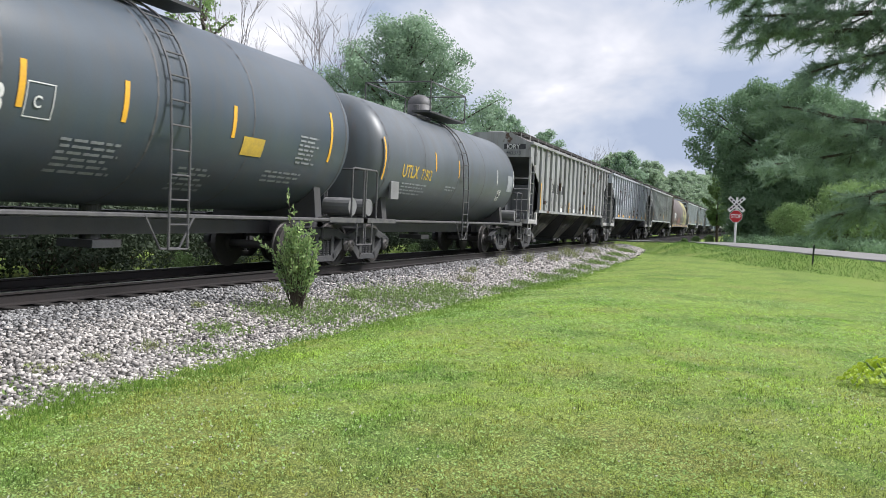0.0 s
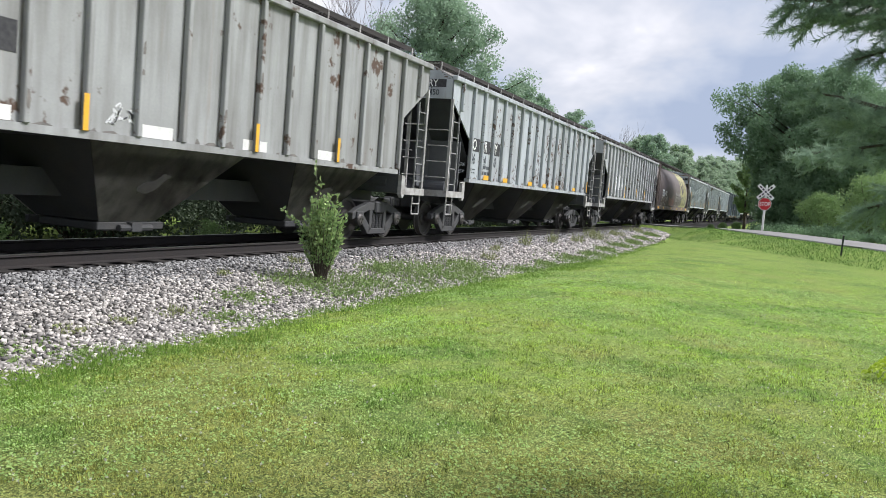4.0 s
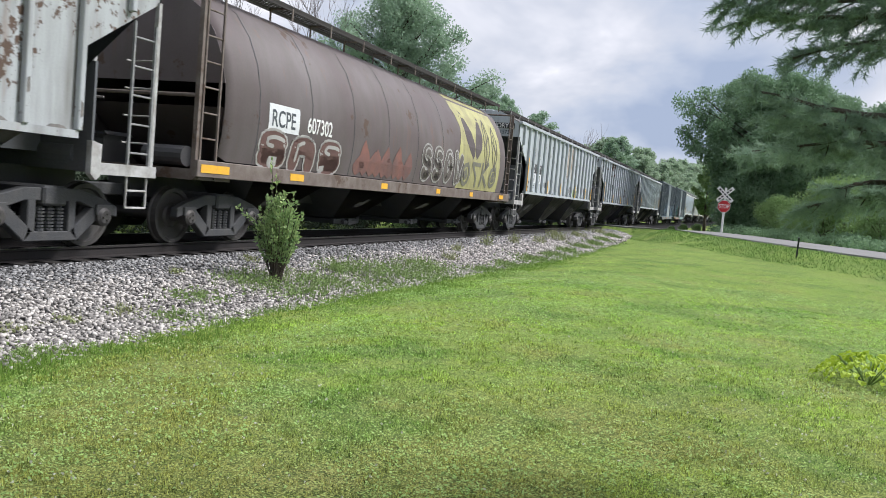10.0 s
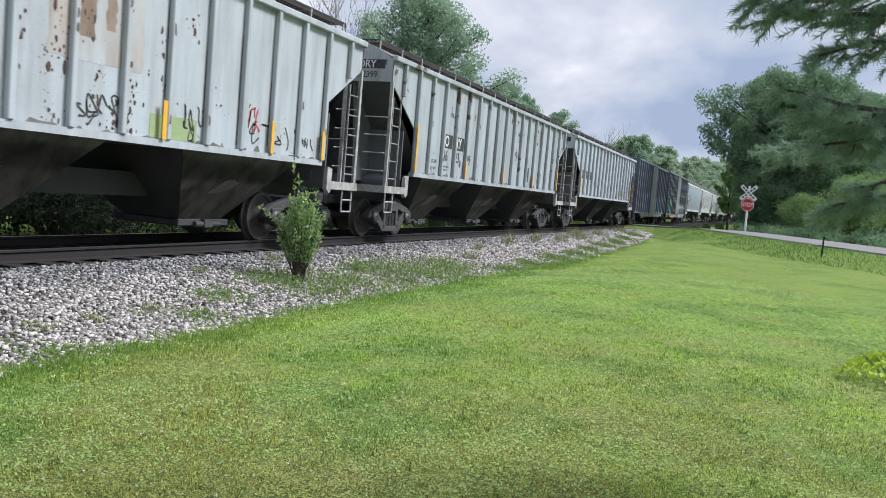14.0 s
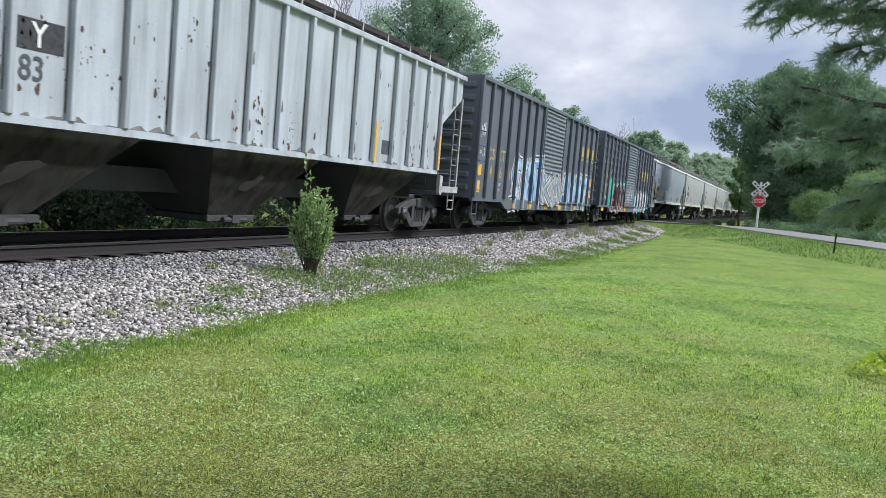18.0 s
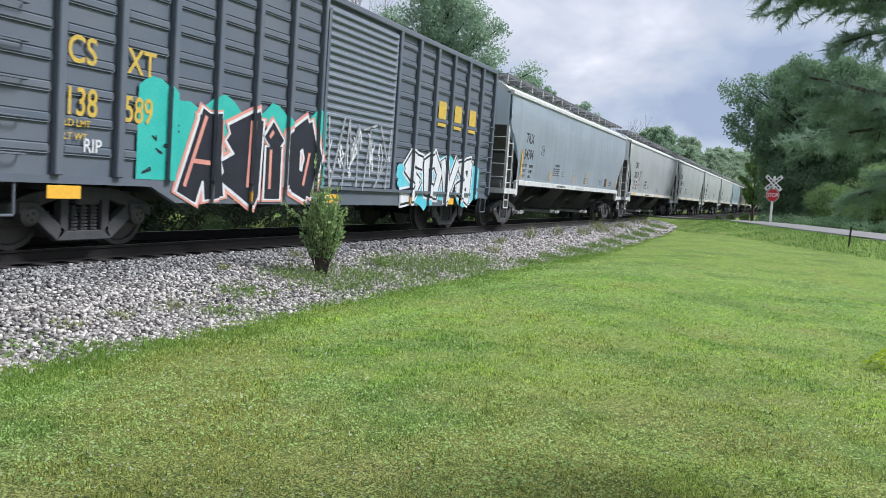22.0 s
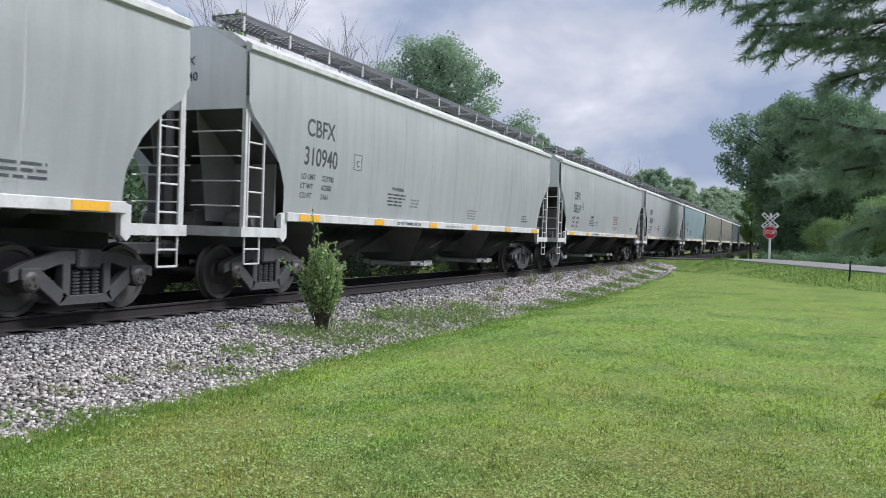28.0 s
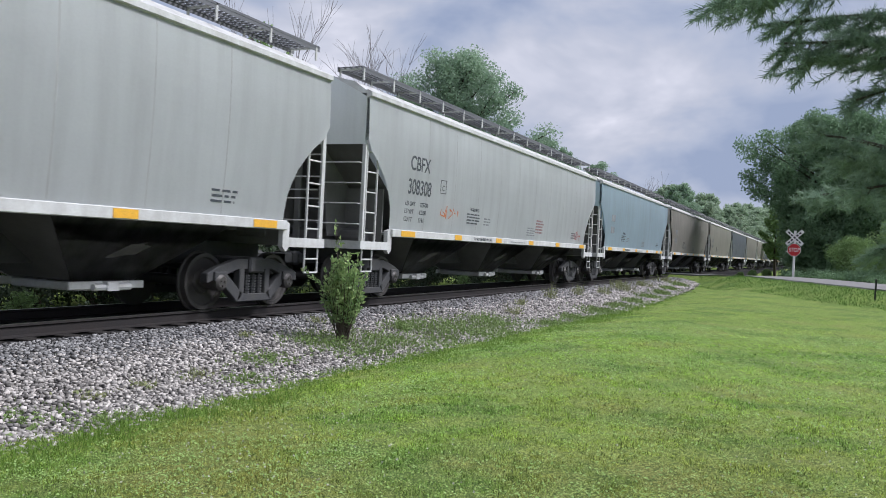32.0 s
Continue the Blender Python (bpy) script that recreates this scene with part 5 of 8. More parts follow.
def graffiti(car, x, y0, y1, z0, z1, letters, fill, edge, cloud, seed, accents=(), posts=()):
    """Sprayed piece: a colour cloud, heavy letter-like shapes with an outline, streaks of accent colour; all thin paint."""
    rr = random.Random(seed)

    def blob(bm, cy, cz, w, h, x, k=12, jag=0.25):
        ph = rr.uniform(0, 6)
        ring = []
        for i in range(k):
            a = 2 * math.pi * i / k + ph
            q = 1 + rr.uniform(-jag, jag)
            ring.append(bm.verts.new((x, cy + w * math.copysign(abs(math.cos(a)) ** 0.7, math.cos(a)) * q, cz + h * math.copysign(abs(math.sin(a)) ** 0.7, math.sin(a)) * q)))
        bm.faces.new(ring)

    zc, h = (z0 + z1) / 2, (z1 - z0) / 2
    w = (y1 - y0) / letters
    root = None
    if cloud:
        bm = bmesh.new()
        for i in range(letters + 1):
            blob(bm, y0 + w * i, zc, w * 0.62, h * 0.9, x, 16, 0.12)
        drape(bm, x, posts)
        root = finish("sprayed_cloud", bm, cloud, car, "sprayed colour cloud", recalc=False)
    outer, inner, extra = bmesh.new(), bmesh.new(), bmesh.new()

    def capsule(bm, pts, t, x):
        """A thick round-ended stroke along pts."""
        for k, ((ya, za), (yb, zb)) in enumerate(zip(pts, pts[1:])):
            d = Vector((yb - ya, zb - za))
            if d.length < 1e-6:
                continue
            m = Vector((-d.y, d.x)).normalized() * t
            bm.faces.new([bm.verts.new(p) for p in ((x, ya + m.x, za + m.y), (x, yb + m.x, zb + m.y), (x, yb - m.x, zb - m.y), (x, ya - m.x, za - m.y))])
        for ya, za in pts:
            bm.faces.new([bm.verts.new((x + 0.0004, ya + t * math.cos(a * math.pi / 4), za + t * math.sin(a * math.pi / 4))) for a in range(8)])

    arc = lambda cy, cz, ry, rz, a, b: [(cy + ry * math.cos(radians(a + (b - a) * i / 9)), cz + rz * math.sin(radians(a + (b - a) * i / 9))) for i in range(10)]
    for i in range(letters):
        cy = y0 + w * (i + 0.5)
        q, e = 0.27 * w, 0.62 * h
        kind = rr.choice("nouszbv")
        shapes = {"n": [[(cy - q, z0 + 0.3 * h), (cy - q, zc + 0.5 * e)], arc(cy, zc + 0.3 * e, q, 0.6 * e, 180, 0) + [(cy + q, z0 + 0.3 * h)]],
                  "o": [arc(cy, zc, q, e, 0, 360)], "u": [[(cy - q, zc + e)] + arc(cy, zc - 0.4 * e, q, 0.6 * e, 180, 360) + [(cy + q, zc + e)]],
                  "s": [arc(cy, zc + 0.5 * e, q, 0.5 * e, 30, 250) + arc(cy, zc - 0.5 * e, q, 0.5 * e, 80, -150)], "z": [[(cy - q, zc + e), (cy + q, zc + e), (cy - q, zc - e), (cy + q, zc - e)]],
                  "b": [[(cy - q, zc - e), (cy - q, zc + e)], arc(cy - 0.2 * q, zc - 0.4 * e, q, 0.55 * e, 110, -110)], "v": [[(cy - q, zc + e), (cy, zc - e), (cy + 1.1 * q, zc + 0.8 * e)], [(cy - 0.3 * q, zc + 0.1 * e), (cy + 0.9 * q, zc - 0.9 * e)]]}[kind]
        lean = rr.uniform(-0.1, 0.22)
        for pts in shapes:
            pts = [(y + lean * (z - zc) + rr.uniform(-0.02, 0.02) * w, z + rr.uniform(-0.02, 0.02) * h) for y, z in pts]
            t = 0.155 * w
            capsule(outer, pts, t + 0.05, x + 0.003)
            capsule(inner, pts, t, x + 0.006)
            capsule(extra, [(y + 0.35 * t, z + 0.35 * t) for y, z in pts[:max(2, len(pts) // 2)]], 0.22 * t, x + 0.009)
    for bm in (outer, inner, extra):
        drape(bm, x, posts)
    a = finish("graffiti_outline", outer, edge, car, "spray-painted graffiti outline", recalc=False)
    for q in (a, finish("graffiti_fill", inner, fill, a, "", recalc=False), finish("graffiti_accent", extra, accents[0] if accents else edge, a, "", recalc=False)):
        q["kind"] = "stuff"
    return a


GLYPHS = {  # abstract strokes of the sprayed shapes in a unit square
    "k": [[(0.5, 0.0), (0.18, 0.3), (0.1, 0.62), (0.3, 0.88), (0.5, 1.0), (0.72, 0.88), (0.9, 0.62), (0.8, 0.3), (0.5, 0.0)], [(0.5, 0.0), (0.48, 0.45), (0.52, 0.85)], [(0.49, 0.35), (0.25, 0.55)], [(0.5, 0.5), (0.75, 0.68)]],
    "l": [[(0.5 + 0.42 * math.cos(0.7 * q), 0.45 + 0.42 * math.sin(0.7 * q)) for q in range(10)], [(0.5 + 0.15 * math.cos(0.9 * q), 0.45 + 0.15 * math.sin(0.9 * q)) for q in range(8)]],
    "a": [[(0.95, 0.95), (0.35, 1.0), (0.1, 0.72), (0.8, 0.36), (0.6, 0.05), (0.0, 0.0)]], "b": [[(0.55, 0.0), (0.45, 0.6)], [(0.4, 0.84), (0.5, 0.92)]],
    "c": [[(0.0, 0.92), (1.0, 1.0)], [(0.55, 0.95), (0.35, 0.0)]], "d": [[(0.0, 1.0), (1.0, 0.95), (0.45, 0.45), (0.3, 0.0)]], "e": [[(0.1, 1.0), (0.1, 0.0)], [(0.9, 1.0), (0.15, 0.5), (1.0, 0.05)]],
    "f": [[(0.1, 0.0), (0.15, 1.0), (0.85, 0.85), (0.3, 0.5), (0.95, 0.3), (0.1, 0.0)]], "g": [[(0.0, 0.0), (0.45, 1.0), (0.75, 0.0)], [(0.2, 0.35), (0.7, 0.35)]], "h": [[(0.0, 1.0), (0.4, 0.0), (1.0, 1.0)]],
    "i": [[(0.0, 0.0), (0.15, 1.0), (0.5, 0.4), (0.85, 1.0), (1.0, 0.0)]], "j": [[(0.2, 0.1), (0.0, 0.6), (0.4, 1.0), (0.9, 0.8), (0.8, 0.2), (0.2, 0.1)]]}


def sprayed_piece(car, x, y0, y1, z0, z1, shapes, fill, edge, glow, wash, seed, posts=(), weight=0.13, lean=0.18):
    """A sprayed piece that cannot be read: a mottled wash behind, then glow, outline and fill of each angular shape; all thin paint."""
    rr = random.Random(seed)
    w, h = (y1 - y0) / len(shapes), z1 - z0
    layers = [bmesh.new() for _ in range(5)]

    def stroke(bm, pts, t, off):
        for (ya, za), (yb, zb) in zip(pts, pts[1:]):
            d = Vector((yb - ya, zb - za))
            m, k = Vector((-d.y, d.x)).normalized() * t, d.normalized() * t * 0.55
            bm.faces.new([bm.verts.new(p) for p in ((x + off, ya + m.x - k.x, za + m.y - k.y), (x + off, yb + m.x + k.x, zb + m.y + k.y), (x + off, yb - m.x + k.x, zb - m.y + k.y), (x + off, ya - m.x - k.x, za - m.y - k.y))])
            off += 0.0002

    if wash:
        for k in range(len(shapes) * 5):
            cy, cz = rr.uniform(y0 - 0.1, y1 + 0.05), rr.uniform(z0 + 0.1 * h, z1 - 0.18 * h)
            a, b = rr.uniform(0.3, 0.55) * w, rr.uniform(0.16, 0.36) * h
            n = 16
            layers[0].faces.new([layers[0].verts.new((x + 0.0003 * (k % 7), cy + a * math.cos(6.283 * q / n) * rr.uniform(0.75, 1.1), cz + b * math.sin(6.283 * q / n) * rr.uniform(0.75, 1.1))) for q in range(n)])
    for i, ch in enumerate(shapes):
        oy, top = y0 + w * (i + 0.06), h * rr.uniform(0.86, 1.0)
        for pts in GLYPHS[ch]:
            p = [(oy + w * 0.84 * (1 - a if i % 2 else a) + lean * (b - 0.5) * h * 0.4 + rr.uniform(-0.03, 0.03), z0 + top * (0.06 + 0.88 * b) + rr.uniform(-0.03, 0.03)) for a, b in pts]
            t = weight * min(w, 1.0)
            stroke(layers[1], p, t + 0.10, 0.003)
            stroke(layers[2], p, t + 0.05, 0.005)
            stroke(layers[3], p, t, 0.007)
            stroke(layers[4], [(a - 0.4 * t, b + 0.3 * t) for a, b in p[:2]], 0.16 * t, 0.0095)
    root = None
    for name, bm, m in zip(("sprayed_cloud", "graffiti_glow", "graffiti_outline", "graffiti_fill", "graffiti_accent"), layers, (wash, glow, edge, fill, glow)):
        if not len(bm.faces) or m is None:
            bm.free()
            continue
        drape(bm, x, posts)
        ob = finish(name, bm, m, root or car, "spray-painted graffiti shapes" if root is None else "", recalc=False)
        ob["kind"] = "stuff"
        root = root or ob
    return root


def scrawl(car, x, y, z, w, h, material, seed, loops=6, t=0.013):
    """A one-line tag: quick bent strokes of marker paint, one group of strokes for each sign."""
    rr = random.Random(seed)
    bm = bmesh.new()
    step = w / loops
    for i in range(loops):
        for _ in range(rr.choice((1, 1, 2))):
            big = rr.uniform(0.55, 1.0)
            key = [Vector((y + step * (i + rr.uniform(-0.15, 1.15)), z + h * big * rr.uniform(-0.5, 0.5))) for _ in range(rr.randint(4, 6))]
            key = [key[0]] + key + [key[-1]]
            pts = []
            for a, b, c, d in zip(key, key[1:], key[2:], key[3:]):
                for k in range(6):
                    u = k / 6
                    pts.append(0.5 * (2 * b + (c - a) * u + (2 * a - 5 * b + 4 * c - d) * u * u + (3 * b - a - 3 * c + d) * u ** 3))
            last = None
            for k, (a, b) in enumerate(zip(pts, pts[1:])):
                dd = b - a
                if dd.length < 1e-5:
                    continue
                nrm = Vector((-dd.y, dd.x)).normalized() * t
                pair = (bm.verts.new((x, a.x + nrm.x, a.y + nrm.y)), bm.verts.new((x, a.x - nrm.x, a.y - nrm.y)))
                if last:
                    bm.faces.new((last[0], last[1], pair[1], pair[0]))
                last = pair
    ob = finish("graffiti_tag", bm, material, car, "scrawled spray-paint tag", recalc=False)
    ob["kind"] = "stuff"
    return ob


def sign_board(car, x, y0, y1, z0, z1, material, name="stencil_panel"):
    return part(name, boxed(x, x + 0.003, y0, y1, z0, z1), material, car)
# ---------------------------------------------------------------- plants
BARK = mat("bark", (0.10, 0.08, 0.065), 0.95, 0, (0.05, 0.04, 0.035), scale=4, stretch=(6, 6, 1), bump=0.8)
PALE_BARK = mat("dead_bark", (0.20, 0.17, 0.16), 0.9, 0, (0.12, 0.10, 0.095), scale=4, bump=0.5)
LEAF = mat("leaf_green", (0.40, 0.53, 0.37), 0.6, 0, (0.26, 0.37, 0.26), scale=0.5, amount=0.6, island=0.6, trans=0.42, bump=0, grain=0.1, spec=0.25)
LEAF_DARK = mat("leaf_dark", (0.245, 0.37, 0.215), 0.6, 0, (0.15, 0.245, 0.14), scale=0.4, amount=0.6, island=0.6, trans=0.42, bump=0, grain=0.1, spec=0.25)
LEAF_BRIGHT = mat("leaf_bright", (0.31, 0.45, 0.17), 0.55, 0, (0.19, 0.30, 0.115), scale=6, amount=0.6, island=0.7, trans=0.35, bump=0, grain=0.1, spec=0.3)
# darkened leaf: the shade under and behind the train is in its colour
LEAF_SHADE = mat("leaf_shade", (0.095, 0.125, 0.075), 0.7, 0, (0.055, 0.075, 0.05), scale=0.4, amount=0.6, island=0.6, trans=0.15, bump=0, grain=0.1, spec=0.15)
# paler leaf for far trees: distance haze is put into the colour
LEAF_HAZE = mat("leaf_haze", (0.44, 0.54, 0.38), 0.8, 0, (0.32, 0.42, 0.30), scale=0.2, amount=0.6, island=0.6, trans=0.4, bump=0, grain=0.1, spec=0.1)
LIME = mat("leaf_lime", (0.55, 0.66, 0.05), 0.55, 0, (0.34, 0.50, 0.05), scale=8, island=0.6, trans=0.35, bump=0.1, spec=0.3)
NEEDLE = mat("pine_needle", (0.37, 0.50, 0.36), 0.55, 0, (0.20, 0.30, 0.22), scale=3, island=0.8, trans=0.5, bump=0, grain=0.1, spec=0.35)
BLADE = lawn_mat("grass_blade", 1.0, 0.4)
WEED = mat("weed_green", (0.18, 0.29, 0.08), 0.65, 0, (0.24, 0.30, 0.13), scale=2, island=0.7, trans=0.3, bump=0, grain=0.05, spec=0.2)
DRY = mat("dry_stalk", (0.33, 0.33, 0.18), 0.8, 0, (0.22, 0.28, 0.11), scale=5, island=0.6, trans=0.2, bump=0)
LIME_LEAF = mat("clover_leaf", (0.50, 0.68, 0.26), 0.6, 0, (0.20, 0.36, 0.08), scale=5, island=0.5, trans=0.4, bump=0, spec=0.2)
PETAL = mat("clover_flower", (0.62, 0.62, 0.52), 0.7, 0, (0.45, 0.5, 0.35), scale=20, bump=0)


def leaf_cloud(rng, centres, radii, per, size, droop=0.3):
    """Folded leaf quads scattered in clumps; size in metres."""
    c = np.repeat(np.asarray(centres), per, axis=0)
    r = np.repeat(np.asarray(radii), per)
    n = len(c)
    d = rng.normal(size=(n, 3))
    d /= np.linalg.norm(d, axis=1)[:, None]
    p = c + d * (r * rng.uniform(0.15, 1.0, n) ** 0.6)[:, None] * np.array((1, 1, 0.8))
    a = rng.normal(size=(n, 3)) + np.array((0, 0, -droop))
    a /= np.linalg.norm(a, axis=1)[:, None]
    b = np.cross(a, rng.normal(size=(n, 3)) + d)
    b /= np.linalg.norm(b, axis=1)[:, None] + 1e-9
    s = size * rng.uniform(0.6, 1.3, n)[:, None]
    v = np.stack([p - a * s * 0.5, p + b * s * 0.32, p + a * s * 0.6, p - b * s * 0.32], 1).reshape(-1, 3)
    f = np.arange(n * 4).reshape(-1, 4)
    return v, f


def limb(bm, a, b, r0, r1, rr, bend=0.12, n=5):
    a, b = Vector(a), Vector(b)
    off = Vector((rr.uniform(-1, 1), rr.uniform(-1, 1), rr.uniform(-0.3, 0.8))) * (b - a).length * bend
    last = a
    for i in range(1, n + 1):
        f = i / n
        q = a.lerp(b, f) + off * math.sin(math.pi * f)
        add_tube(bm, last, q, r0 + (r1 - r0) * (i - 1) / n, r0 + (r1 - r0) * f, n=6)
        last = q
    return last


def tree(name, x, y, h, w, label, leaf, seed, clumps=46, per=150, size=0.2, base=0.28, lean=0.0, group="", z=None, prof=None, turn=None):
    """Trunk, forking limbs, and leafy sprays along them that end at the crown's outline: prof holds (height, reach) in parts of h and w."""
    rr, rng = random.Random(seed), np.random.RandomState(seed)
    root = tagged(new(name), label, "tree", group)
    root.matrix_basis = pose(x, y, ground_z(x, y) - 0.05 if z is None else z, 0, 0, rr.uniform(0, 360) if turn is None else turn)
    prof = prof or [(base, 0.45), (base + 0.2 * (1 - base), 0.86), (base + 0.45 * (1 - base), 1.0), (base + 0.7 * (1 - base), 0.84), (base + 0.9 * (1 - base), 0.5), (1.0, 0.16)]
    tb = bmesh.new()
    limb(tb, (0, 0, -0.2), Vector((lean * h, 0, h * 0.82)), 0.024 * h, 0.006 * h, rr, 0.03, 8)
    cs, rs = [], []
    wob = [rr.uniform(0, 6.28) for _ in range(3)]
    for i in range(clumps):
        f = prof[0][0] + (1 - prof[0][0]) * (i + rr.random()) / clumps
        a = i * 2.4 + rr.uniform(-0.5, 0.5)
        reach = w * lerp_table(prof, f) * (1 + 0.16 * math.sin(2 * a + wob[0]) + 0.12 * math.sin(3 * a + 7 * f + wob[1])) * rr.uniform(0.72, 1.06)
        tip = Vector((math.cos(a) * reach + lean * h * f, math.sin(a) * reach, h * f))
        start = Vector((lean * h * f * 0.7, 0, max(0.1 * h, tip.z - 0.55 * reach - 0.05 * h)))
        limb(tb, start, tip, 0.008 * h, 0.002 * h, rr, 0.08, 3)
        for k in (0.5, 0.72, 0.9, 1.0):
            c = start.lerp(tip, k) + Vector((rr.uniform(-1, 1), rr.uniform(-1, 1), rr.uniform(-0.5, 0.7))) * 0.07 * w
            cs.append(c[:])
            rs.append(w * (0.29 - 0.13 * k) * rr.uniform(0.75, 1.35))
    part("trunk", tb, BARK, root, "rough grey-brown trunk and limbs")
    v, f = leaf_cloud(rng, cs, rs, max(8, per // 3), size)
    place("crown", fast_mesh("crown", v, f, leaf), root, "uneven leafy crown")
    return root


def bare_tree(name, x, y, h, label, seed, spread=0.34, depth=4):
    """Leafless tree: stems that keep forking into fine twigs."""
    rr = random.Random(seed)
    root = tagged(new(name), label, "tree", "bare trees beyond the track")
    root.matrix_basis = pose(x, y, ground_z(x, y) - 0.05)
    bm = bmesh.new()

    def grow(p, d, length, r, k):
        q = limb(bm, p, p + d * length, r, r * 0.62, rr, 0.06, 3)
        if k == 0:
            return
        for _ in range(3 if k > 1 else 5):
            nd = (d + Vector((rr.uniform(-1, 1), rr.uniform(-1, 1), rr.uniform(-0.2, 0.7))) * spread * 1.5).normalized()
            grow(q if rr.random() < 0.7 else p.lerp(q, 0.6), nd, length * rr.uniform(0.55, 0.85), r * 0.58, k - 1)

    for _ in range(2):
        d = Vector((rr.uniform(-0.35, 0.35), rr.uniform(-0.35, 0.35), 1)).normalized()
        grow(Vector((0, 0, -0.2)), d, h * (0.36 if depth < 4 else 0.31), 0.0042 * h, depth)
    part("trunk", bm, PALE_BARK, root, "bare grey stems and twigs")
    return root


def shrub(name, x, y, z, h, w, label, leaf, seed, clumps=26, per=90, size=0.05, category="shrub", group=""):
    rr, rng = random.Random(seed), np.random.RandomState(seed)
    root = tagged(new(name), label, category, group)
    root.matrix_basis = pose(x, y, z)
    bm = bmesh.new()
    cs, rs = [], []
    for i in range(clumps):
        f = 0.2 + 0.66 * (i + 0.5) / clumps
        q = w * math.sin(math.pi * min(1.0, f * 0.95 + 0.08)) ** 0.6 * rr.uniform(0.15, 0.85)
        a = i * 2.4
        c = Vector((math.cos(a) * q, math.sin(a) * q, h * f))
        cs.append(c[:])
        rs.append(w * rr.uniform(0.22, 0.4))
        limb(bm, (rr.uniform(-0.04, 0.04) * w, rr.uniform(-0.04, 0.04) * w, -0.05), c, 0.010 * h, 0.003 * h, rr, 0.06, 3)
    part("woody_stem", bm, BARK, root, "thin woody stems")
    v, f = leaf_cloud(rng, cs, rs, per, size)
    place("foliage", fast_mesh("foliage", v, f, leaf), root, "dense small leaves")
    return root


def upright_shrub(x, y, z):
    """Young shrub: a sheaf of upright shoots with leaves along them, a lone spire and one low side shoot."""
    rr, rng = random.Random(43), np.random.RandomState(43)
    root = tagged(new("young_shrub"), "young upright green shrub growing in the ballast", "shrub")
    root.matrix_basis = pose(x, y, z)
    shoots = [(Vector((-0.17, -0.07, 1.84)), 0.9), (Vector((-0.10, -0.02, 1.60)), 0.8), (Vector((-0.60, -0.24, 1.12)), 0.35), (Vector((0.17, 0.06, 1.42)), 0.75)]
    for i in range(84):
        a, q = i * 2.4, math.sqrt((i + 0.5) / 84)
        top = (1.42 - 0.42 * q * q) * rr.uniform(0.6, 1.06)
        shoots.append((Vector((math.cos(a) * 0.38 * q * rr.uniform(0.6, 1.15), math.sin(a) * 0.38 * q * rr.uniform(0.7, 1.1), top)), 0.62))
    wood, pos, way = bmesh.new(), [], []
    for tip, leafy in shoots:
        base = Vector((rr.uniform(-0.05, 0.05), rr.uniform(-0.05, 0.05), -0.05))
        mid = Vector((tip.x * 0.55, tip.y * 0.55, tip.z * 0.52)) if leafy > 0.4 else Vector((-0.12, -0.05, 0.72))
        add_tube(wood, base, mid, 0.011, 0.007, n=5)
        add_tube(wood, mid, tip, 0.007, 0.002, n=4)
        n = int(30 + 46 * leafy)
        for k in range(n):
            f = 1 - leafy * rr.random() ** 1.15
            p = base.lerp(mid, f * 2) if f < 0.5 else mid.lerp(tip, f * 2 - 1)
            pos.append(p[:])
            d = (tip - mid).normalized()
            way.append((d * 0.8 + Vector((rr.gauss(0, 0.7), rr.gauss(0, 0.7), rr.gauss(0.1, 0.5))))[:])
    pos, way = np.array(pos), np.array(way)
    way /= np.linalg.norm(way, axis=1)[:, None]
    n = len(pos)
    side = np.cross(way, rng.normal(size=(n, 3)))
    side /= np.linalg.norm(side, axis=1)[:, None]
    s = rng.uniform(0.04, 0.085, n)[:, None]
    v = np.stack([pos, pos + way * s * 0.5 + side * s * 0.23, pos + way * s, pos + way * s * 0.5 - side * s * 0.23], 1).reshape(-1, 3)
    part("woody_stem", wood, BARK, root, "thin woody stems")
    leaf = mat("leaf_shrub", (0.50, 0.62, 0.26), 0.5, 0, (0.19, 0.32, 0.13), scale=3, amount=0.5, island=0.85, trans=0.35, bump=0, spec=0.35)
    place("foliage", fast_mesh("foliage", v, np.arange(n * 4).reshape(-1, 4), leaf), root, "small pointed leaves along the shoots")
    return root


def blades(rng, xs, ys, zs, h, w, lean=0.5):
    n = len(xs)
    a = rng.uniform(0, 2 * math.pi, n)
    hh = h * rng.uniform(0.5, 1.25, n)
    ww = w * rng.uniform(0.6, 1.3, n)
    la, lr = rng.uniform(0, 2 * math.pi, n), np.abs(rng.normal(0, lean, n))
    p = np.stack([xs, ys, zs - 0.01], 1)
    side = np.stack([np.cos(a), np.sin(a), np.zeros(n)], 1) * ww[:, None] * 0.5
    tip = p + np.stack([np.cos(la) * lr * hh, np.sin(la) * lr * hh, hh / np.sqrt(1 + lr * lr)], 1)
    v = np.stack([p - side, p + side, tip], 1).reshape(-1, 3)
    return v, np.arange(n * 3).reshape(-1, 3)


GZ_X, GZ_Y = np.arange(-12, 12.01, 0.5), np.arange(-2, 48.01, 0.5)
GZ = np.array([[ground_z(x, y) for x in GZ_X] for y in GZ_Y])


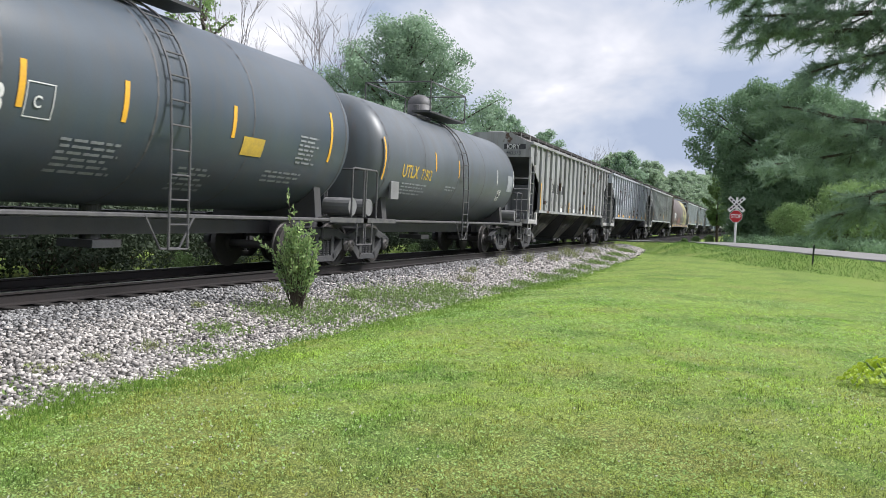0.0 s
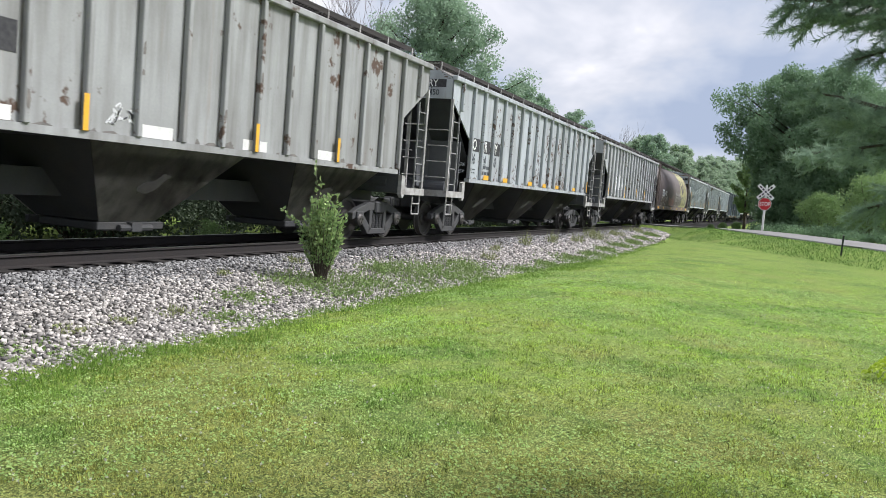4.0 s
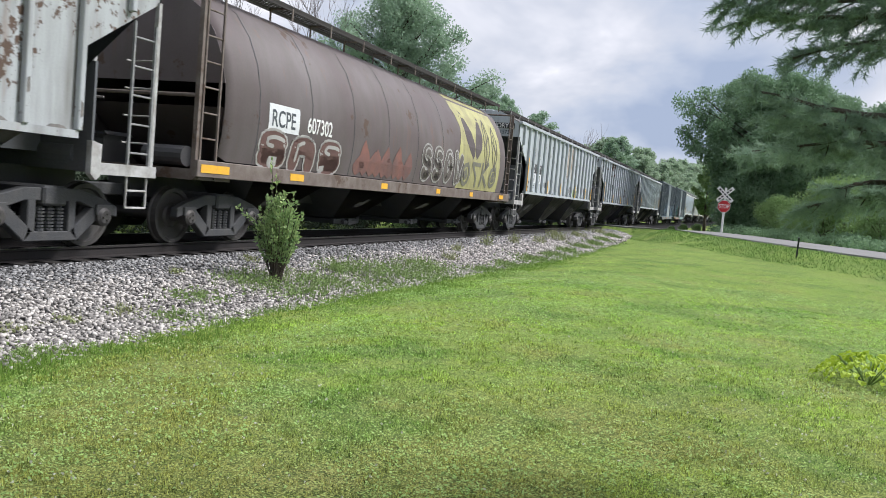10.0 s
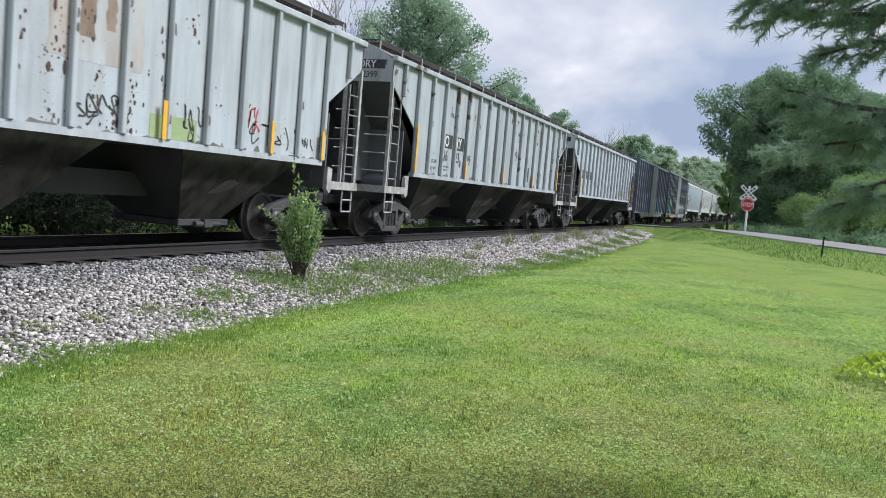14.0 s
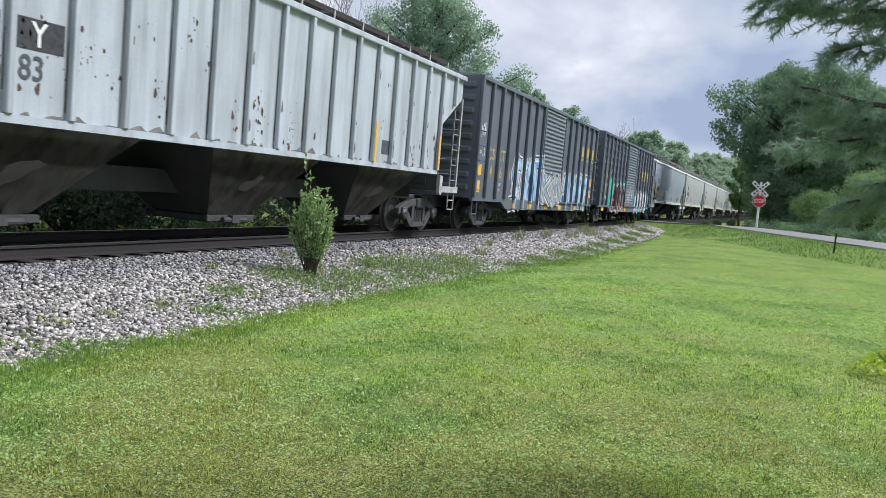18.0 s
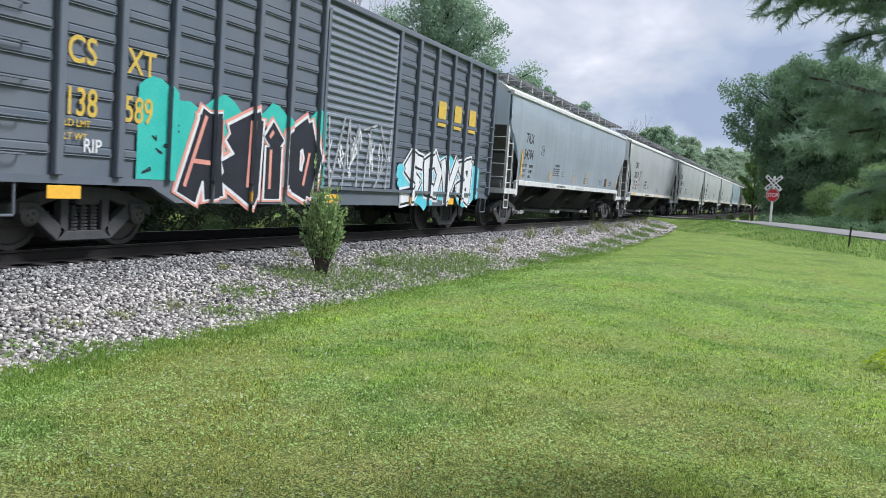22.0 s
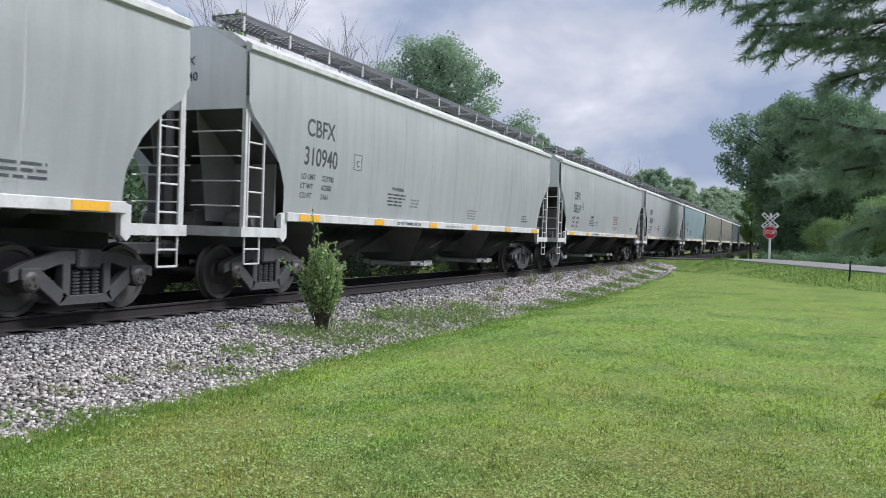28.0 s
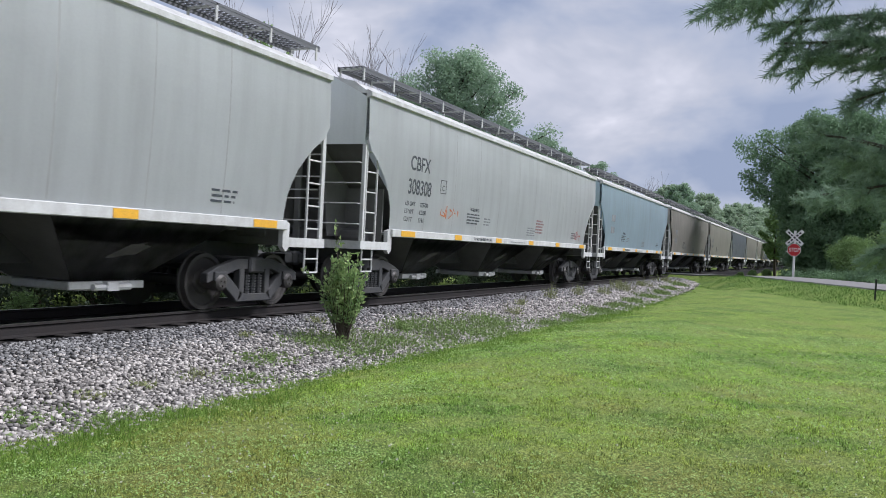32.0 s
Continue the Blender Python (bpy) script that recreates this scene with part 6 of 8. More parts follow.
def gz_many(xs, ys):
    i, j = (np.asarray(xs) + 12) / 0.5, (np.asarray(ys) + 2) / 0.5
    i0, j0 = np.clip(i.astype(int), 0, len(GZ_X) - 2), np.clip(j.astype(int), 0, len(GZ_Y) - 2)
    u, w = i - i0, j - j0
    return GZ[j0, i0] * (1 - u) * (1 - w) + GZ[j0, i0 + 1] * u * (1 - w) + GZ[j0 + 1, i0] * (1 - u) * w + GZ[j0 + 1, i0 + 1] * u * w


def wander(xs, ys, cell, seed):
    """Smooth random height from 0 to 1 over the ground, with humps about one cell wide."""
    tab = np.random.RandomState(seed).uniform(0, 1, (257, 257))
    u, w = np.asarray(xs) / cell + 900.3, np.asarray(ys) / cell + 40.7
    i, j = np.floor(u).astype(int), np.floor(w).astype(int)
    fu, fw = u - i, w - j
    fu, fw = fu * fu * (3 - 2 * fu), fw * fw * (3 - 2 * fw)
    i, j = i % 256, j % 256
    return tab[i, j] * (1 - fu) * (1 - fw) + tab[i + 1, j] * fu * (1 - fw) + tab[i, j + 1] * (1 - fu) * fw + tab[i + 1, j + 1] * fu * fw


def build_lawn():
    rng = np.random.RandomState(9)
    vs, fs, base = [], [], 0
    for y0, y1, dens, h, w in ((2.5, 5.5, 11000, 0.026, 0.0065), (5.5, 9, 6500, 0.028, 0.009), (9, 15, 2200, 0.028, 0.013), (15, 24, 400, 0.022, 0.018)):
        right = 0.16 * y1 + 0.7
        n = int((y1 - y0) * (right + 5.0) * dens)
        ys = rng.uniform(y0, y1, n)
        e = np.interp(ys, [p[0] for p in EDGE], [p[1] for p in EDGE])
        xs = e + rng.uniform(0, 1, n) * (right - e)
        tuft = 0.55 * wander(xs, ys, 0.07, 1) + 0.45 * wander(xs, ys, 0.30, 2)
        keep = rng.uniform(0, 1, n) < 0.08 + 3.0 * np.maximum(0, tuft - 0.3)
        xs, ys, tuft = xs[keep], ys[keep], tuft[keep]
        v, f = blades(rng, xs, ys, gz_many(xs, ys), h * (0.3 + 1.6 * tuft), w, 1.15)
        vs.append(v)
        fs.append(f + base)
        base += len(v)
    n = 60000  # thinner turf round about, so that the lawn runs on behind and beside the eye
    xs, ys = rng.uniform(-4.9, 9.0, n), rng.uniform(-7.0, 22.0, n)
    keep = (ys < 2.6) | (xs > 0.16 * ys + 0.4)
    xs, ys = xs[keep], ys[keep]
    v, f = blades(rng, xs, ys, np.array([ground_z(a, b) for a, b in zip(xs, ys)]), 0.04, 0.016, 0.9)
    vs.append(v)
    fs.append(f + base)
    tagged(new("lawn_grass", fast_mesh("lawn_grass", np.concatenate(vs), np.concatenate(fs), BLADE)), "short mown lawn grass, green with straw-yellow patches", "grass", kind="stuff")
    # longer, darker grass left standing along the ballast and on the bank below the road
    n = 30000
    ys = 2 + 40 * rng.uniform(0, 1, n) ** 1.5
    xs0 = np.zeros(n)
    e = np.interp(ys, [p[0] for p in EDGE], [p[1] for p in EDGE])
    xs = e + rng.normal(0.0, 0.26, n) - 0.5 * np.maximum(0, wander(xs0, ys, 0.9, 6) - 0.55) + 0.18 * np.sin(ys * 2.1) * rng.uniform(0, 1, n)
    v, f = blades(rng, xs, ys, np.maximum(gz_many(xs, ys), -0.25 + 0 * xs) + 0.01, 0.075 * (0.3 + wander(xs, ys, 0.35, 4)), 0.011, 1.1)
    tagged(new("edge_grass", fast_mesh("edge_grass", v, f, mat("edge_grass_green", (0.14, 0.25, 0.045), 0.8, 0, (0.25, 0.38, 0.085), scale=1.2, island=0.7, trans=0.35, bump=0, spec=0.05))), "longer dark green grass along the ballast", "grass", kind="stuff")
    n = 90000
    xs, ys = rng.uniform(-7, 9, n), rng.uniform(24, 56, n)
    near = [road_near(a, b) for a, b in zip(xs, ys)]
    ok = [i for i in range(n) if 2.75 < near[i][0] < 5.6 and near[i][1] > 0 and xs[i] > lerp_table(EDGE, ys[i])]
    xs, ys = xs[ok], ys[ok]
    zs = np.array([ground_z(a, b) for a, b in zip(xs, ys)])
    v, f = blades(rng, xs, ys, zs, 0.11 * (0.3 + 1.2 * wander(xs, ys, 1.3, 8)), 0.026, 1.2)
    tagged(new("bank_grass", fast_mesh("bank_grass", v, f, mat("bank_grass_green", (0.115, 0.225, 0.05), 0.7, 0, (0.185, 0.31, 0.075), scale=0.8, island=0.6, trans=0.3, bump=0, spec=0.2))), "rough uncut grass on the road bank", "grass", kind="stuff")
    # clover flowers and broad leaves through the lawn
    n = 2200
    ys = 2.4 + 15 * rng.uniform(0, 1, n) ** 1.3
    xs = -4.6 + rng.uniform(0, 1, n) * (4.8 + 0.16 * ys)
    keep = np.sin(xs * 1.7 + 1) + np.sin(ys * 1.1 + xs) + rng.normal(0, 0.7, n) > 0.1
    xs, ys = xs[keep], ys[keep]
    zs = gz_many(xs, ys) + 0.04
    v, f = leaf_cloud(rng, np.stack([xs, ys, zs], 1), np.full(len(xs), 0.006), 3, 0.014, 0)
    tagged(new("clover_flowers", fast_mesh("clover_flowers", v, f, PETAL)), "small white clover flowers in the lawn", "flowers", kind="stuff")
    n = 150000
    ys = 2.5 + 15 * rng.uniform(0, 1, n) ** 1.4
    xs = -4.9 + rng.uniform(0, 1, n) * (5.4 + 0.16 * ys)
    keep = rng.uniform(0, 1, n) < 0.08 + 2.2 * np.maximum(0, wander(xs, ys, 0.9, 12) * 0.6 + wander(xs, ys, 0.22, 13) * 0.4 - 0.42)
    xs, ys = xs[keep], ys[keep]
    n = len(xs)
    p = np.stack([xs, ys, gz_many(xs, ys) + rng.uniform(0.015, 0.05, n)], 1)
    a = rng.uniform(0, 2 * math.pi, n)
    u = np.stack([np.cos(a), np.sin(a), rng.normal(0, 0.35, n)], 1)
    w = np.stack([-np.sin(a), np.cos(a), rng.normal(0, 0.35, n)], 1)
    s = rng.uniform(0.003, 0.0075, n)[:, None] * (1 + 0.05 * ys)[:, None]
    v = np.stack([p - u * s, p - 0.5 * u * s + 0.7 * w * s, p + 0.6 * u * s + 0.65 * w * s, p + u * s, p + 0.6 * u * s - 0.65 * w * s, p - 0.5 * u * s - 0.7 * w * s], 1).reshape(-1, 3)
    f = np.arange(n * 6).reshape(-1, 6)
    f = np.concatenate([f[:, [0, 1, 2, 3]], f[:, [0, 3, 4, 5]]])
    tagged(new("clover_leaves", fast_mesh("clover_leaves", v, f, LIME_LEAF)), "bright clover and plantain leaves in the lawn", "weeds", kind="stuff")


def build_weeds():
    """Low weeds and dry stalks scattered over the stones: (x, y, radius, height, dry or not)."""
    spots = [(-6.09, 13.64, .75, .34, 0), (-5.98, 15.6, .7, .30, 0), (-6.27, 8.43, .4, .12, 0), (-7.19, 23.6, .2, .5, 1), (-5.4, 22.3, .7, .22, 0), (-6.1, 6.25, .15, .12, 1),
             (-5.78, 7.4, .3, .10, 0), (-6.58, 12.8, .4, .28, 0), (-5.83, 10.3, .7, .14, 0), (-6.08, 5.63, .2, .10, 1), (-6.98, 32.5, .5, .4, 1), (-7.16, 26.4, .2, .5, 1), (-6.09, 7.03, .15, .18, 1),
             (-6.5, 10.1, .5, .26, 0), (-6.2, 11.2, .5, .24, 0), (-5.7, 12.2, .7, .16, 0), (-5.5, 14.4, .6, .18, 0), (-5.3, 17.5, .5, .2, 0), (-5.3, 19.5, .5, .2, 0), (-6.4, 18.2, .2, .3, 1),
             (-7.0, 20.2, .15, .3, 1), (-6.9, 29.0, .3, .45, 1), (-5.5, 25.0,.45, .24, 0), (-5.6, 28.0,.45, .26, 0), (-5.8, 31.5,.45, .26, 0), (-5.9, 35.0,.45, .28, 0), (-6.2, 39.0,.45, .28, 0), (-6.5, 44.0,.45, .3, 0),
             (-7.3, 9.3, .10, .16, 1), (-7.6, 11.6, .12, .2, 1), (-6.0, 4.6, .4, .08, 0), (-5.5, 5.2, .3, .08, 0), (-7.5, 34.5, .5, .45, 1), (-7.2, 38.0, .5, .45, 1), (-7.4, 45.0, .8, .4, 1)]
    rng = np.random.RandomState(77)
    for dry, name, label, material in ((0, "green_weeds", "low green weeds growing among the stones", WEED), (1, "dry_weeds", "dry brownish weed stalks in the stones", DRY)):
        vs, fs, base = [], [], 0
        for x, y, r, h, k in spots:
            if k != dry:
                continue
            n = int(70 + 430 * r) if not k else int(24 + 120 * r)
            xs, ys = x + rng.normal(0, r * 0.45, n), y + rng.normal(0, r * 0.7, n)
            zs = np.array([bed_z(a - TRACK_X, b) + 0.02 for a, b in zip(xs, ys)])
            v, f = blades(rng, xs, ys, zs, h, 0.006 + 0.0005 * y, 0.5)
            vs.append(v)
            fs.append(f + base)
            base += len(v)
            m = n // 3
            lv, lf = leaf_cloud(rng, np.stack([xs[:m], ys[:m], zs[:m] + h * 0.4], 1), np.full(m, h * 0.35), 4, 0.035 + 0.001 * y)
            lf = np.concatenate([lf[:, [0, 1, 2]], lf[:, [0, 2, 3]]])
            vs.append(lv)
            fs.append(lf + base)
            base += len(lv)
        tagged(new(name, fast_mesh(name, np.concatenate(vs), np.concatenate(fs), material)), label, "weeds", kind="stuff")


def pine():
    """Pine whose trunk stands beside the eye; long needled boughs hang into the picture."""
    rr, rng = random.Random(21), np.random.RandomState(21)
    bx, by = 2.3, 4.9
    root = tagged(new("pine_tree"), "tall pine with drooping dark green needled boughs", "tree")
    root.matrix_basis = pose(bx, by, ground_z(bx, by) - 0.05)
    tb = bmesh.new()
    limb(tb, (0, 0, -0.2), (0.1, 0.1, 9.5), 0.17, 0.03, rr, 0.01, 10)
    part("trunk", tb, BARK, root, "scaly pine trunk")
    boughs = [  # points in the world from the trunk outward
        [(2.3, 4.9, 2.75), (1.3, 4.4, 2.6), (0.41, 4.0, 2.39), (0.18, 3.8, 2.34), (-0.02, 3.65, 2.31), (-0.16, 3.55, 2.29)],
        [(2.3, 4.9, 2.65), (1.3, 4.4, 2.5), (0.42, 4.0, 2.32), (0.22, 3.9, 2.29), (0.06, 3.75, 2.27), (-0.07, 3.65, 2.24)],
        [(2.3, 4.9, 3.0), (1.3, 4.4, 2.75), (0.4, 4.0, 2.50), (0.02, 3.8, 2.45), (-0.2, 3.65, 2.40)],
        [(2.3, 4.9, 2.45), (1.3, 4.4, 2.3), (0.43, 4.0, 2.21), (0.25, 3.9, 2.16), (0.12, 3.82, 2.10)],
        [(2.3, 4.9, 2.0), (1.3, 4.5, 1.95), (0.47, 4.1, 1.91), (0.25, 3.9, 1.91), (0.12, 3.78, 1.93), (-0.02, 3.68, 1.94)],
        [(2.3, 4.9, 1.95), (1.3, 4.6, 1.9), (0.49, 4.2, 1.86), (0.25, 4.0, 1.85), (0.10, 3.92, 1.87)],
        [(2.3, 4.9, 1.85), (1.3, 4.5, 1.8), (0.48, 4.1, 1.79), (0.32, 4.0, 1.77), (0.18, 3.92, 1.74)],
        [(2.3, 4.9, 1.8), (1.3, 4.7, 1.72), (0.56, 4.6, 1.64), (0.48, 4.5, 1.62), (0.42, 4.4, 1.59)],
        [(2.3, 4.9, 3.1), (1.3, 4.2, 3.05), (0.3, 3.5, 2.66), (-0.12, 3.36, 2.48), (-0.38, 3.27, 2.42)],
        [(2.3, 4.9, 3.2), (1.2, 4.4, 3.1), (0.4, 3.8, 2.75), (-0.05, 3.5, 2.52), (-0.3, 3.4, 2.44)],
        [(2.3, 4.9, 3.8), (1.2, 4.4, 3.7), (0.2, 3.8, 3.2), (-0.4, 3.4, 2.9)],
        [(2.3, 4.9, 1.9), (1.4, 4.8, 1.9), (0.68, 4.7, 1.82), (0.3, 4.5, 1.78), (0.0, 4.34, 1.74)],
        [(2.3, 4.9, 1.65), (1.4, 4.8, 1.66), (0.75, 4.7, 1.6), (0.45, 4.5, 1.55), (0.28, 4.41, 1.49)],
        [(2.3, 4.9, 2.6), (2.5, 4.0, 2.6), (2.6, 3.2, 2.4)], [(2.3, 4.9, 3.3), (3.4, 5.0, 3.3), (4.3, 5.2, 3.0)], [(2.3, 4.9, 3.0), (2.1, 6.0, 3.1), (2.0, 7.0, 2.9)],
        [(2.3, 4.9, 5.0), (1.3, 4.6, 5.0), (0.5, 4.3, 4.7)], [(2.3, 4.9, 5.4), (3.3, 4.4, 5.4), (4.0, 4.0, 5.0)], [(2.3, 4.9, 6.5), (2.6, 5.9, 6.5), (2.7, 6.6, 6.2)], [(2.3, 4.9, 7.5), (1.6, 5.2, 7.6), (1.0, 5.4, 7.4)],
    ]
    inv = root.matrix_basis.inverted()
    for bi, pts in enumerate(boughs):
        pts = [inv @ Vector(p) for p in pts]
        wood = bmesh.new()
        twigs = []
        total = len(pts) - 1
        for i, (a, b) in enumerate(zip(pts, pts[1:])):
            add_tube(wood, a, b, 0.018 * (1 - i / (total + 1)), 0.018 * (1 - (i + 1) / (total + 1)) + 0.002, n=6)
            d = (b - a).normalized()
            flat = d.cross(Vector((0, 0, 1))).normalized()
            n = max(2, int((b - a).length / 0.046))
            if i:
                twigs.append((a, b))
            for k in range(n):
                f = (i + (k + 0.5) / n) / total
                if f < 0.25:
                    continue
                p = a.lerp(b, (k + rr.random()) / n)
                side = flat * (1 if k % 2 else -1)
                sd = (d * rr.uniform(0.5, 1.0) + side * rr.uniform(0.3, 0.9) + Vector((0, 0, rr.uniform(-0.5, 0.12)))).normalized()
                ln = rr.uniform(0.12, 0.25) * (1.2 - 0.9 * f)
                e = p + sd * ln + Vector((0, 0, -0.12 * ln))
                add_tube(wood, p, e, 0.004, 0.0015, n=4)
                twigs.append((p.lerp(e, 0.45), e))
                for q in range(5):
                    g = p.lerp(e, 0.2 + 0.16 * q)
                    tw = (sd * 0.9 + sd.cross(Vector((0, 0, 1))) * rr.uniform(-1, 1) + Vector((0, 0, rr.uniform(-0.6, 0.3)))).normalized()
                    h = g + tw * rr.uniform(0.07, 0.17)
                    twigs.append((g, h))
        twigs.append((pts[-2].lerp(pts[-1], 0.4), pts[-1]))
        bough = part("bough", wood, BARK, root, "drooping pine bough")
        nv = []
        for a, b in twigs:
            d = (b - a)
            n = int(d.length / 0.0017)
            fr = rng.uniform(0.1, 1.05, n)[:, None]
            p = np.array(a) + fr * np.array(d)
            u = rng.normal(size=(n, 3))
            u /= np.linalg.norm(u, axis=1)[:, None]
            t = u * 0.8 + np.array(d.normalized()) * 0.85 + np.array((0, 0, 0.05))
            t = t / np.linalg.norm(t, axis=1)[:, None] * rng.uniform(0.026, 0.054, n)[:, None]
            s = np.cross(t, rng.normal(size=(n, 3)))
            s = s / (np.linalg.norm(s, axis=1)[:, None] + 1e-9) * 0.0018
            nv.append(np.stack([p - s, p + s, p + t], 1).reshape(-1, 3))
        v = np.concatenate(nv)
        place("needles", fast_mesh("needles", v, np.arange(len(v)).reshape(-1, 3), NEEDLE), bough, "tufts of dark green needles")
    return root


def lime_plant(x, y):
    """Low yellow-green perennial with broad toothed leaves."""
    rr = random.Random(8)
    root = tagged(new("garden_plant"), "low lime-green leafy plant growing in the lawn", "plant")
    root.matrix_basis = pose(x, y, ground_z(x, y))
    for i in range(210):
        a, q = rr.uniform(0, 6.28), 0.44 * math.sqrt(rr.random())
        bm = bmesh.new()
        w, l = rr.uniform(0.02, 0.034), rr.uniform(0.05, 0.085)
        vs = [bm.verts.new(p) for p in ((0, 0, 0), (l * 0.25, w * 0.8, 0.012), (l * 0.5, w * 0.75, 0.016), (l * 0.7, w, 0.01), (l, 0, -0.015), (l * 0.7, -w, 0.01), (l * 0.5, -w * 0.75, 0.016), (l * 0.25, -w * 0.8, 0.012))]
        c = bm.verts.new((l * 0.5, 0, 0))
        for k in range(8):
            bm.faces.new((vs[k], vs[(k + 1) % 8], c))
        h = 0.22 * (1 - (q / 0.46) ** 2) + rr.uniform(0.02, 0.08)
        part("leaf", bm, LIME, root, "", pose(math.cos(a) * q, math.sin(a) * q, h, rr.uniform(-25, 25), rr.uniform(-5, 45), math.degrees(a)))
    st = tubes([((0, 0, -0.03), (rr.uniform(-0.3, 0.3), rr.uniform(-0.3, 0.3), 0.22)) for _ in range(16)], 0.005, 5)
    part("woody_stem", st, WEED, root)


def far_woods():
    """The woods that close the horizon all round, as clumps of foliage."""
    rr, rng = random.Random(31), np.random.RandomState(31)
    cs, rs = [], []
    for i in range(520):
        a = rr.uniform(0, 2 * math.pi)
        d = rr.uniform(170, 330)
        x, y = math.sin(a) * d, math.cos(a) * d
        if abs(x - TRACK_X) < 14:
            continue
        for k in range(4):
            z = rr.uniform(1, 13 - 2.2 * k if k else 6)
            cs.append((x + rr.uniform(-5, 5), y + rr.uniform(-5, 5), z))
            rs.append(rr.uniform(2.2, 4.5))
    v, f = leaf_cloud(rng, cs, rs, 46, 1.3)
    tagged(new("far_woods", fast_mesh("far_woods", v, f, LEAF_HAZE)), "distant belt of mixed green woods", "woods", kind="stuff")


def build_plants():
    tree("tree", -21.6, 48, 13.9, 5.0, "round-crowned green tree standing beyond the track", LEAF, 3, 84, 780, 0.16, 0.3, prof=[(0.28, 0.6), (0.45, 0.95), (0.6, 1.0), (0.75, 0.88), (0.88, 0.6), (1.0, 0.22)])
    for x, y, h, w, seed in ((-23.0, 70, 11.4, 3.4, 4), (-25.5, 84, 12.4, 3.8, 5), (-21.8, 86, 11.2, 3.2, 6)):
        tree("tree", x, y, h, w, "green tree behind the railway line", LEAF, seed, 46, 380, 0.19, 0.2, group="trees beyond the track")
    tree("tree", -16.1, 105, 10.7, 3.3, "leafy green tree near the far crossing", LEAF, 7, 50, 400, 0.21, 0.12, group="trees beyond the track")
    far = tree("tree", -14.6, 118, 9.6, 3.2, "green tree by the distant line, haze in its leaf colour", LEAF_HAZE, 8, 44, 360, 0.26, 0.08, group="distant trees along the line")
    for x, y, s in ((-18.6, 112, 0.95), (-21.5, 122, 1.1), (-26.5, 112, 1.2), (-30.5, 100, 1.15), (-35, 92, 1.1), (-24, 135, 1.25), (-16.4, 134, 1.0), (-18.5, 150, 1.1), (-14.9, 152, 0.9), (-14.8, 170, 0.95), (-16.5, 186, 1.05), (-14.6, 204, 0.98), (-17.0, 222, 1.1), (-15.0, 244, 1.05),
                    (-16.0, 270, 1.1), (-15.0, 300, 1.15), (-16.0, 335, 1.3), (-14.5, 375, 1.4), (-9.0, 600, 2.2), (-1.0, 590, 2.0), (-18, 600, 2.2), (-15, 430, 1.5), (4, 430, 1.5), (5, 160, 1.3), (0.5, 142, 1.2), (3, 190, 1.4), (1.5, 240, 1.5)):
        copy_thing(far, pose(x, y, -0.3, 0, 0, x * 37 + y) @ Matrix.Scale(s * (1.22 if x > -19 else 1.0) * min(1.7, max(1.0, 1 + (y - 150) / 300)), 4))
    bare_tree("bare_tree", -20.4, 110, 13.4, "leafless grey tree among the distant trees", 14, 0.34, 3)
    bare_tree("bare_tree", -29.2, 42, 18.5, "tall leafless tree behind the railway line", 15, 0.36, 4)
    bare_tree("bare_tree", -25.4, 45.5, 17.5, "tall leafless tree behind the railway line", 16, 0.36, 4)
    tree("tree", -31.0, 40, 14.5, 2.6, "slender sapling with sparse pale leaves beyond the track", LEAF_BRIGHT, 9, 26, 60, 0.22, 0.45)
    # by the road beyond the crossing
    tree("tree", 1.1, 63.5, 11.3, 5.2, "broad dark green tree standing beside the crossing", LEAF_DARK, 10, 150, 960, 0.165, 0.06, z=0.3, turn=0,
         prof=[(0.05, 0.50), (0.25, 0.58), (0.42, 0.66), (0.55, 0.86), (0.68, 0.98), (0.82, 0.92), (0.93, 0.66), (1.0, 0.3)])
    tree("tree", -3.0, 68.5, 5.6, 1.25, "light green young tree at the crossing", LEAF_BRIGHT, 17, 30, 420, 0.14, 0.3, z=0.2)
    tree("tree", 5.6, 66, 10.2, 4.4, "broad dark green tree beside the road", LEAF_DARK, 11, 90, 700, 0.19, 0.06, z=0.3)
    tree("tree", 10.5, 70, 11.0, 5.0, "broad dark green tree beside the road", LEAF_DARK, 12, 80, 700, 0.2, 0.06, z=0.2)
    b = shrub("bush", 4.6, 53.0, 0.35, 4.2, 2.3, "green roadside bush beyond the asphalt", LEAF_BRIGHT, 40, 70, 260, 0.11, category="bush", group="roadside bushes")
    for x, y, s in ((7.4, 49, 1.05), (2.0, 58.5, 0.8), (10.5, 46, 1.0), (-5.2, 64.5, 0.16), (-4.3, 64.0, 0.2), (6.0, 57, 1.2), (13.5, 41, 1.0), (-3.3, 63.4, 0.22), (17, 37, 1.1), (9, 55, 1.25), (21, 31, 1.1), (26, 24, 1.2)):
        copy_thing(b, pose(x, y, max(ground_z(x, y), 0) - 0.1, 0, 0, x * 61) @ Matrix.Scale(s, 4))
    # low brush that closes the foot of the trees along the road
    rng = np.random.RandomState(62)
    n = 2600
    xs, ys = rng.uniform(-2, 22, n), rng.uniform(30, 72, n)
    ok = [i for i in range(n) if 3.4 < road_near(xs[i], ys[i])[0] < 8.5 and road_near(xs[i], ys[i])[1] < 0]
    cs = np.array([(xs[i], ys[i], ground_z(xs[i], ys[i]) + rng.uniform(0.1, 0.25 + 0.17 * (road_near(xs[i], ys[i])[0] - 3.4))) for i in ok])
    v, f = leaf_cloud(rng, cs, rng.uniform(0.25, 0.6, len(cs)), 90, 0.12)
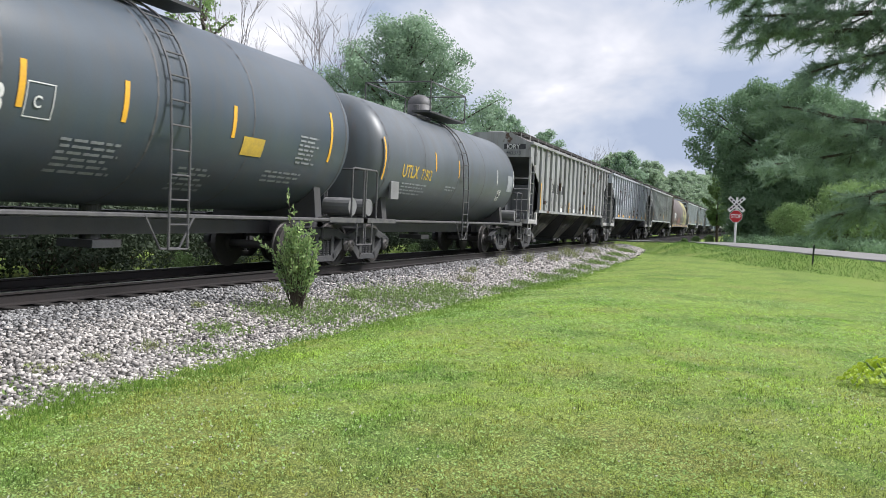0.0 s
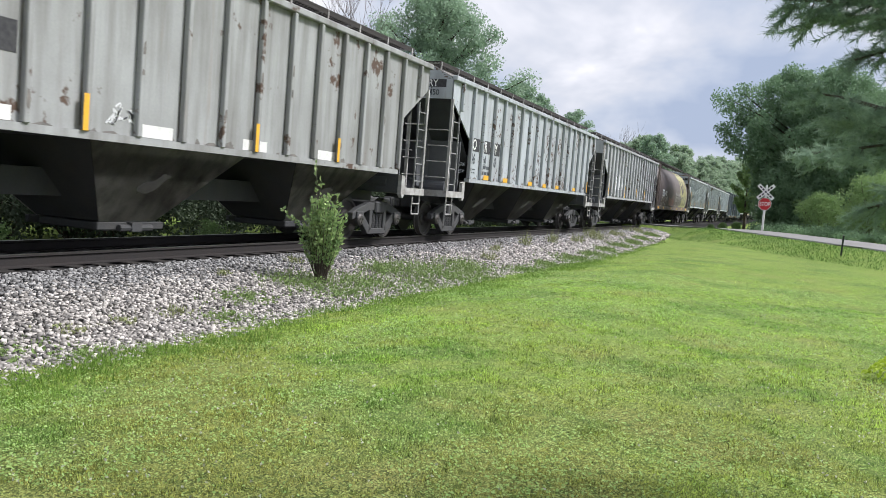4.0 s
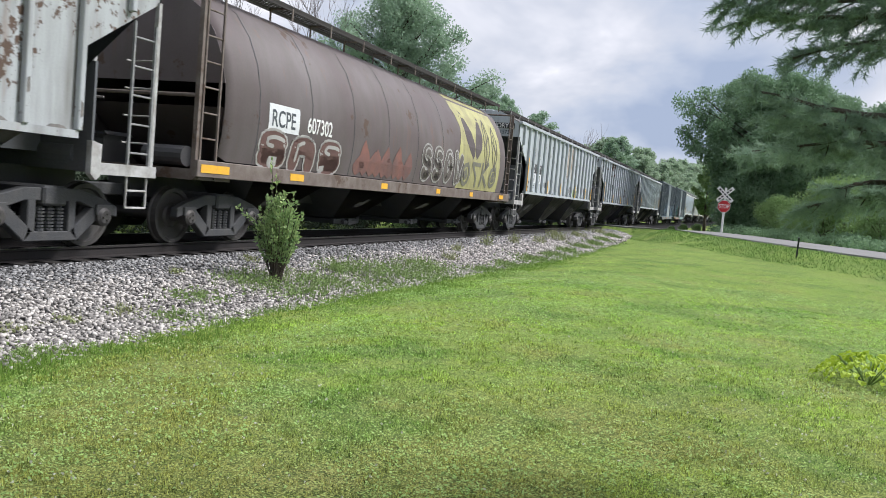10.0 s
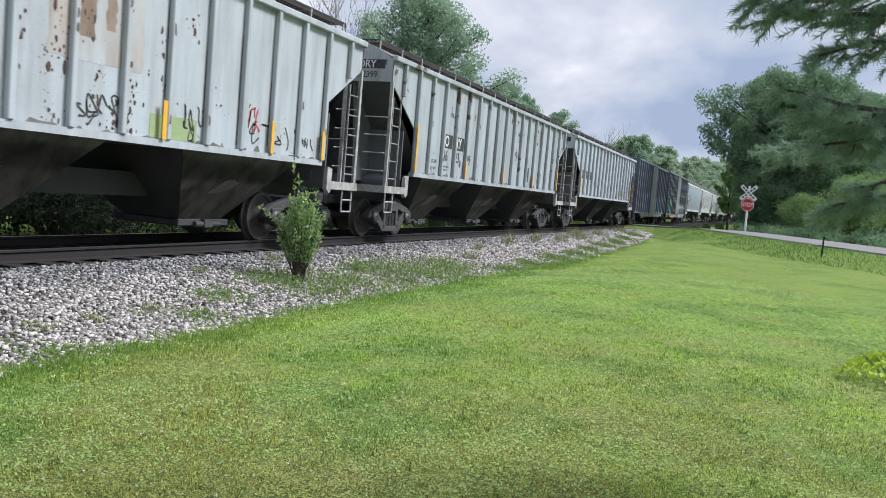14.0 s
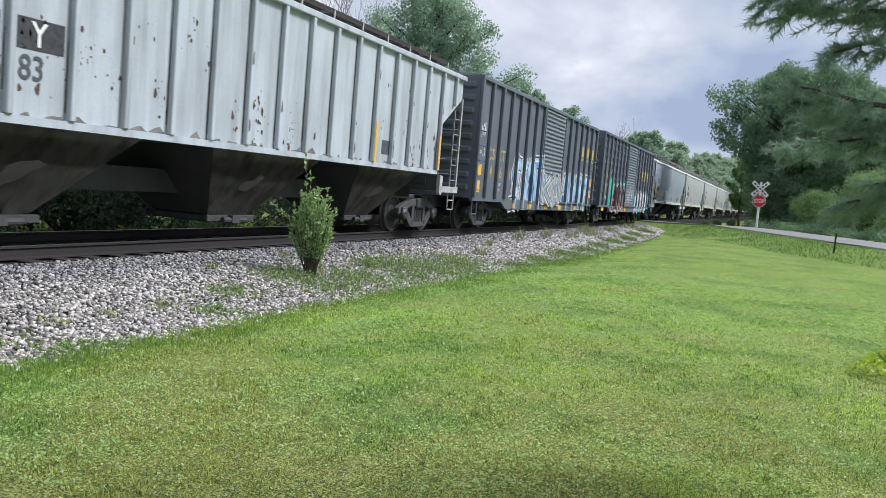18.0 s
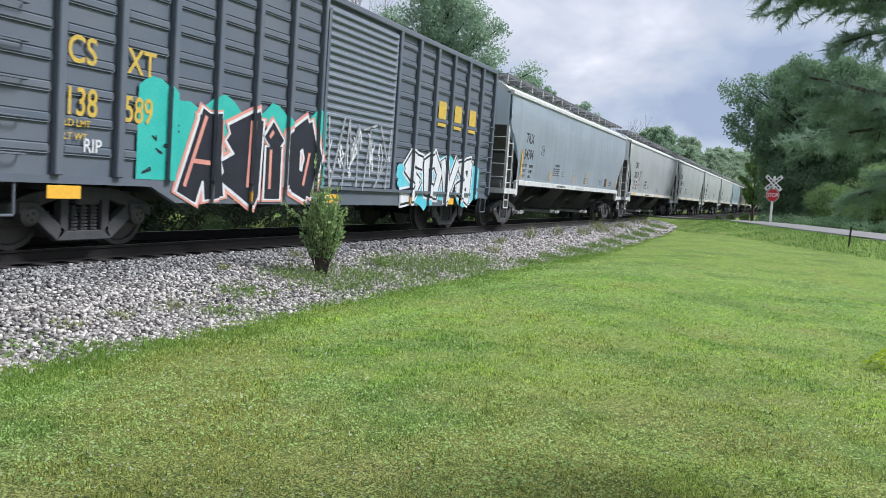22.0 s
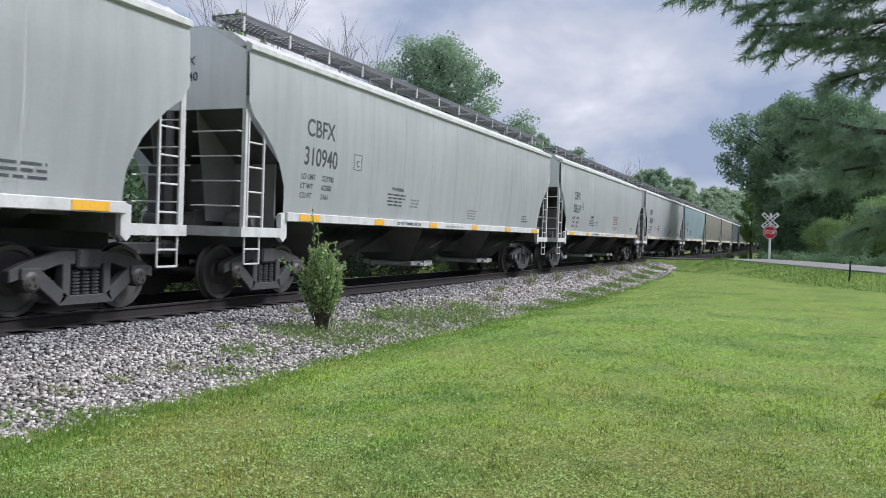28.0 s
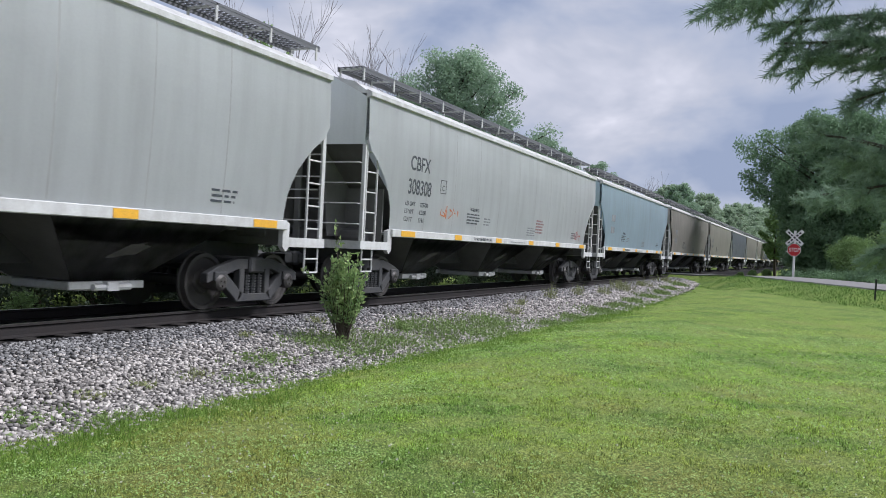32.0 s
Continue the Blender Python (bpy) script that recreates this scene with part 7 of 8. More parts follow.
    tagged(new("roadside_brush", fast_mesh("roadside_brush", v, f, LEAF_DARK)), "low dense brush at the foot of the roadside trees", "brush", kind="stuff")
    # tangle beyond the track, seen under the cars; shade is put into its leaf colour
    u = shrub("bush", -15.5, 9.0, -0.35, 1.9, 1.7, "tangled undergrowth beyond the track, shade in its leaf colour", LEAF_SHADE, 41, 30, 110, 0.10, category="bush", group="undergrowth beyond the track")
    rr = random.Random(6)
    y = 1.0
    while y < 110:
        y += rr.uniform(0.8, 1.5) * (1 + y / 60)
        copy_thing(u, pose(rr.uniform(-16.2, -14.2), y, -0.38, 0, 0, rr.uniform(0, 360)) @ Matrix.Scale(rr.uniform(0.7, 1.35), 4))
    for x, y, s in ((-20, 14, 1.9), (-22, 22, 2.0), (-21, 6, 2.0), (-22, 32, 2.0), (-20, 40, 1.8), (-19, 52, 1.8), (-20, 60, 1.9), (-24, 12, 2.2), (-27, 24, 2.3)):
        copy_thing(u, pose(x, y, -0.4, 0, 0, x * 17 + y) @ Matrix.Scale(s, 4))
    low = shrub("bush", -11.9, 9.4, -0.2, 0.55, 0.42, "bright low weed clump between the rails' far side", LEAF_BRIGHT, 42, 14, 60, 0.05, category="bush", group="weeds beyond the rails")
    for x, y in ((-12.2, 15.2), (-12.4, 29.0)):
        copy_thing(low, pose(x, y, -0.2, 0, 0, y * 40))
    hid = tree("tree", -21.0, 4.0, 7.6, 3.0, "low dense tree in the thicket beyond the track", LEAF_DARK, 13, 44, 130, 0.24, 0.08, group="thicket beyond the track")
    for x, y, s in ((-20.2, 9.0, 0.95), (-22.5, 13.5, 1.0), (-20.6, 18, 0.95), (-22.8, 23, 1.0), (-21.2, 28.5, 0.98), (-23.4, 34, 1.0), (-21.5, -2, 1.0), (-26.0, 17.0, 1.1), (-26.5, 28.0, 1.1), (-23, 40, 0.9)):
        copy_thing(hid, pose(x, y, -0.35, 0, 0, x * 53 + y) @ Matrix.Scale(s, 4))
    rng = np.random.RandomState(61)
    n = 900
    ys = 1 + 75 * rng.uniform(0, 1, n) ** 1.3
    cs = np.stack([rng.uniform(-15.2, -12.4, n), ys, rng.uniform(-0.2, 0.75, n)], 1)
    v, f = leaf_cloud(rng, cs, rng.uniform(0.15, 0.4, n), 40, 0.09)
    tagged(new("trackside_weeds", fast_mesh("trackside_weeds", v, f, LEAF_SHADE)), "rank weeds along the track's far side, coloured dark as shade", "weeds", kind="stuff")
    upright_shrub(-6.42, 10.53, bed_z(-6.42 - TRACK_X, 10.5))
    lime_plant(1.2, 8.3)
    pine()
    far_woods()
    build_weeds()
    build_lawn()


build_plants()
build_stones(BEDOB)
# ---------------------------------------------------------------- the cars in their order
def bow(z):
    return 1.50 + 0.09 * math.sin(math.pi * min(1, max(0, (z - 1.5) / 2.58)) * 0.75) + 0.005


def wrap_bow(ob):
    """Lays flat paint on the bowed side."""
    for v in ob.data.vertices:
        v.co.x = bow(v.co.z) - 0.002 + v.co.x
    return ob


def stencil_ribbed(car, L, first, marks, nums, plate, ink_mark, ink_num, seed, panel_num=None):
    """Marks and numbers split over the bays between the side posts."""
    pitch = (L - 2.9) / int((L - 2.9) / 0.855 + 0.5)
    y0 = -L / 2 + 1.45 + first * pitch
    for i, (a, b) in enumerate(zip(marks, nums)):
        yc = y0 + (i + 0.5) * pitch
        if a:
            if plate:
                sign_board(car, 1.501, yc - 0.33, yc + 0.33, 2.36, 2.72, plate)
            lettering(a, 0.40, ink_mark, car, yc - 0.30 if len(a) > 1 else yc - 0.14, 2.41, 1.506, squeeze=0.9)
        if b:
            if panel_num:
                sign_board(car, 1.501, yc - 0.33, yc + 0.33, 1.98, 2.36, panel_num)
            lettering(b, 0.40, ink_num, car, yc - 0.30, 2.02, 1.506, squeeze=0.9 if len(b) < 3 else 0.72)
    for k, word in enumerate(("LD LMT", "LT WT")):
        lettering(word, 0.13, ink_num, car, y0 - 0.62, 1.92 - 0.19 * k, 1.503, squeeze=0.9)
    bars(car, 1.503, y0 + 0.1, 1.85, 0.55, 2, ink_num, 0.09, seed)


def end_mark(car, L, mark, num, plate, ink_mark, ink_num):
    if plate:
        part("stencil_panel", boxed(0.45, 1.3, -L / 2 - 0.004, -L / 2, 3.84, 4.04), plate, car)
    lettering(mark, 0.24, ink_mark, car, -L / 2 - 0.006, 3.86, 0.55, rev=True, squeeze=0.95)
    lettering(num, 0.2, ink_num, car, -L / 2 - 0.006, 3.64, 0.55, rev=True, squeeze=0.95)


def strips(L, low, tall):
    """Yellow reflective marks: tall ones beside posts, low ones at the sill."""
    return [(y, 1.60 + 0.5 * h, 0.085, h) for y, h in tall] + [(y, 1.68, 0.42, 0.13) for y in low]


def paint(name, col, col2, rust, streak, dirt, spots=3.0, rough=0.62):
    return mat(name, col, rough, 0, col2, scale=0.8, amount=0.55, fine=35, grain=0.15, bump=0.06, rust=rust, streak=streak, dirt=dirt, spec=0.35, spots=spots)


CHEEK = mat("cheek_grey", (0.64, 0.62, 0.57), 0.75, 0, (0.42, 0.40, 0.36), scale=0.7, amount=0.9, dirt=0.7, bump=0.05, spec=0.25)
GRIMY = mat("cheek_grimy", (0.44, 0.42, 0.385), 0.75, 0, (0.20, 0.19, 0.175), scale=0.7, amount=0.9, dirt=0.5, rust=0.0, bump=0.05, spec=0.25)
PALE_SILL = mat("pale_sill", (0.50, 0.50, 0.49), 0.65, 0, (0.22, 0.20, 0.18), scale=5, amount=0.8, dirt=0.3, bump=0.1)
SIDE_INK = mat("faded_ink", (0.05, 0.06, 0.07), 0.7, 0, (0.14, 0.15, 0.16), scale=10)
FADED_YELLOW = mat("faded_stencil_yellow", (0.62, 0.42, 0.06), 0.6, 0, (0.35, 0.26, 0.08), scale=9)
BLUE = mat("spray_blue", (0.10, 0.24, 0.48), 0.5, 0, (0.50, 0.68, 0.76), scale=1.9, amount=1.0)
LILAC = mat("spray_lilac", (0.16, 0.24, 0.42), 0.55, 0, (0.62, 0.52, 0.58), scale=1.7, amount=1.0)
ROSE = mat("spray_rose", (0.42, 0.22, 0.19), 0.55, 0, (0.18, 0.40, 0.42), scale=1.3, amount=1.0)
STEELY = mat("spray_steel_blue", (0.20, 0.26, 0.30), 0.55, 0, (0.42, 0.48, 0.50), scale=2.0, amount=1.0)
CYAN = mat("spray_cyan", (0.10, 0.52, 0.62), 0.5, 0, (0.3, 0.6, 0.66), scale=3)
TEAL = mat("spray_teal", (0.04, 0.42, 0.36), 0.5, 0, (0.08, 0.5, 0.42), scale=3)
SALMON = mat("spray_salmon", (0.70, 0.32, 0.24), 0.5, 0, (0.55, 0.2, 0.2), scale=3)
SPRAY_W = mat("spray_white", (0.72, 0.73, 0.74), 0.5, 0, (0.55, 0.56, 0.58), scale=4)
SPRAY_K = mat("spray_black", (0.018, 0.018, 0.025), 0.4, 0, (0.03, 0.03, 0.05), scale=4)
SPRAY_Y = mat("spray_pale_yellow", (0.46, 0.44, 0.19), 0.6, 0, (0.30, 0.27, 0.15), scale=1.6, amount=0.9, dirt=0.3)
FADED_GREY = mat("faded_spray_pale", (0.40, 0.39, 0.37), 0.6, 0, (0.24, 0.23, 0.22), scale=3)
SPRAY_R = mat("spray_red", (0.45, 0.05, 0.05), 0.5, 0, (0.35, 0.08, 0.06), scale=4)
DULL_RED = mat("stencil_dull_red", (0.30, 0.17, 0.17), 0.6, 0, (0.36, 0.26, 0.26), scale=9)
SPRAY_O = mat("spray_orange", (0.65, 0.2, 0.06), 0.5, 0, (0.5, 0.2, 0.1), scale=4)


def tank_marks(car, r, zc, items):
    """Painted marks that follow the shell: (y, angle in degrees above level, width, arc length, material)."""
    for y, ang, w, arc, m in items:
        bm = bmesh.new()
        n, q = 6, r + 0.006
        a0 = radians(ang) - arc / r / 2
        rows = []
        for i in range(n + 1):
            a = a0 + arc / r * i / n
            rows.append([bm.verts.new((q * math.cos(a), y + s * w / 2, zc + q * math.sin(a))) for s in (-1, 1)])
        for a, b in zip(rows, rows[1:]):
            bm.faces.new((a[0], a[1], b[1], b[0]))
        finish("reflector" if m is YELLOW else "stencil_panel", bm, m, car, "", recalc=False)


def tank_text(car, r, zc, z, y, text, size, m, squeeze=0.9):
    """Lettering laid on the shell's curve at height z."""
    ob = lettering(text, size, m, car, y, z, 0, squeeze=squeeze)
    for v in ob.data.vertices:
        v.co.x += math.sqrt(max(0.01, r * r - (v.co.z - zc) ** 2)) + 0.005
    return ob


def tank_bars(car, r, zc, y, z, w, rows, m, seed, pitch=0.08):
    ob = bars(car, 0, y, z, w, rows, m, pitch, seed)
    for v in ob.data.vertices:
        v.co.x += math.sqrt(max(0.01, r * r - (v.co.z - zc) ** 2)) + 0.003


def build_train():
    tank_a = mat("tank_black", (0.062, 0.080, 0.100), 0.38, 0, (0.10, 0.122, 0.145), scale=0.5, amount=0.6, fine=30, grain=0.1, bump=0.04, dirt=0.35, spec=0.45)
    tank_b = mat("tank_grey", (0.092, 0.108, 0.125), 0.4, 0, (0.14, 0.155, 0.17), scale=0.5, amount=0.7, fine=30, grain=0.1, bump=0.04, dirt=0.4, streak=0.15, spec=0.45)
    steel = mat("fitting_grey", (0.10, 0.10, 0.105), 0.55, 0.2, (0.2, 0.19, 0.18), scale=6)
    # 0: long black tank
    r, zc = 1.58, 2.72
    c = tank_car(-117.3, -105.4, "long black tank car with yellow reflector strips", tank_a, r, zc, steel, 0.42)
    o = 111.35
    tank_marks(c, r, zc, [(-114.03 + o, -7, 0.09, 0.56, YELLOW), (-112.36 + o, -6, 0.09, 0.56, YELLOW), (-109.92 + o, -5, 0.09, 0.52, YELLOW), (-106.7 + o, -2, 0.08, 1.0, YELLOW), (-115.9 + o, -7, 0.09, 0.56, YELLOW),
                          (-109.3 + o, -18, 0.62, 0.32, FADED_YELLOW)] + [(-113.75 + o + dy, -13 + da, w, h, WHITE) for dy, da, w, h in ((-0.2, 0, 0.012, 0.42), (0.2, 0, 0.012, 0.42), (0, 7.6, 0.41, 0.014), (0, -7.6, 0.41, 0.014))])
    tank_text(c, r + 0.003, zc, 2.14, -114.45 + o, "3", 0.5, WHITE)
    tank_text(c, r + 0.008, zc, 2.28, -113.85 + o, "C", 0.2, WHITE)
    for y, z, w, n, s in ((-113.3, 1.95, 1.2, 6, 3), (-110.9, 1.75, 0.9, 5, 4), (-107.9, 2.55, 0.75, 7, 5), (-108.7, 1.85, 1.3, 3, 6)):
        tank_bars(c, r, zc, y + o, z, w, n, GREYINK, s)
    # 1: shorter grey-black tank
    r, zc = 1.5, 2.53
    c = tank_car(-104.5, -92.7, "weathered dark grey tank car with a rounded dome", tank_b, r, zc, steel, 0.36)
    o = 98.6
    tank_marks(c, r, zc, [(-103.98 + o, -2, 0.07, 1.0, YELLOW), (-100.8 + o, 4, 0.06, 0.5, YELLOW), (-99.0 + o, 1, 0.05, 0.5, YELLOW), (-95.3 + o, 0, 0.05, 0.5, WHITE), (-93.4 + o, 2, 0.05, 0.6, WHITE),
                          (-93.85 + o, -5, 0.55, 0.55, GREYINK), (-94.9 + o, -22, 0.3, 0.36, WHITE), (-94.9 + o, -22, 0.24, 0.30, INK)])
    tank_text(c, r, zc, 2.12, -102.95 + o, "UTLX", 0.44, FADED_YELLOW)
    tank_text(c, r, zc, 2.12, -101.75 + o, "71812", 0.38, FADED_YELLOW, 0.75)
    tank_bars(c, r, zc, -102.8 + o, 1.95, 1.6, 4, GREYINK, 8)
    tank_bars(c, r, zc, -99.9 + o, 2.0, 1.0, 2, GREYINK, 9)
    part("placard_holder", boxed(1.36, 1.42, -103.45 + o, -103.0 + o, 1.55, 1.98, 0.01), mat("placard_grey", (0.25, 0.25, 0.25), 0.5), c, "grey placard holder")

    tall = lambda L, ks, h=1.0: [(-L / 2 + 1.45 + k, h) for k in ks]
    # 2: grey weathered ribbed hopper
    L = 16.9
    p = paint("hopper_grey", (0.36, 0.37, 0.37), (0.22, 0.22, 0.215), 0.25, 0.3, 0.55)
    c = ribbed_hopper(-91.3, -74.4, "weathered grey ribbed covered hopper car", p, CHEEK, PALE_SILL, strips(L, [], tall(L, (0.0,), 1.05) + tall(L, (5.2, 8.7, 11.3), 0.45)))
    stencil_ribbed(c, L, 2, ("IO", "R", "Y"), ("46", "23", "73"), INK, WHITE, SIDE_INK, 21)
    end_mark(c, L, "IORY", "462373", INK, WHITE, SIDE_INK)
    for k in (4, 7, 9.6, 12.2):
        sign_board(c, 1.502, -L / 2 + 1.45 + 0.87 * k + 0.1, -L / 2 + 1.45 + 0.87 * k + 0.75, 1.61, 1.78, WHITE, "paint_patch")
    scrawl(c, 1.506, -1.4, 1.85, 0.5, 0.35, SPRAY_W, 31, 4)
    # 3: rusty white hopper
    p = paint("hopper_white_rusty", (0.44, 0.475, 0.505), (0.33, 0.345, 0.355), 0.32, 0.6, 0.4, 9.0)
    c = ribbed_hopper(-72.9, -56.0, "rust-spotted white ribbed covered hopper car", p, GRIMY, PALE_SILL, strips(L, [-7.0 + 0.875 * (k + 0.5) for k in (1, 3, 6, 8, 10, 13)], tall(L, (13.95,), 0.5)))
    stencil_ribbed(c, L, 0, ("IO", "R", "Y"), ("46", "24", "50"), INK, WHITE, SIDE_INK, 22)
    bars(c, 1.503, -5.9, 1.92, 0.62, 2, SIDE_INK, 0.16, 5, 0.09)
    end_mark(c, L, "IORY", "462450", INK, WHITE, SIDE_INK)
    rust_patches(c, L, 1.5, 240, 51, (1.2, 2.4))
    rust_patches(c, L, 1.5, 90, 52)
    # 4: streaky white hopper
    L = 17.2
    p = paint("hopper_white_streaky", (0.43, 0.455, 0.47), (0.31, 0.315, 0.31), 0.1, 0.6, 0.6, 9.0)
    c = ribbed_hopper(-54.35, -37.15, "dirty white ribbed hopper car with rust streaks", p, GRIMY, PALE_SILL, strips(L, [], tall(L, (4.4, 8.0, 10.9), 0.6) + tall(L, (0.1,), 0.6)))
    stencil_ribbed(c, L, 2, ("RC", "PE", ""), ("46", "23", "79"), SPRAY_W, SIDE_INK, SIDE_INK, 23, SPRAY_W)
    end_mark(c, L, "RCPE", "462379", None, SIDE_INK, SIDE_INK)
    rust_patches(c, L, 1.5, 130, 53)
    rust_patches(c, L, 1.5, 90, 56, (3.6, 1.2))
    sign_board(c, 1.502, 4.2, 4.75, 1.95, 2.3, SIDE_INK)
    # 5: brown round-sided hopper
    p = mat("shell_brown", (0.115, 0.09, 0.09), 0.6, 0, (0.17, 0.15, 0.15), scale=0.5, amount=0.8, fine=30, grain=0.15, bump=0.05, dirt=0.45, streak=0.4, rust=0.05, spec=0.35)
    rs = mat("sill_brown", (0.13, 0.10, 0.085), 0.75, 0, (0.22, 0.19, 0.17), scale=4, amount=0.8, rust=0.5, bump=0.2)
    c = round_hopper(-36.2, -18.4, "rust-brown round-sided hopper car with faded graffiti", p, rs)
    o = 27.3

    def shell_x(z):
        pr = [(1.42, 1.50), (1.8, 1.57), (2.25, 1.60), (2.7, 1.58), (3.15, 1.48), (3.6, 1.28), (4.0, 0.98), (4.25, 0.6), (4.33, 0.0)]
        return float(np.interp(z, [q[0] for q in pr], [q[1] for q in pr]))

    def wrap_shell(ob, off):
        if len(ob.data.polygons) < 900:  # fine enough to follow the curve
            bm = bmesh.new()
            bm.from_mesh(ob.data)
            bmesh.ops.subdivide_edges(bm, edges=[e for e in bm.edges if abs(e.verts[0].co.z - e.verts[1].co.z) > 0.12], cuts=4, use_grid_fill=True)
            bm.to_mesh(ob.data)
            bm.free()
        for v in ob.data.vertices:
            v.co.x = shell_x(v.co.z) + off + v.co.x
    bm = bmesh.new()
    for i in range(6):
        add_box(bm, 0, 0.003, -34.3 + o, -33.25 + o, 2.06 + i * 0.08, 2.14 + i * 0.08)
    wrap_shell(part("stencil_panel", bm, SPRAY_W, c), 0.004)
    wrap_shell(lettering("RCPE", 0.42, SIDE_INK, c, -34.22 + o, 2.15, 0, squeeze=0.85), 0.009)
    wrap_shell(lettering("607302", 0.42, WHITE, c, -32.95 + o, 2.15, 0, squeeze=0.8), 0.006)
    bm = bmesh.new()
    rr = random.Random(3)
    last = None
    for i in range(27):  # pale yellow painted block with a ragged edge
        z = 1.42 + i * 0.11
        pair = (bm.verts.new((0.003, -24.0 + o + 0.12 * math.sin(i * 0.5) + rr.uniform(-0.03, 0.03), z)), bm.verts.new((0.003, -19.9 + o, z)))
        if last:
            bm.faces.new((last[0], last[1], pair[1], pair[0]))
        last = pair
    wrap_shell(part("painted_block", bm, SPRAY_Y, c, "pale yellow sprayed block"), 0.004)
    for ob in (graffiti(c, 0, -27.0 + o, -23.7 + o, 1.45, 2.55, 4, mat("faded_spray_grey", (0.14, 0.12, 0.11), 0.6), FADED_GREY, None, 61), sprayed_piece(c, 0, -21.8 + o, -20.1 + o, 2.0, 3.8, "kk", mat("faded_spray_violet", (0.10, 0.09, 0.08), 0.6, 0, (0.22, 0.2, 0.14), scale=2), None, None, None, 62, (), 0.035),
               sprayed_piece(c, 0, -23.8 + o, -20.1 + o, 1.5, 2.35, "ldel", mat("faded_spray_slate", (0.15, 0.145, 0.12), 0.6, 0, (0.25, 0.24, 0.18), scale=2), None, None, None, 64, (), 0.07),
               graffiti(c, 0, -34.6 + o, -31.4 + o, 1.45, 2.0, 3, mat("faded_spray_red", (0.15, 0.085, 0.075), 0.6), FADED_GREY, None, 63)):
        for q in (ob, *ob.children):
            wrap_shell(q, 0.008)
    def petals(material, items, name, label):
        """Pointed leaf or flame shapes on the shell: (y, bottom, top, half width, lean)."""
        bm = bmesh.new()
        for y, z0, z1, hw, ln in items:
            n = 12
            left = [(y + o + ln * k / n - hw * math.sin(math.pi * (k / n) ** 0.8), z0 + (z1 - z0) * k / n) for k in range(n + 1)]
            right = [(y + o + ln * k / n + hw * math.sin(math.pi * (k / n) ** 0.8), z0 + (z1 - z0) * k / n) for k in range(n + 1)]
            for k in range(n):
                q = [left[k], right[k], right[k + 1], left[k + 1]]
                bm.faces.new([bm.verts.new((0.0004 * (len(bm.faces) % 5), a, b)) for a, b in q])
        bmesh.ops.dissolve_degenerate(bm, dist=1e-4, edges=bm.edges[:])
        ob = finish(name, bm, material, c, label, recalc=False)
        ob["kind"] = "stuff"
        wrap_shell(ob, 0.0075)

    faded_red = mat("faded_spray_brick", (0.23, 0.105, 0.085), 0.7, 0, (0.14, 0.09, 0.085), scale=2.2, amount=0.9)
    petals(faded_red, [(-30.6 + 0.34 * k, 1.45, 1.95 + 0.32 * math.sin(k * 1.3) ** 2, 0.26, 0.12 * (-1) ** k) for k in range(9)], "sprayed_cloud", "faded brick-red sprayed flames")
    petals(mat("faded_spray_umber", (0.085, 0.068, 0.07), 0.65, 0, (0.13, 0.11, 0.10), scale=2), [(-22.75, 2.35, 3.75, 0.36, -0.75), (-22.45, 2.35, 3.75, 0.36, 0.65), (-23.75, 1.6, 2.2, 0.22, 0.1)], "graffiti_fill", "dark pointed leaf shapes")
    # 6: pale ribbed hopper with tags
    L = 16.9
    p = paint("hopper_pale", (0.47, 0.51, 0.54), (0.37, 0.395, 0.415), 0.0, 0.3, 0.35, 9.0)
    c = ribbed_hopper(-17.4, -0.55, "pale grey ribbed covered hopper car with scrawled tags", p, CHEEK, PALE_SILL, strips(L, [], tall(L, (0.0,), 1.3) + tall(L, (3.5, 6.1, 9.5, 12.2, 13.9), 0.55)))
    stencil_ribbed(c, L, 1, ("IO", "RY"), ("461", "573"), INK, WHITE, SIDE_INK, 24, SPRAY_W)
    end_mark(c, L, "IORY", "461573", INK, WHITE, SIDE_INK)
    for k, (y, z, w, h, m) in enumerate(((-3.9, 1.95, 0.6, 0.4, INK), (1.0, 1.9, 0.7, 0.5, INK), (2.9, 1.9, 0.7, 0.6, INK), (4.4, 2.1, 0.5, 0.5, SPRAY_R), (4.7, 1.9, 1.3, 0.55, INK), (6.2, 1.85, 0.5, 0.4, INK), (-5.2, 1.3, 0.9, 0.3, SPRAY_R))):
        if z > 1.5:
            scrawl(c, 1.506, y, z, w, h, m, 70 + k, 4)
    sign_board(c, 1.502, 2.3, 3.3, 1.62, 1.95, mat("lime_patch", (0.35, 0.45, 0.22), 0.6), "paint_patch")
    rust_patches(c, L, 1.5, 90, 54, (1.6, 1.0))
    rust_patches(c, L, 1.5, 60, 57)
    wash = mat("rust_wash", (0.46, 0.49, 0.51), 0.75, 0, (0.40, 0.315, 0.24), scale=1.6, stretch=(1, 1, 0.45), amount=1.0, fine=35, grain=0.15, bump=0.05, dirt=0.35)
    deep = mat("rust_wash_deep", (0.34, 0.26, 0.20), 0.8, 0, (0.19, 0.135, 0.10), scale=3.0, stretch=(1, 1, 0.3), amount=1.0, dirt=0.3)
    for y0, y1, z0, z1, m, lift in ((0.5, 2.1, 2.45, 3.98, wash, 1.5022), (0.98, 1.24, 2.75, 3.95, deep, 1.503), (1.42, 1.6, 2.9, 3.9, deep, 1.503)):
        rr = random.Random(int(z0 * 100))
        bm = bmesh.new()
        zs = [z0 + (z1 - z0) * k / 14 for k in range(15)]
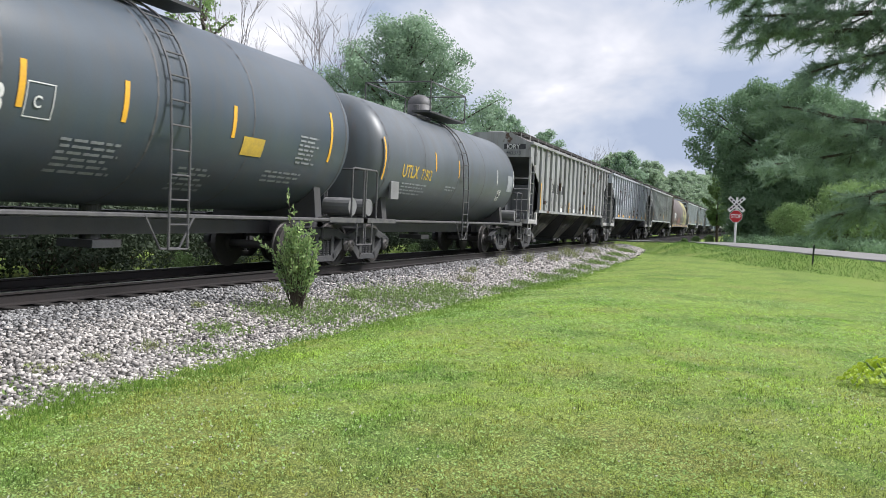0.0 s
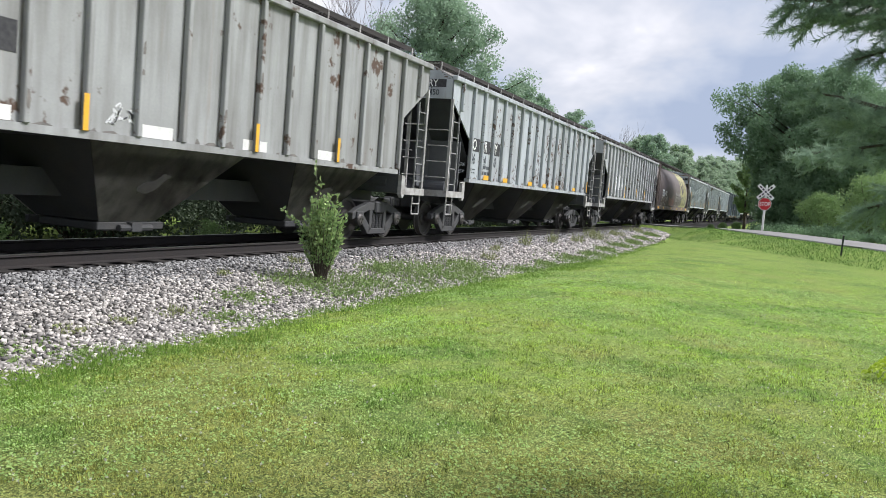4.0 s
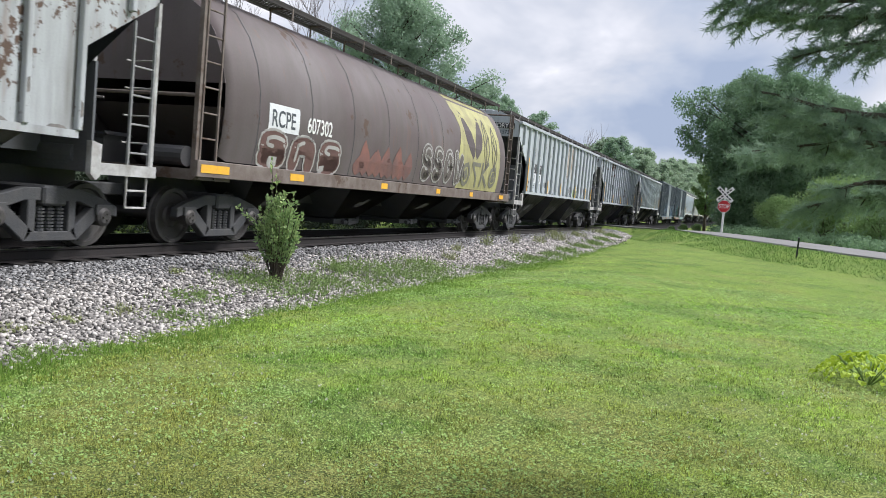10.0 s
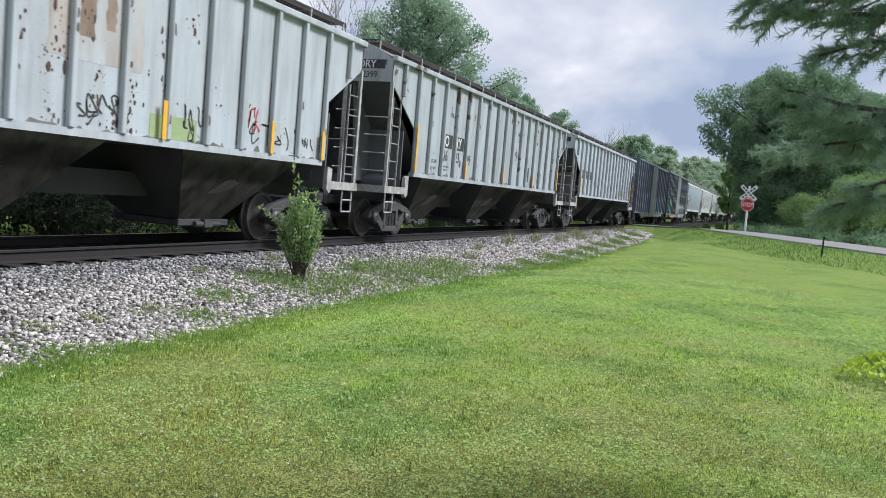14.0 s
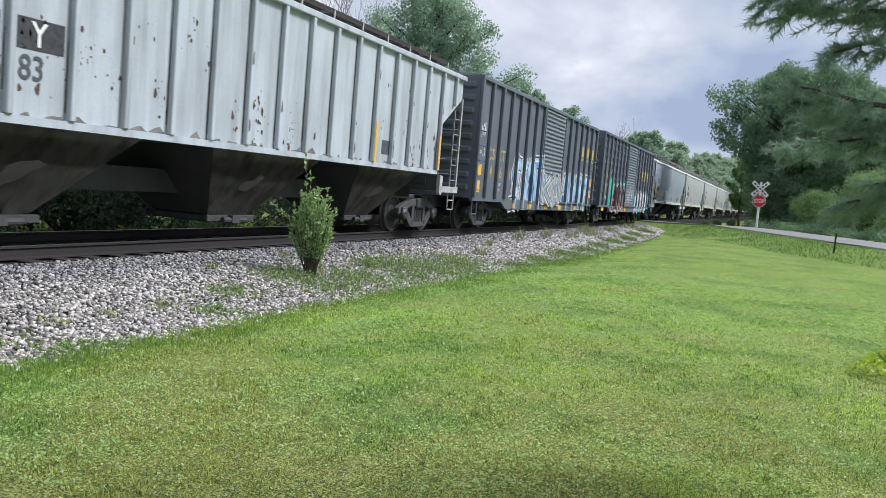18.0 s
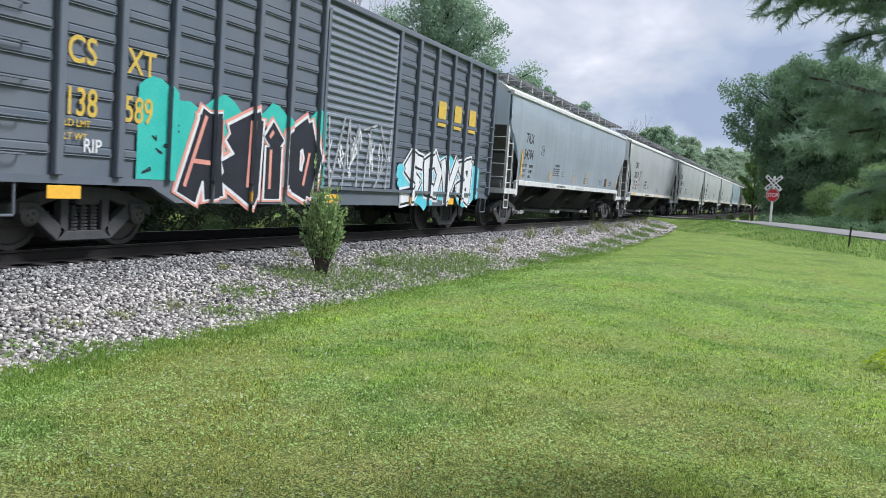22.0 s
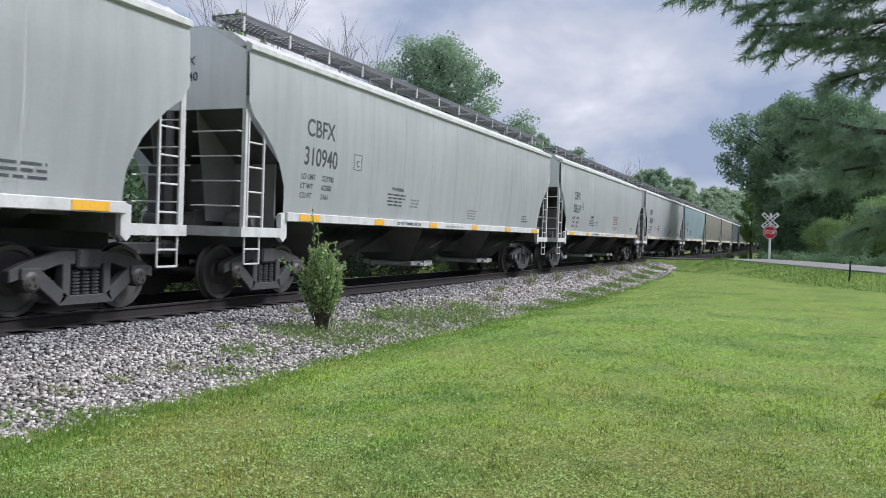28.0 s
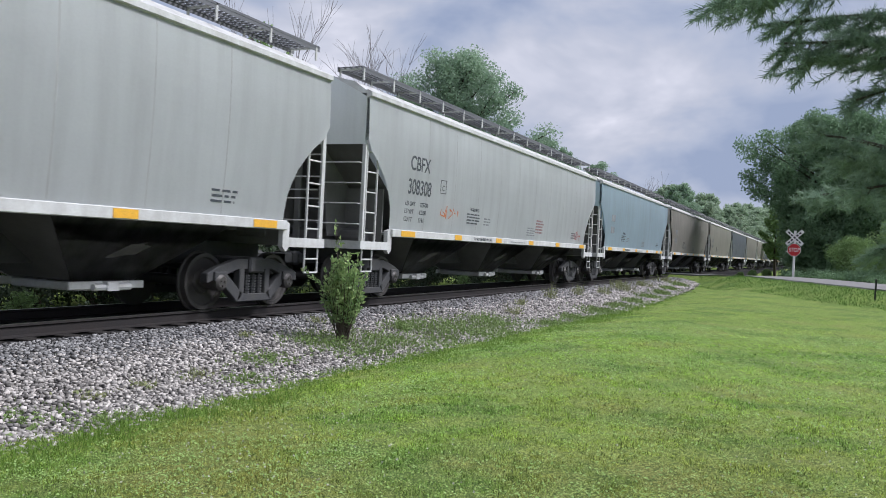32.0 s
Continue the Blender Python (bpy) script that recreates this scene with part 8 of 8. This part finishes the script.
        rows = [[bm.verts.new((lift, y0 + rr.uniform(-0.03, 0.03), z)), bm.verts.new((lift, y1 + rr.uniform(-0.03, 0.03), z))] for z in zs]
        for p, q in zip(rows, rows[1:]):
            bm.faces.new((p[0], p[1], q[1], q[0]))
        finish("rust_stain", bm, m, c, "brown rust wash", recalc=False)
    # 7, 8: two more pale ribbed hoppers
    p = paint("hopper_light_grey", (0.42, 0.46, 0.49), (0.31, 0.335, 0.35), 0.1, 0.35, 0.4)
    L = 17.0
    c = ribbed_hopper(0.9, 17.9, "light grey ribbed covered hopper car", p, CHEEK, PALE_SILL, strips(L, [], tall(L, (0.0,), 1.15) + tall(L, (3.5, 7.0, 10.5), 0.5) + tall(L, (14.05,), 0.9)))
    stencil_ribbed(c, L, 2, ("IO", "RY", ""), ("46", "23", "99"), INK, WHITE, SIDE_INK, 25)
    end_mark(c, L, "IORY", "462399", INK, WHITE, SIDE_INK)
    sign_board(c, 1.502, 2.6, 3.15, 1.8, 2.3, SIDE_INK)
    sign_board(c, 1.502, 4.3, 4.8, 1.8, 2.2, SIDE_INK)
    p = paint("hopper_blue_white", (0.47, 0.515, 0.555), (0.36, 0.39, 0.42), 0.0, 0.3, 0.4, 9.0)
    c = ribbed_hopper(19.4, 36.4, "bluish white ribbed covered hopper car", p, CHEEK, PALE_SILL, strips(L, [], tall(L, (0.0,), 0.75) + tall(L, (10.6, 14.05), 0.85)))
    stencil_ribbed(c, L, 0, ("IO", "R", "Y"), ("46", "26", "83"), INK, WHITE, SIDE_INK, 26)
    end_mark(c, L, "IORY", "462683", INK, WHITE, SIDE_INK)
    sign_board(c, 1.502, 4.0, 4.55, 1.8, 2.1, SIDE_INK)
    rust_patches(c, L, 1.5, 120, 55)
    # 9, 10: black boxcars
    bk = mat("boxcar_black", (0.105, 0.125, 0.158), 0.42, 0, (0.15, 0.165, 0.19), scale=0.6, amount=0.7, fine=30, grain=0.1, bump=0.04, dirt=0.15, spec=0.4)
    dg = mat("door_grey_blue", (0.19, 0.22, 0.265), 0.42, 0, (0.24, 0.26, 0.29), scale=0.8, spec=0.5)

    def posts_of(L):
        d0, d1 = -1.15, 1.75
        ys = [-L / 2 + 0.06 + i * (L / 2 + d0 - 0.1) / 7 for i in range(8)] + [d1 + 0.1 + i * (L / 2 - d1 - 0.16) / 6 for i in range(7)]
        return [(y - 0.06, y + 0.06, 0.102) for y in ys] + [(d0, d1, 0.108)]

    L = 15.6
    c = boxcar(37.7, 53.3, "black boxcar with blue and white graffiti letters", bk, dg, False, 4.32)
    o = -45.5
    for i, ch in enumerate("CS"):
        lettering(ch, 0.48, FADED_YELLOW, c, -6.7 + 0.38 * i, 2.13, 1.504, squeeze=0.95)
    for i, ch in enumerate("XT"):
        lettering(ch, 0.48, FADED_YELLOW, c, -5.77 + 0.38 * i, 2.13, 1.504, squeeze=0.95)
    for i, ch in enumerate(("14", "16", "11")):
        lettering(ch, 0.48, FADED_YELLOW, c, -6.7 + 0.936 * i, 1.62, 1.504, squeeze=0.95)
    for i in range(3):
        y = 5.06 + 0.98 * i
        part("logo_block", boxed(1.503, 1.506, y, y + 0.46, 2.98, 3.42), FADED_YELLOW, c, "plain yellow painted block")
        part("logo_bar", boxed(1.503, 1.506, y - 0.02, y + 0.48, 2.82, 2.9), FADED_YELLOW, c)
    for y, z in ((38.15, 1.75), (38.12, 1.28), (52.9, 1.9), (52.9, 1.4)):
        sign_board(c, 1.503, y + o - 0.17, y + o + 0.17, z - 0.15, z + 0.2, YELLOW, "reflector")
    for y in (41.6, 43.4, 45.6, 47.6, 50.2):
        reflector(c, 1.532, y + o, 0.78, 0.42, 0.16)
    pk = posts_of(L)
    sprayed_piece(c, 1.504, 41.3 + o, 44.4 + o, 0.74, 2.5, "abjd", BLUE, SPRAY_K, SPRAY_W, LILAC, 81, pk, 0.23)
    sprayed_piece(c, 1.504, 44.6 + o, 47.1 + o, 0.9, 2.0, "ei", STEELY, SPRAY_K, SPRAY_W, ROSE, 82, pk, 0.1)
    sprayed_piece(c, 1.504, 47.8 + o, 52.3 + o, 0.8, 2.15, "ghicd", BLUE, SPRAY_K, SPRAY_W, ROSE, 83, pk, 0.19)
    scrawl(c, 1.506, 38.0 + o, 2.9, 0.5, 0.6, SPRAY_W, 84, 4)
    scrawl(c, 1.506, 38.0 + o, 2.3, 0.5, 0.3, SPRAY_W, 85, 5)
    for k in range(4):
        sign_board(c, 1.503, 43.45 + o, 43.75 + o, 2.6 + 0.22 * k, 2.72 + 0.22 * k, WHITE)
    for k, word in enumerate(("LD LMT", "LT WT")):
        lettering(word, 0.12, WHITE, c, 39.75 + o, 1.38 - 0.18 * k, 1.504)
    L = 15.9
    c = boxcar(54.85, 70.75, "black boxcar with ribbed panels and teal graffiti", bk, dg, True, 4.4)
    o = -62.8
    for i, ch in enumerate(("CS", "XT")):
        lettering(ch, 0.46, FADED_YELLOW, c, -6.83 + 0.957 * i, 2.35, 1.542, squeeze=0.85)
    for i, ch in enumerate(("138", "589")):
        lettering(ch, 0.48, FADED_YELLOW, c, -6.86 + 0.957 * i, 1.72, 1.542, squeeze=0.72)
    for i in range(3):
        y = 4.12 + 1.007 * i
        part("logo_block", boxed(1.536, 1.54, y, y + 0.46, 2.78, 3.2), FADED_YELLOW, c, "plain yellow painted block")
        part("logo_bar", boxed(1.536, 1.54, y - 0.02, y + 0.48, 2.6, 2.68), FADED_YELLOW, c)
    pk = posts_of(L)
    qk = [(a, b, d - 0.03) for a, b, d in pk]
    rr = random.Random(19)
    bm = bmesh.new()
    rows = [(57.15 + o + k * 0.2, 2.2 + 0.16 * math.sin(k * 0.9) + rr.uniform(-0.08, 0.08)) for k in range(24)]
    for (a, za), (b, zb) in zip(rows, rows[1:]):
        bm.faces.new([bm.verts.new(p) for p in ((1.5365, a, 0.98), (1.5365, b, 0.98), (1.5365, b, zb), (1.5365, a, za))])
    drape(bm, 1.5365, qk)
    finish("sprayed_cloud", bm, TEAL, c, "teal sprayed ground", recalc=False)["kind"] = "stuff"
    sprayed_piece(c, 1.539, 58.2 + o, 61.5 + o, 0.78, 2.08, "gfbj", SPRAY_K, SPRAY_W, SALMON, None, 91, qk, 0.26)
    for k in range(9):
        a = rr.uniform(57.2, 57.9) + o
        scrawl(c, 1.541, a, 1.1 + 0.09 * k, 0.14, 0.12, SPRAY_K, 300 + k, 1, 0.01)
    lettering("RIP", 0.24, SPRAY_W, c, -6.55, 1.28, 1.542, squeeze=0.9)
    for k, word in enumerate(("LD LMT", "LT WT")):
        lettering(word, 0.12, FADED_YELLOW, c, -6.85, 1.58 - 0.16 * k, 1.542)
    sprayed_piece(c, 1.610, 61.75 + o, 64.4 + o, 0.9, 2.5, "hice", mat("drip_white", (0.45, 0.46, 0.48), 0.6, 0, (0.2, 0.21, 0.23), scale=5, amount=1.0), None, None, None, 94, (), 0.035)
    sprayed_piece(c, 1.538, 65.2 + o, 69.4 + o, 0.8, 1.9, "ajhf", SPRAY_W, SPRAY_K, SPRAY_W, CYAN, 92, qk, 0.13)
    for k in range(3):
        scrawl(c, 1.612, 61.9 + o + 0.8 * k, 1.6 + 0.2 * (k % 2), 0.9, 0.9, SPRAY_W, 93 + k, 3)
    for y in (56.0, 59.5, 62.2, 65.6, 68.0):
        reflector(c, 1.532, y + o, 0.78, 0.5, 0.16)
    # 11 to 21: smooth hoppers
    marks = lambda L: [(-L / 2 + 1.85, 1.42, 0.66, 0.12)] + [(-L / 2 + 4.55 + 2.8 * k, 1.42, 0.42, 0.12) for k in range(4)] + [(L / 2 - 1.75, 1.42, 0.6, 0.12)]
    grey = lambda name, col, dirt=0.25, streak=0.0: mat(name, col, 0.55, 0, tuple(v * 0.82 for v in col), scale=0.5, amount=0.6, fine=30, grain=0.08, bump=0.03, dirt=dirt * 0.5, streak=streak, spec=0.4)
    cool, beige, aqua, slate = grey("skin_cool_grey", (0.57, 0.645, 0.72)), grey("skin_warm_grey", (0.72, 0.75, 0.745)), grey("skin_aqua", (0.48, 0.61, 0.68)), grey("skin_slate", (0.19, 0.21, 0.24))
    dull = grey("skin_dull_beige", (0.42, 0.40, 0.35), 0.5, 0.2)
    white_sill = mat("white_sill", (0.66, 0.67, 0.66), 0.6, 0, (0.48, 0.47, 0.45), scale=4, amount=0.7, dirt=0.2, bump=0.05)
    cheek2 = mat("cheek_pale", (0.64, 0.65, 0.63), 0.7, 0, (0.42, 0.42, 0.41), scale=0.7, amount=0.9, dirt=0.6, bump=0.05)
    slant = lambda L: [(-L / 2 + 1.36, 2.0, 0.10, 0.9), (-L / 2 + 4.7, 1.75, 0.10, 0.35), (-L / 2 + 8.0, 1.75, 0.08, 0.35), (1.2, 1.85, 0.08, 0.5), (5.2, 1.8, 0.08, 0.35), (L / 2 - 1.6, 1.85, 0.09, 0.5)]
    order = [(72.2, 90.0, cool, "light blue-grey smooth covered hopper car", "TILX", "54594", slant), (91.4, 109.1, beige, "warm grey smooth covered hopper car with orange tag", "CBFX", "308278", marks),
             (110.5, 128.0, beige, "clean warm grey smooth covered hopper car", "CBFX", "310940", marks), (129.5, 147.1, beige, "clean warm grey smooth covered hopper car", "CBFX", "308334", marks),
             (148.5, 166.3, beige, "warm grey smooth hopper car with red tags", "CBFX", "308308", marks), (167.3, 183.2, aqua, "pale aqua-blue smooth covered hopper car", "", "", marks),
             (184.5, 202.6, dull, "dusty beige smooth covered hopper car", "", "", marks), (204.0, 221.6, dull, "dusty beige smooth covered hopper car", "", "", marks),
             (223.0, 240.6, slate, "dark slate smooth covered hopper car", "", "", marks), (242.0, 259.6, dull, "dusty beige smooth covered hopper car", "", "", marks), (261.0, 278.6, dull, "dusty beige smooth covered hopper car", "", "", marks)]
    order += [(280.0 + 19 * k, 297.6 + 19 * k, q, "distant smooth covered hopper car dulled by dust", "", "", marks) for k, q in enumerate((slate, dull, slate, dull, dull, slate, dull))]
    for i, (f, b, skin, label, mark, num, rf) in enumerate(order):
        L = b - f
        c = smooth_hopper(f, b, label, skin, cheek2, white_sill, rf(L), 3, i > 8)
        h = -L / 2
        if i > 8:
            continue
        if mark:
            ink = SIDE_INK if i else INK
            off, up = (-0.36, -0.15, -0.30, 0.15, -0.15)[i], (0.0, 0.1, 0.18, 0.06, 0.1)[i]
            wrap_bow(lettering(mark, 0.44, ink, c, h + 2.0 + off, 2.72 + up, 0, squeeze=0.9))
            wrap_bow(lettering(num, 0.46, ink, c, h + 1.95 + off, 2.2 + up, 0, squeeze=0.84))
            for dy, dz, w, q in ((0, -0.15, 0.32, 0.014), (0, 0.15, 0.32, 0.014), (-0.15, 0, 0.014, 0.3), (0.15, 0, 0.014, 0.3)):
                wrap_bow(sign_board(c, 0, h + 3.6 + dy - w / 2, h + 3.6 + dy + w / 2, 2.58 + dz - q / 2, 2.58 + dz + q / 2, ink, "stencil_frame"))
            wrap_bow(lettering("C", 0.18, ink, c, h + 3.54, 2.49, 0))
            lettering(mark, 0.2, ink, c, h - 0.006, 3.86, 0.0, rev=True)
            lettering(num, 0.2, ink, c, h - 0.006, 3.6, -0.05, rev=True)
            for k, word in enumerate(("LD LMT", "LT WT", "CU FT")):
                wrap_bow(lettering(word, 0.14, ink, c, h + 1.9 + off, 1.94 + up - 0.17 * k, 0))
                wrap_bow(lettering(("223700", "62300", "5161")[k], 0.14, ink, c, h + 2.6 + off, 1.94 + up - 0.17 * k, 0))
        else:
            wrap_bow(bars(c, 0, h + 2.0, 2.6, 0.9, 2, GREYINK, 0.5, 7, 0.28))
        if i != 3:
            wrap_bow(bars(c, 0, 1.0, 1.85, 0.8, 4, GREYINK, 0.07, 11 + i))
        wrap_bow(lettering("WARNING", 0.12, SIDE_INK, c, -3.55, 2.12, 0))
        wrap_bow(bars(c, 0, -3.75, 2.02, 0.95, 4, SIDE_INK, 0.075, 12 + i))
        wrap_bow(bars(c, 0, -2.6, 1.95, 0.5, 3, GREYINK, 0.075, 15 + i))
        wrap_bow(bars(c, 0, L / 2 - 3.0, 1.85, 0.7, 3, SIDE_INK, 0.08, 13 + i))
        lettering("DO NOT HAMMER ON CAR", 0.10, SIDE_INK, c, -3.35, 1.385, 1.603)
        bars(c, 1.603, -0.6, 1.39, 1.4, 1, GREYINK, 0.08, 14 + i)
        if i == 1:
            wrap_bow(scrawl(c, 0, h + 3.0, 1.95, 0.8, 0.35, SPRAY_O, 7, 4))
            wrap_bow(lettering("MY", 0.3, SPRAY_R, c, h + 3.2, 2.15, 0))
        if i == 4:
            wrap_bow(scrawl(c, 0, h + 3.6, 2.0, 1.1, 0.4, SPRAY_O, 8, 5))
            wrap_bow(bars(c, 0, 1.8, 2.1, 0.8, 5, DULL_RED, 0.09, 9, 0.05))
            wrap_bow(scrawl(c, 0, L / 2 - 2.6, 1.8, 0.8, 0.35, SPRAY_R, 9, 4))
        if i == 3:
            wrap_bow(bars(c, 0, 1.2, 2.3, 1.3, 5, DULL_RED, 0.09, 10, 0.05))
            wrap_bow(bars(c, 0, 1.2, 1.78, 1.2, 2, GREYINK, 0.08, 10, 0.05))
        if i == 0:
            wrap_bow(sign_board(c, 0, 4.9, 5.4, 1.62, 1.98, SIDE_INK))
            wrap_bow(scrawl(c, 0, 3.7, 1.8, 0.7, 0.5, SIDE_INK, 12, 3))


build_train()


def motions():
    """The train runs by; every wheelset turns with the way it rolls."""
    for car, cy in CARS:
        walk(car, [(t, pose(TRACK_X, cy - train_run(t), RAIL_Z)) for t in range(0, 33)])
    steps = [k / 15 for k in range(0, 481)]
    turns = [math.degrees((train_run(t) - train_run(0)) / 0.457) for t in steps]
    for w, y in WHEELSETS:
        walk(w, [(t, pose(0, y, 0.457, a % 360)) for t, a in zip(steps, turns)])


motions()
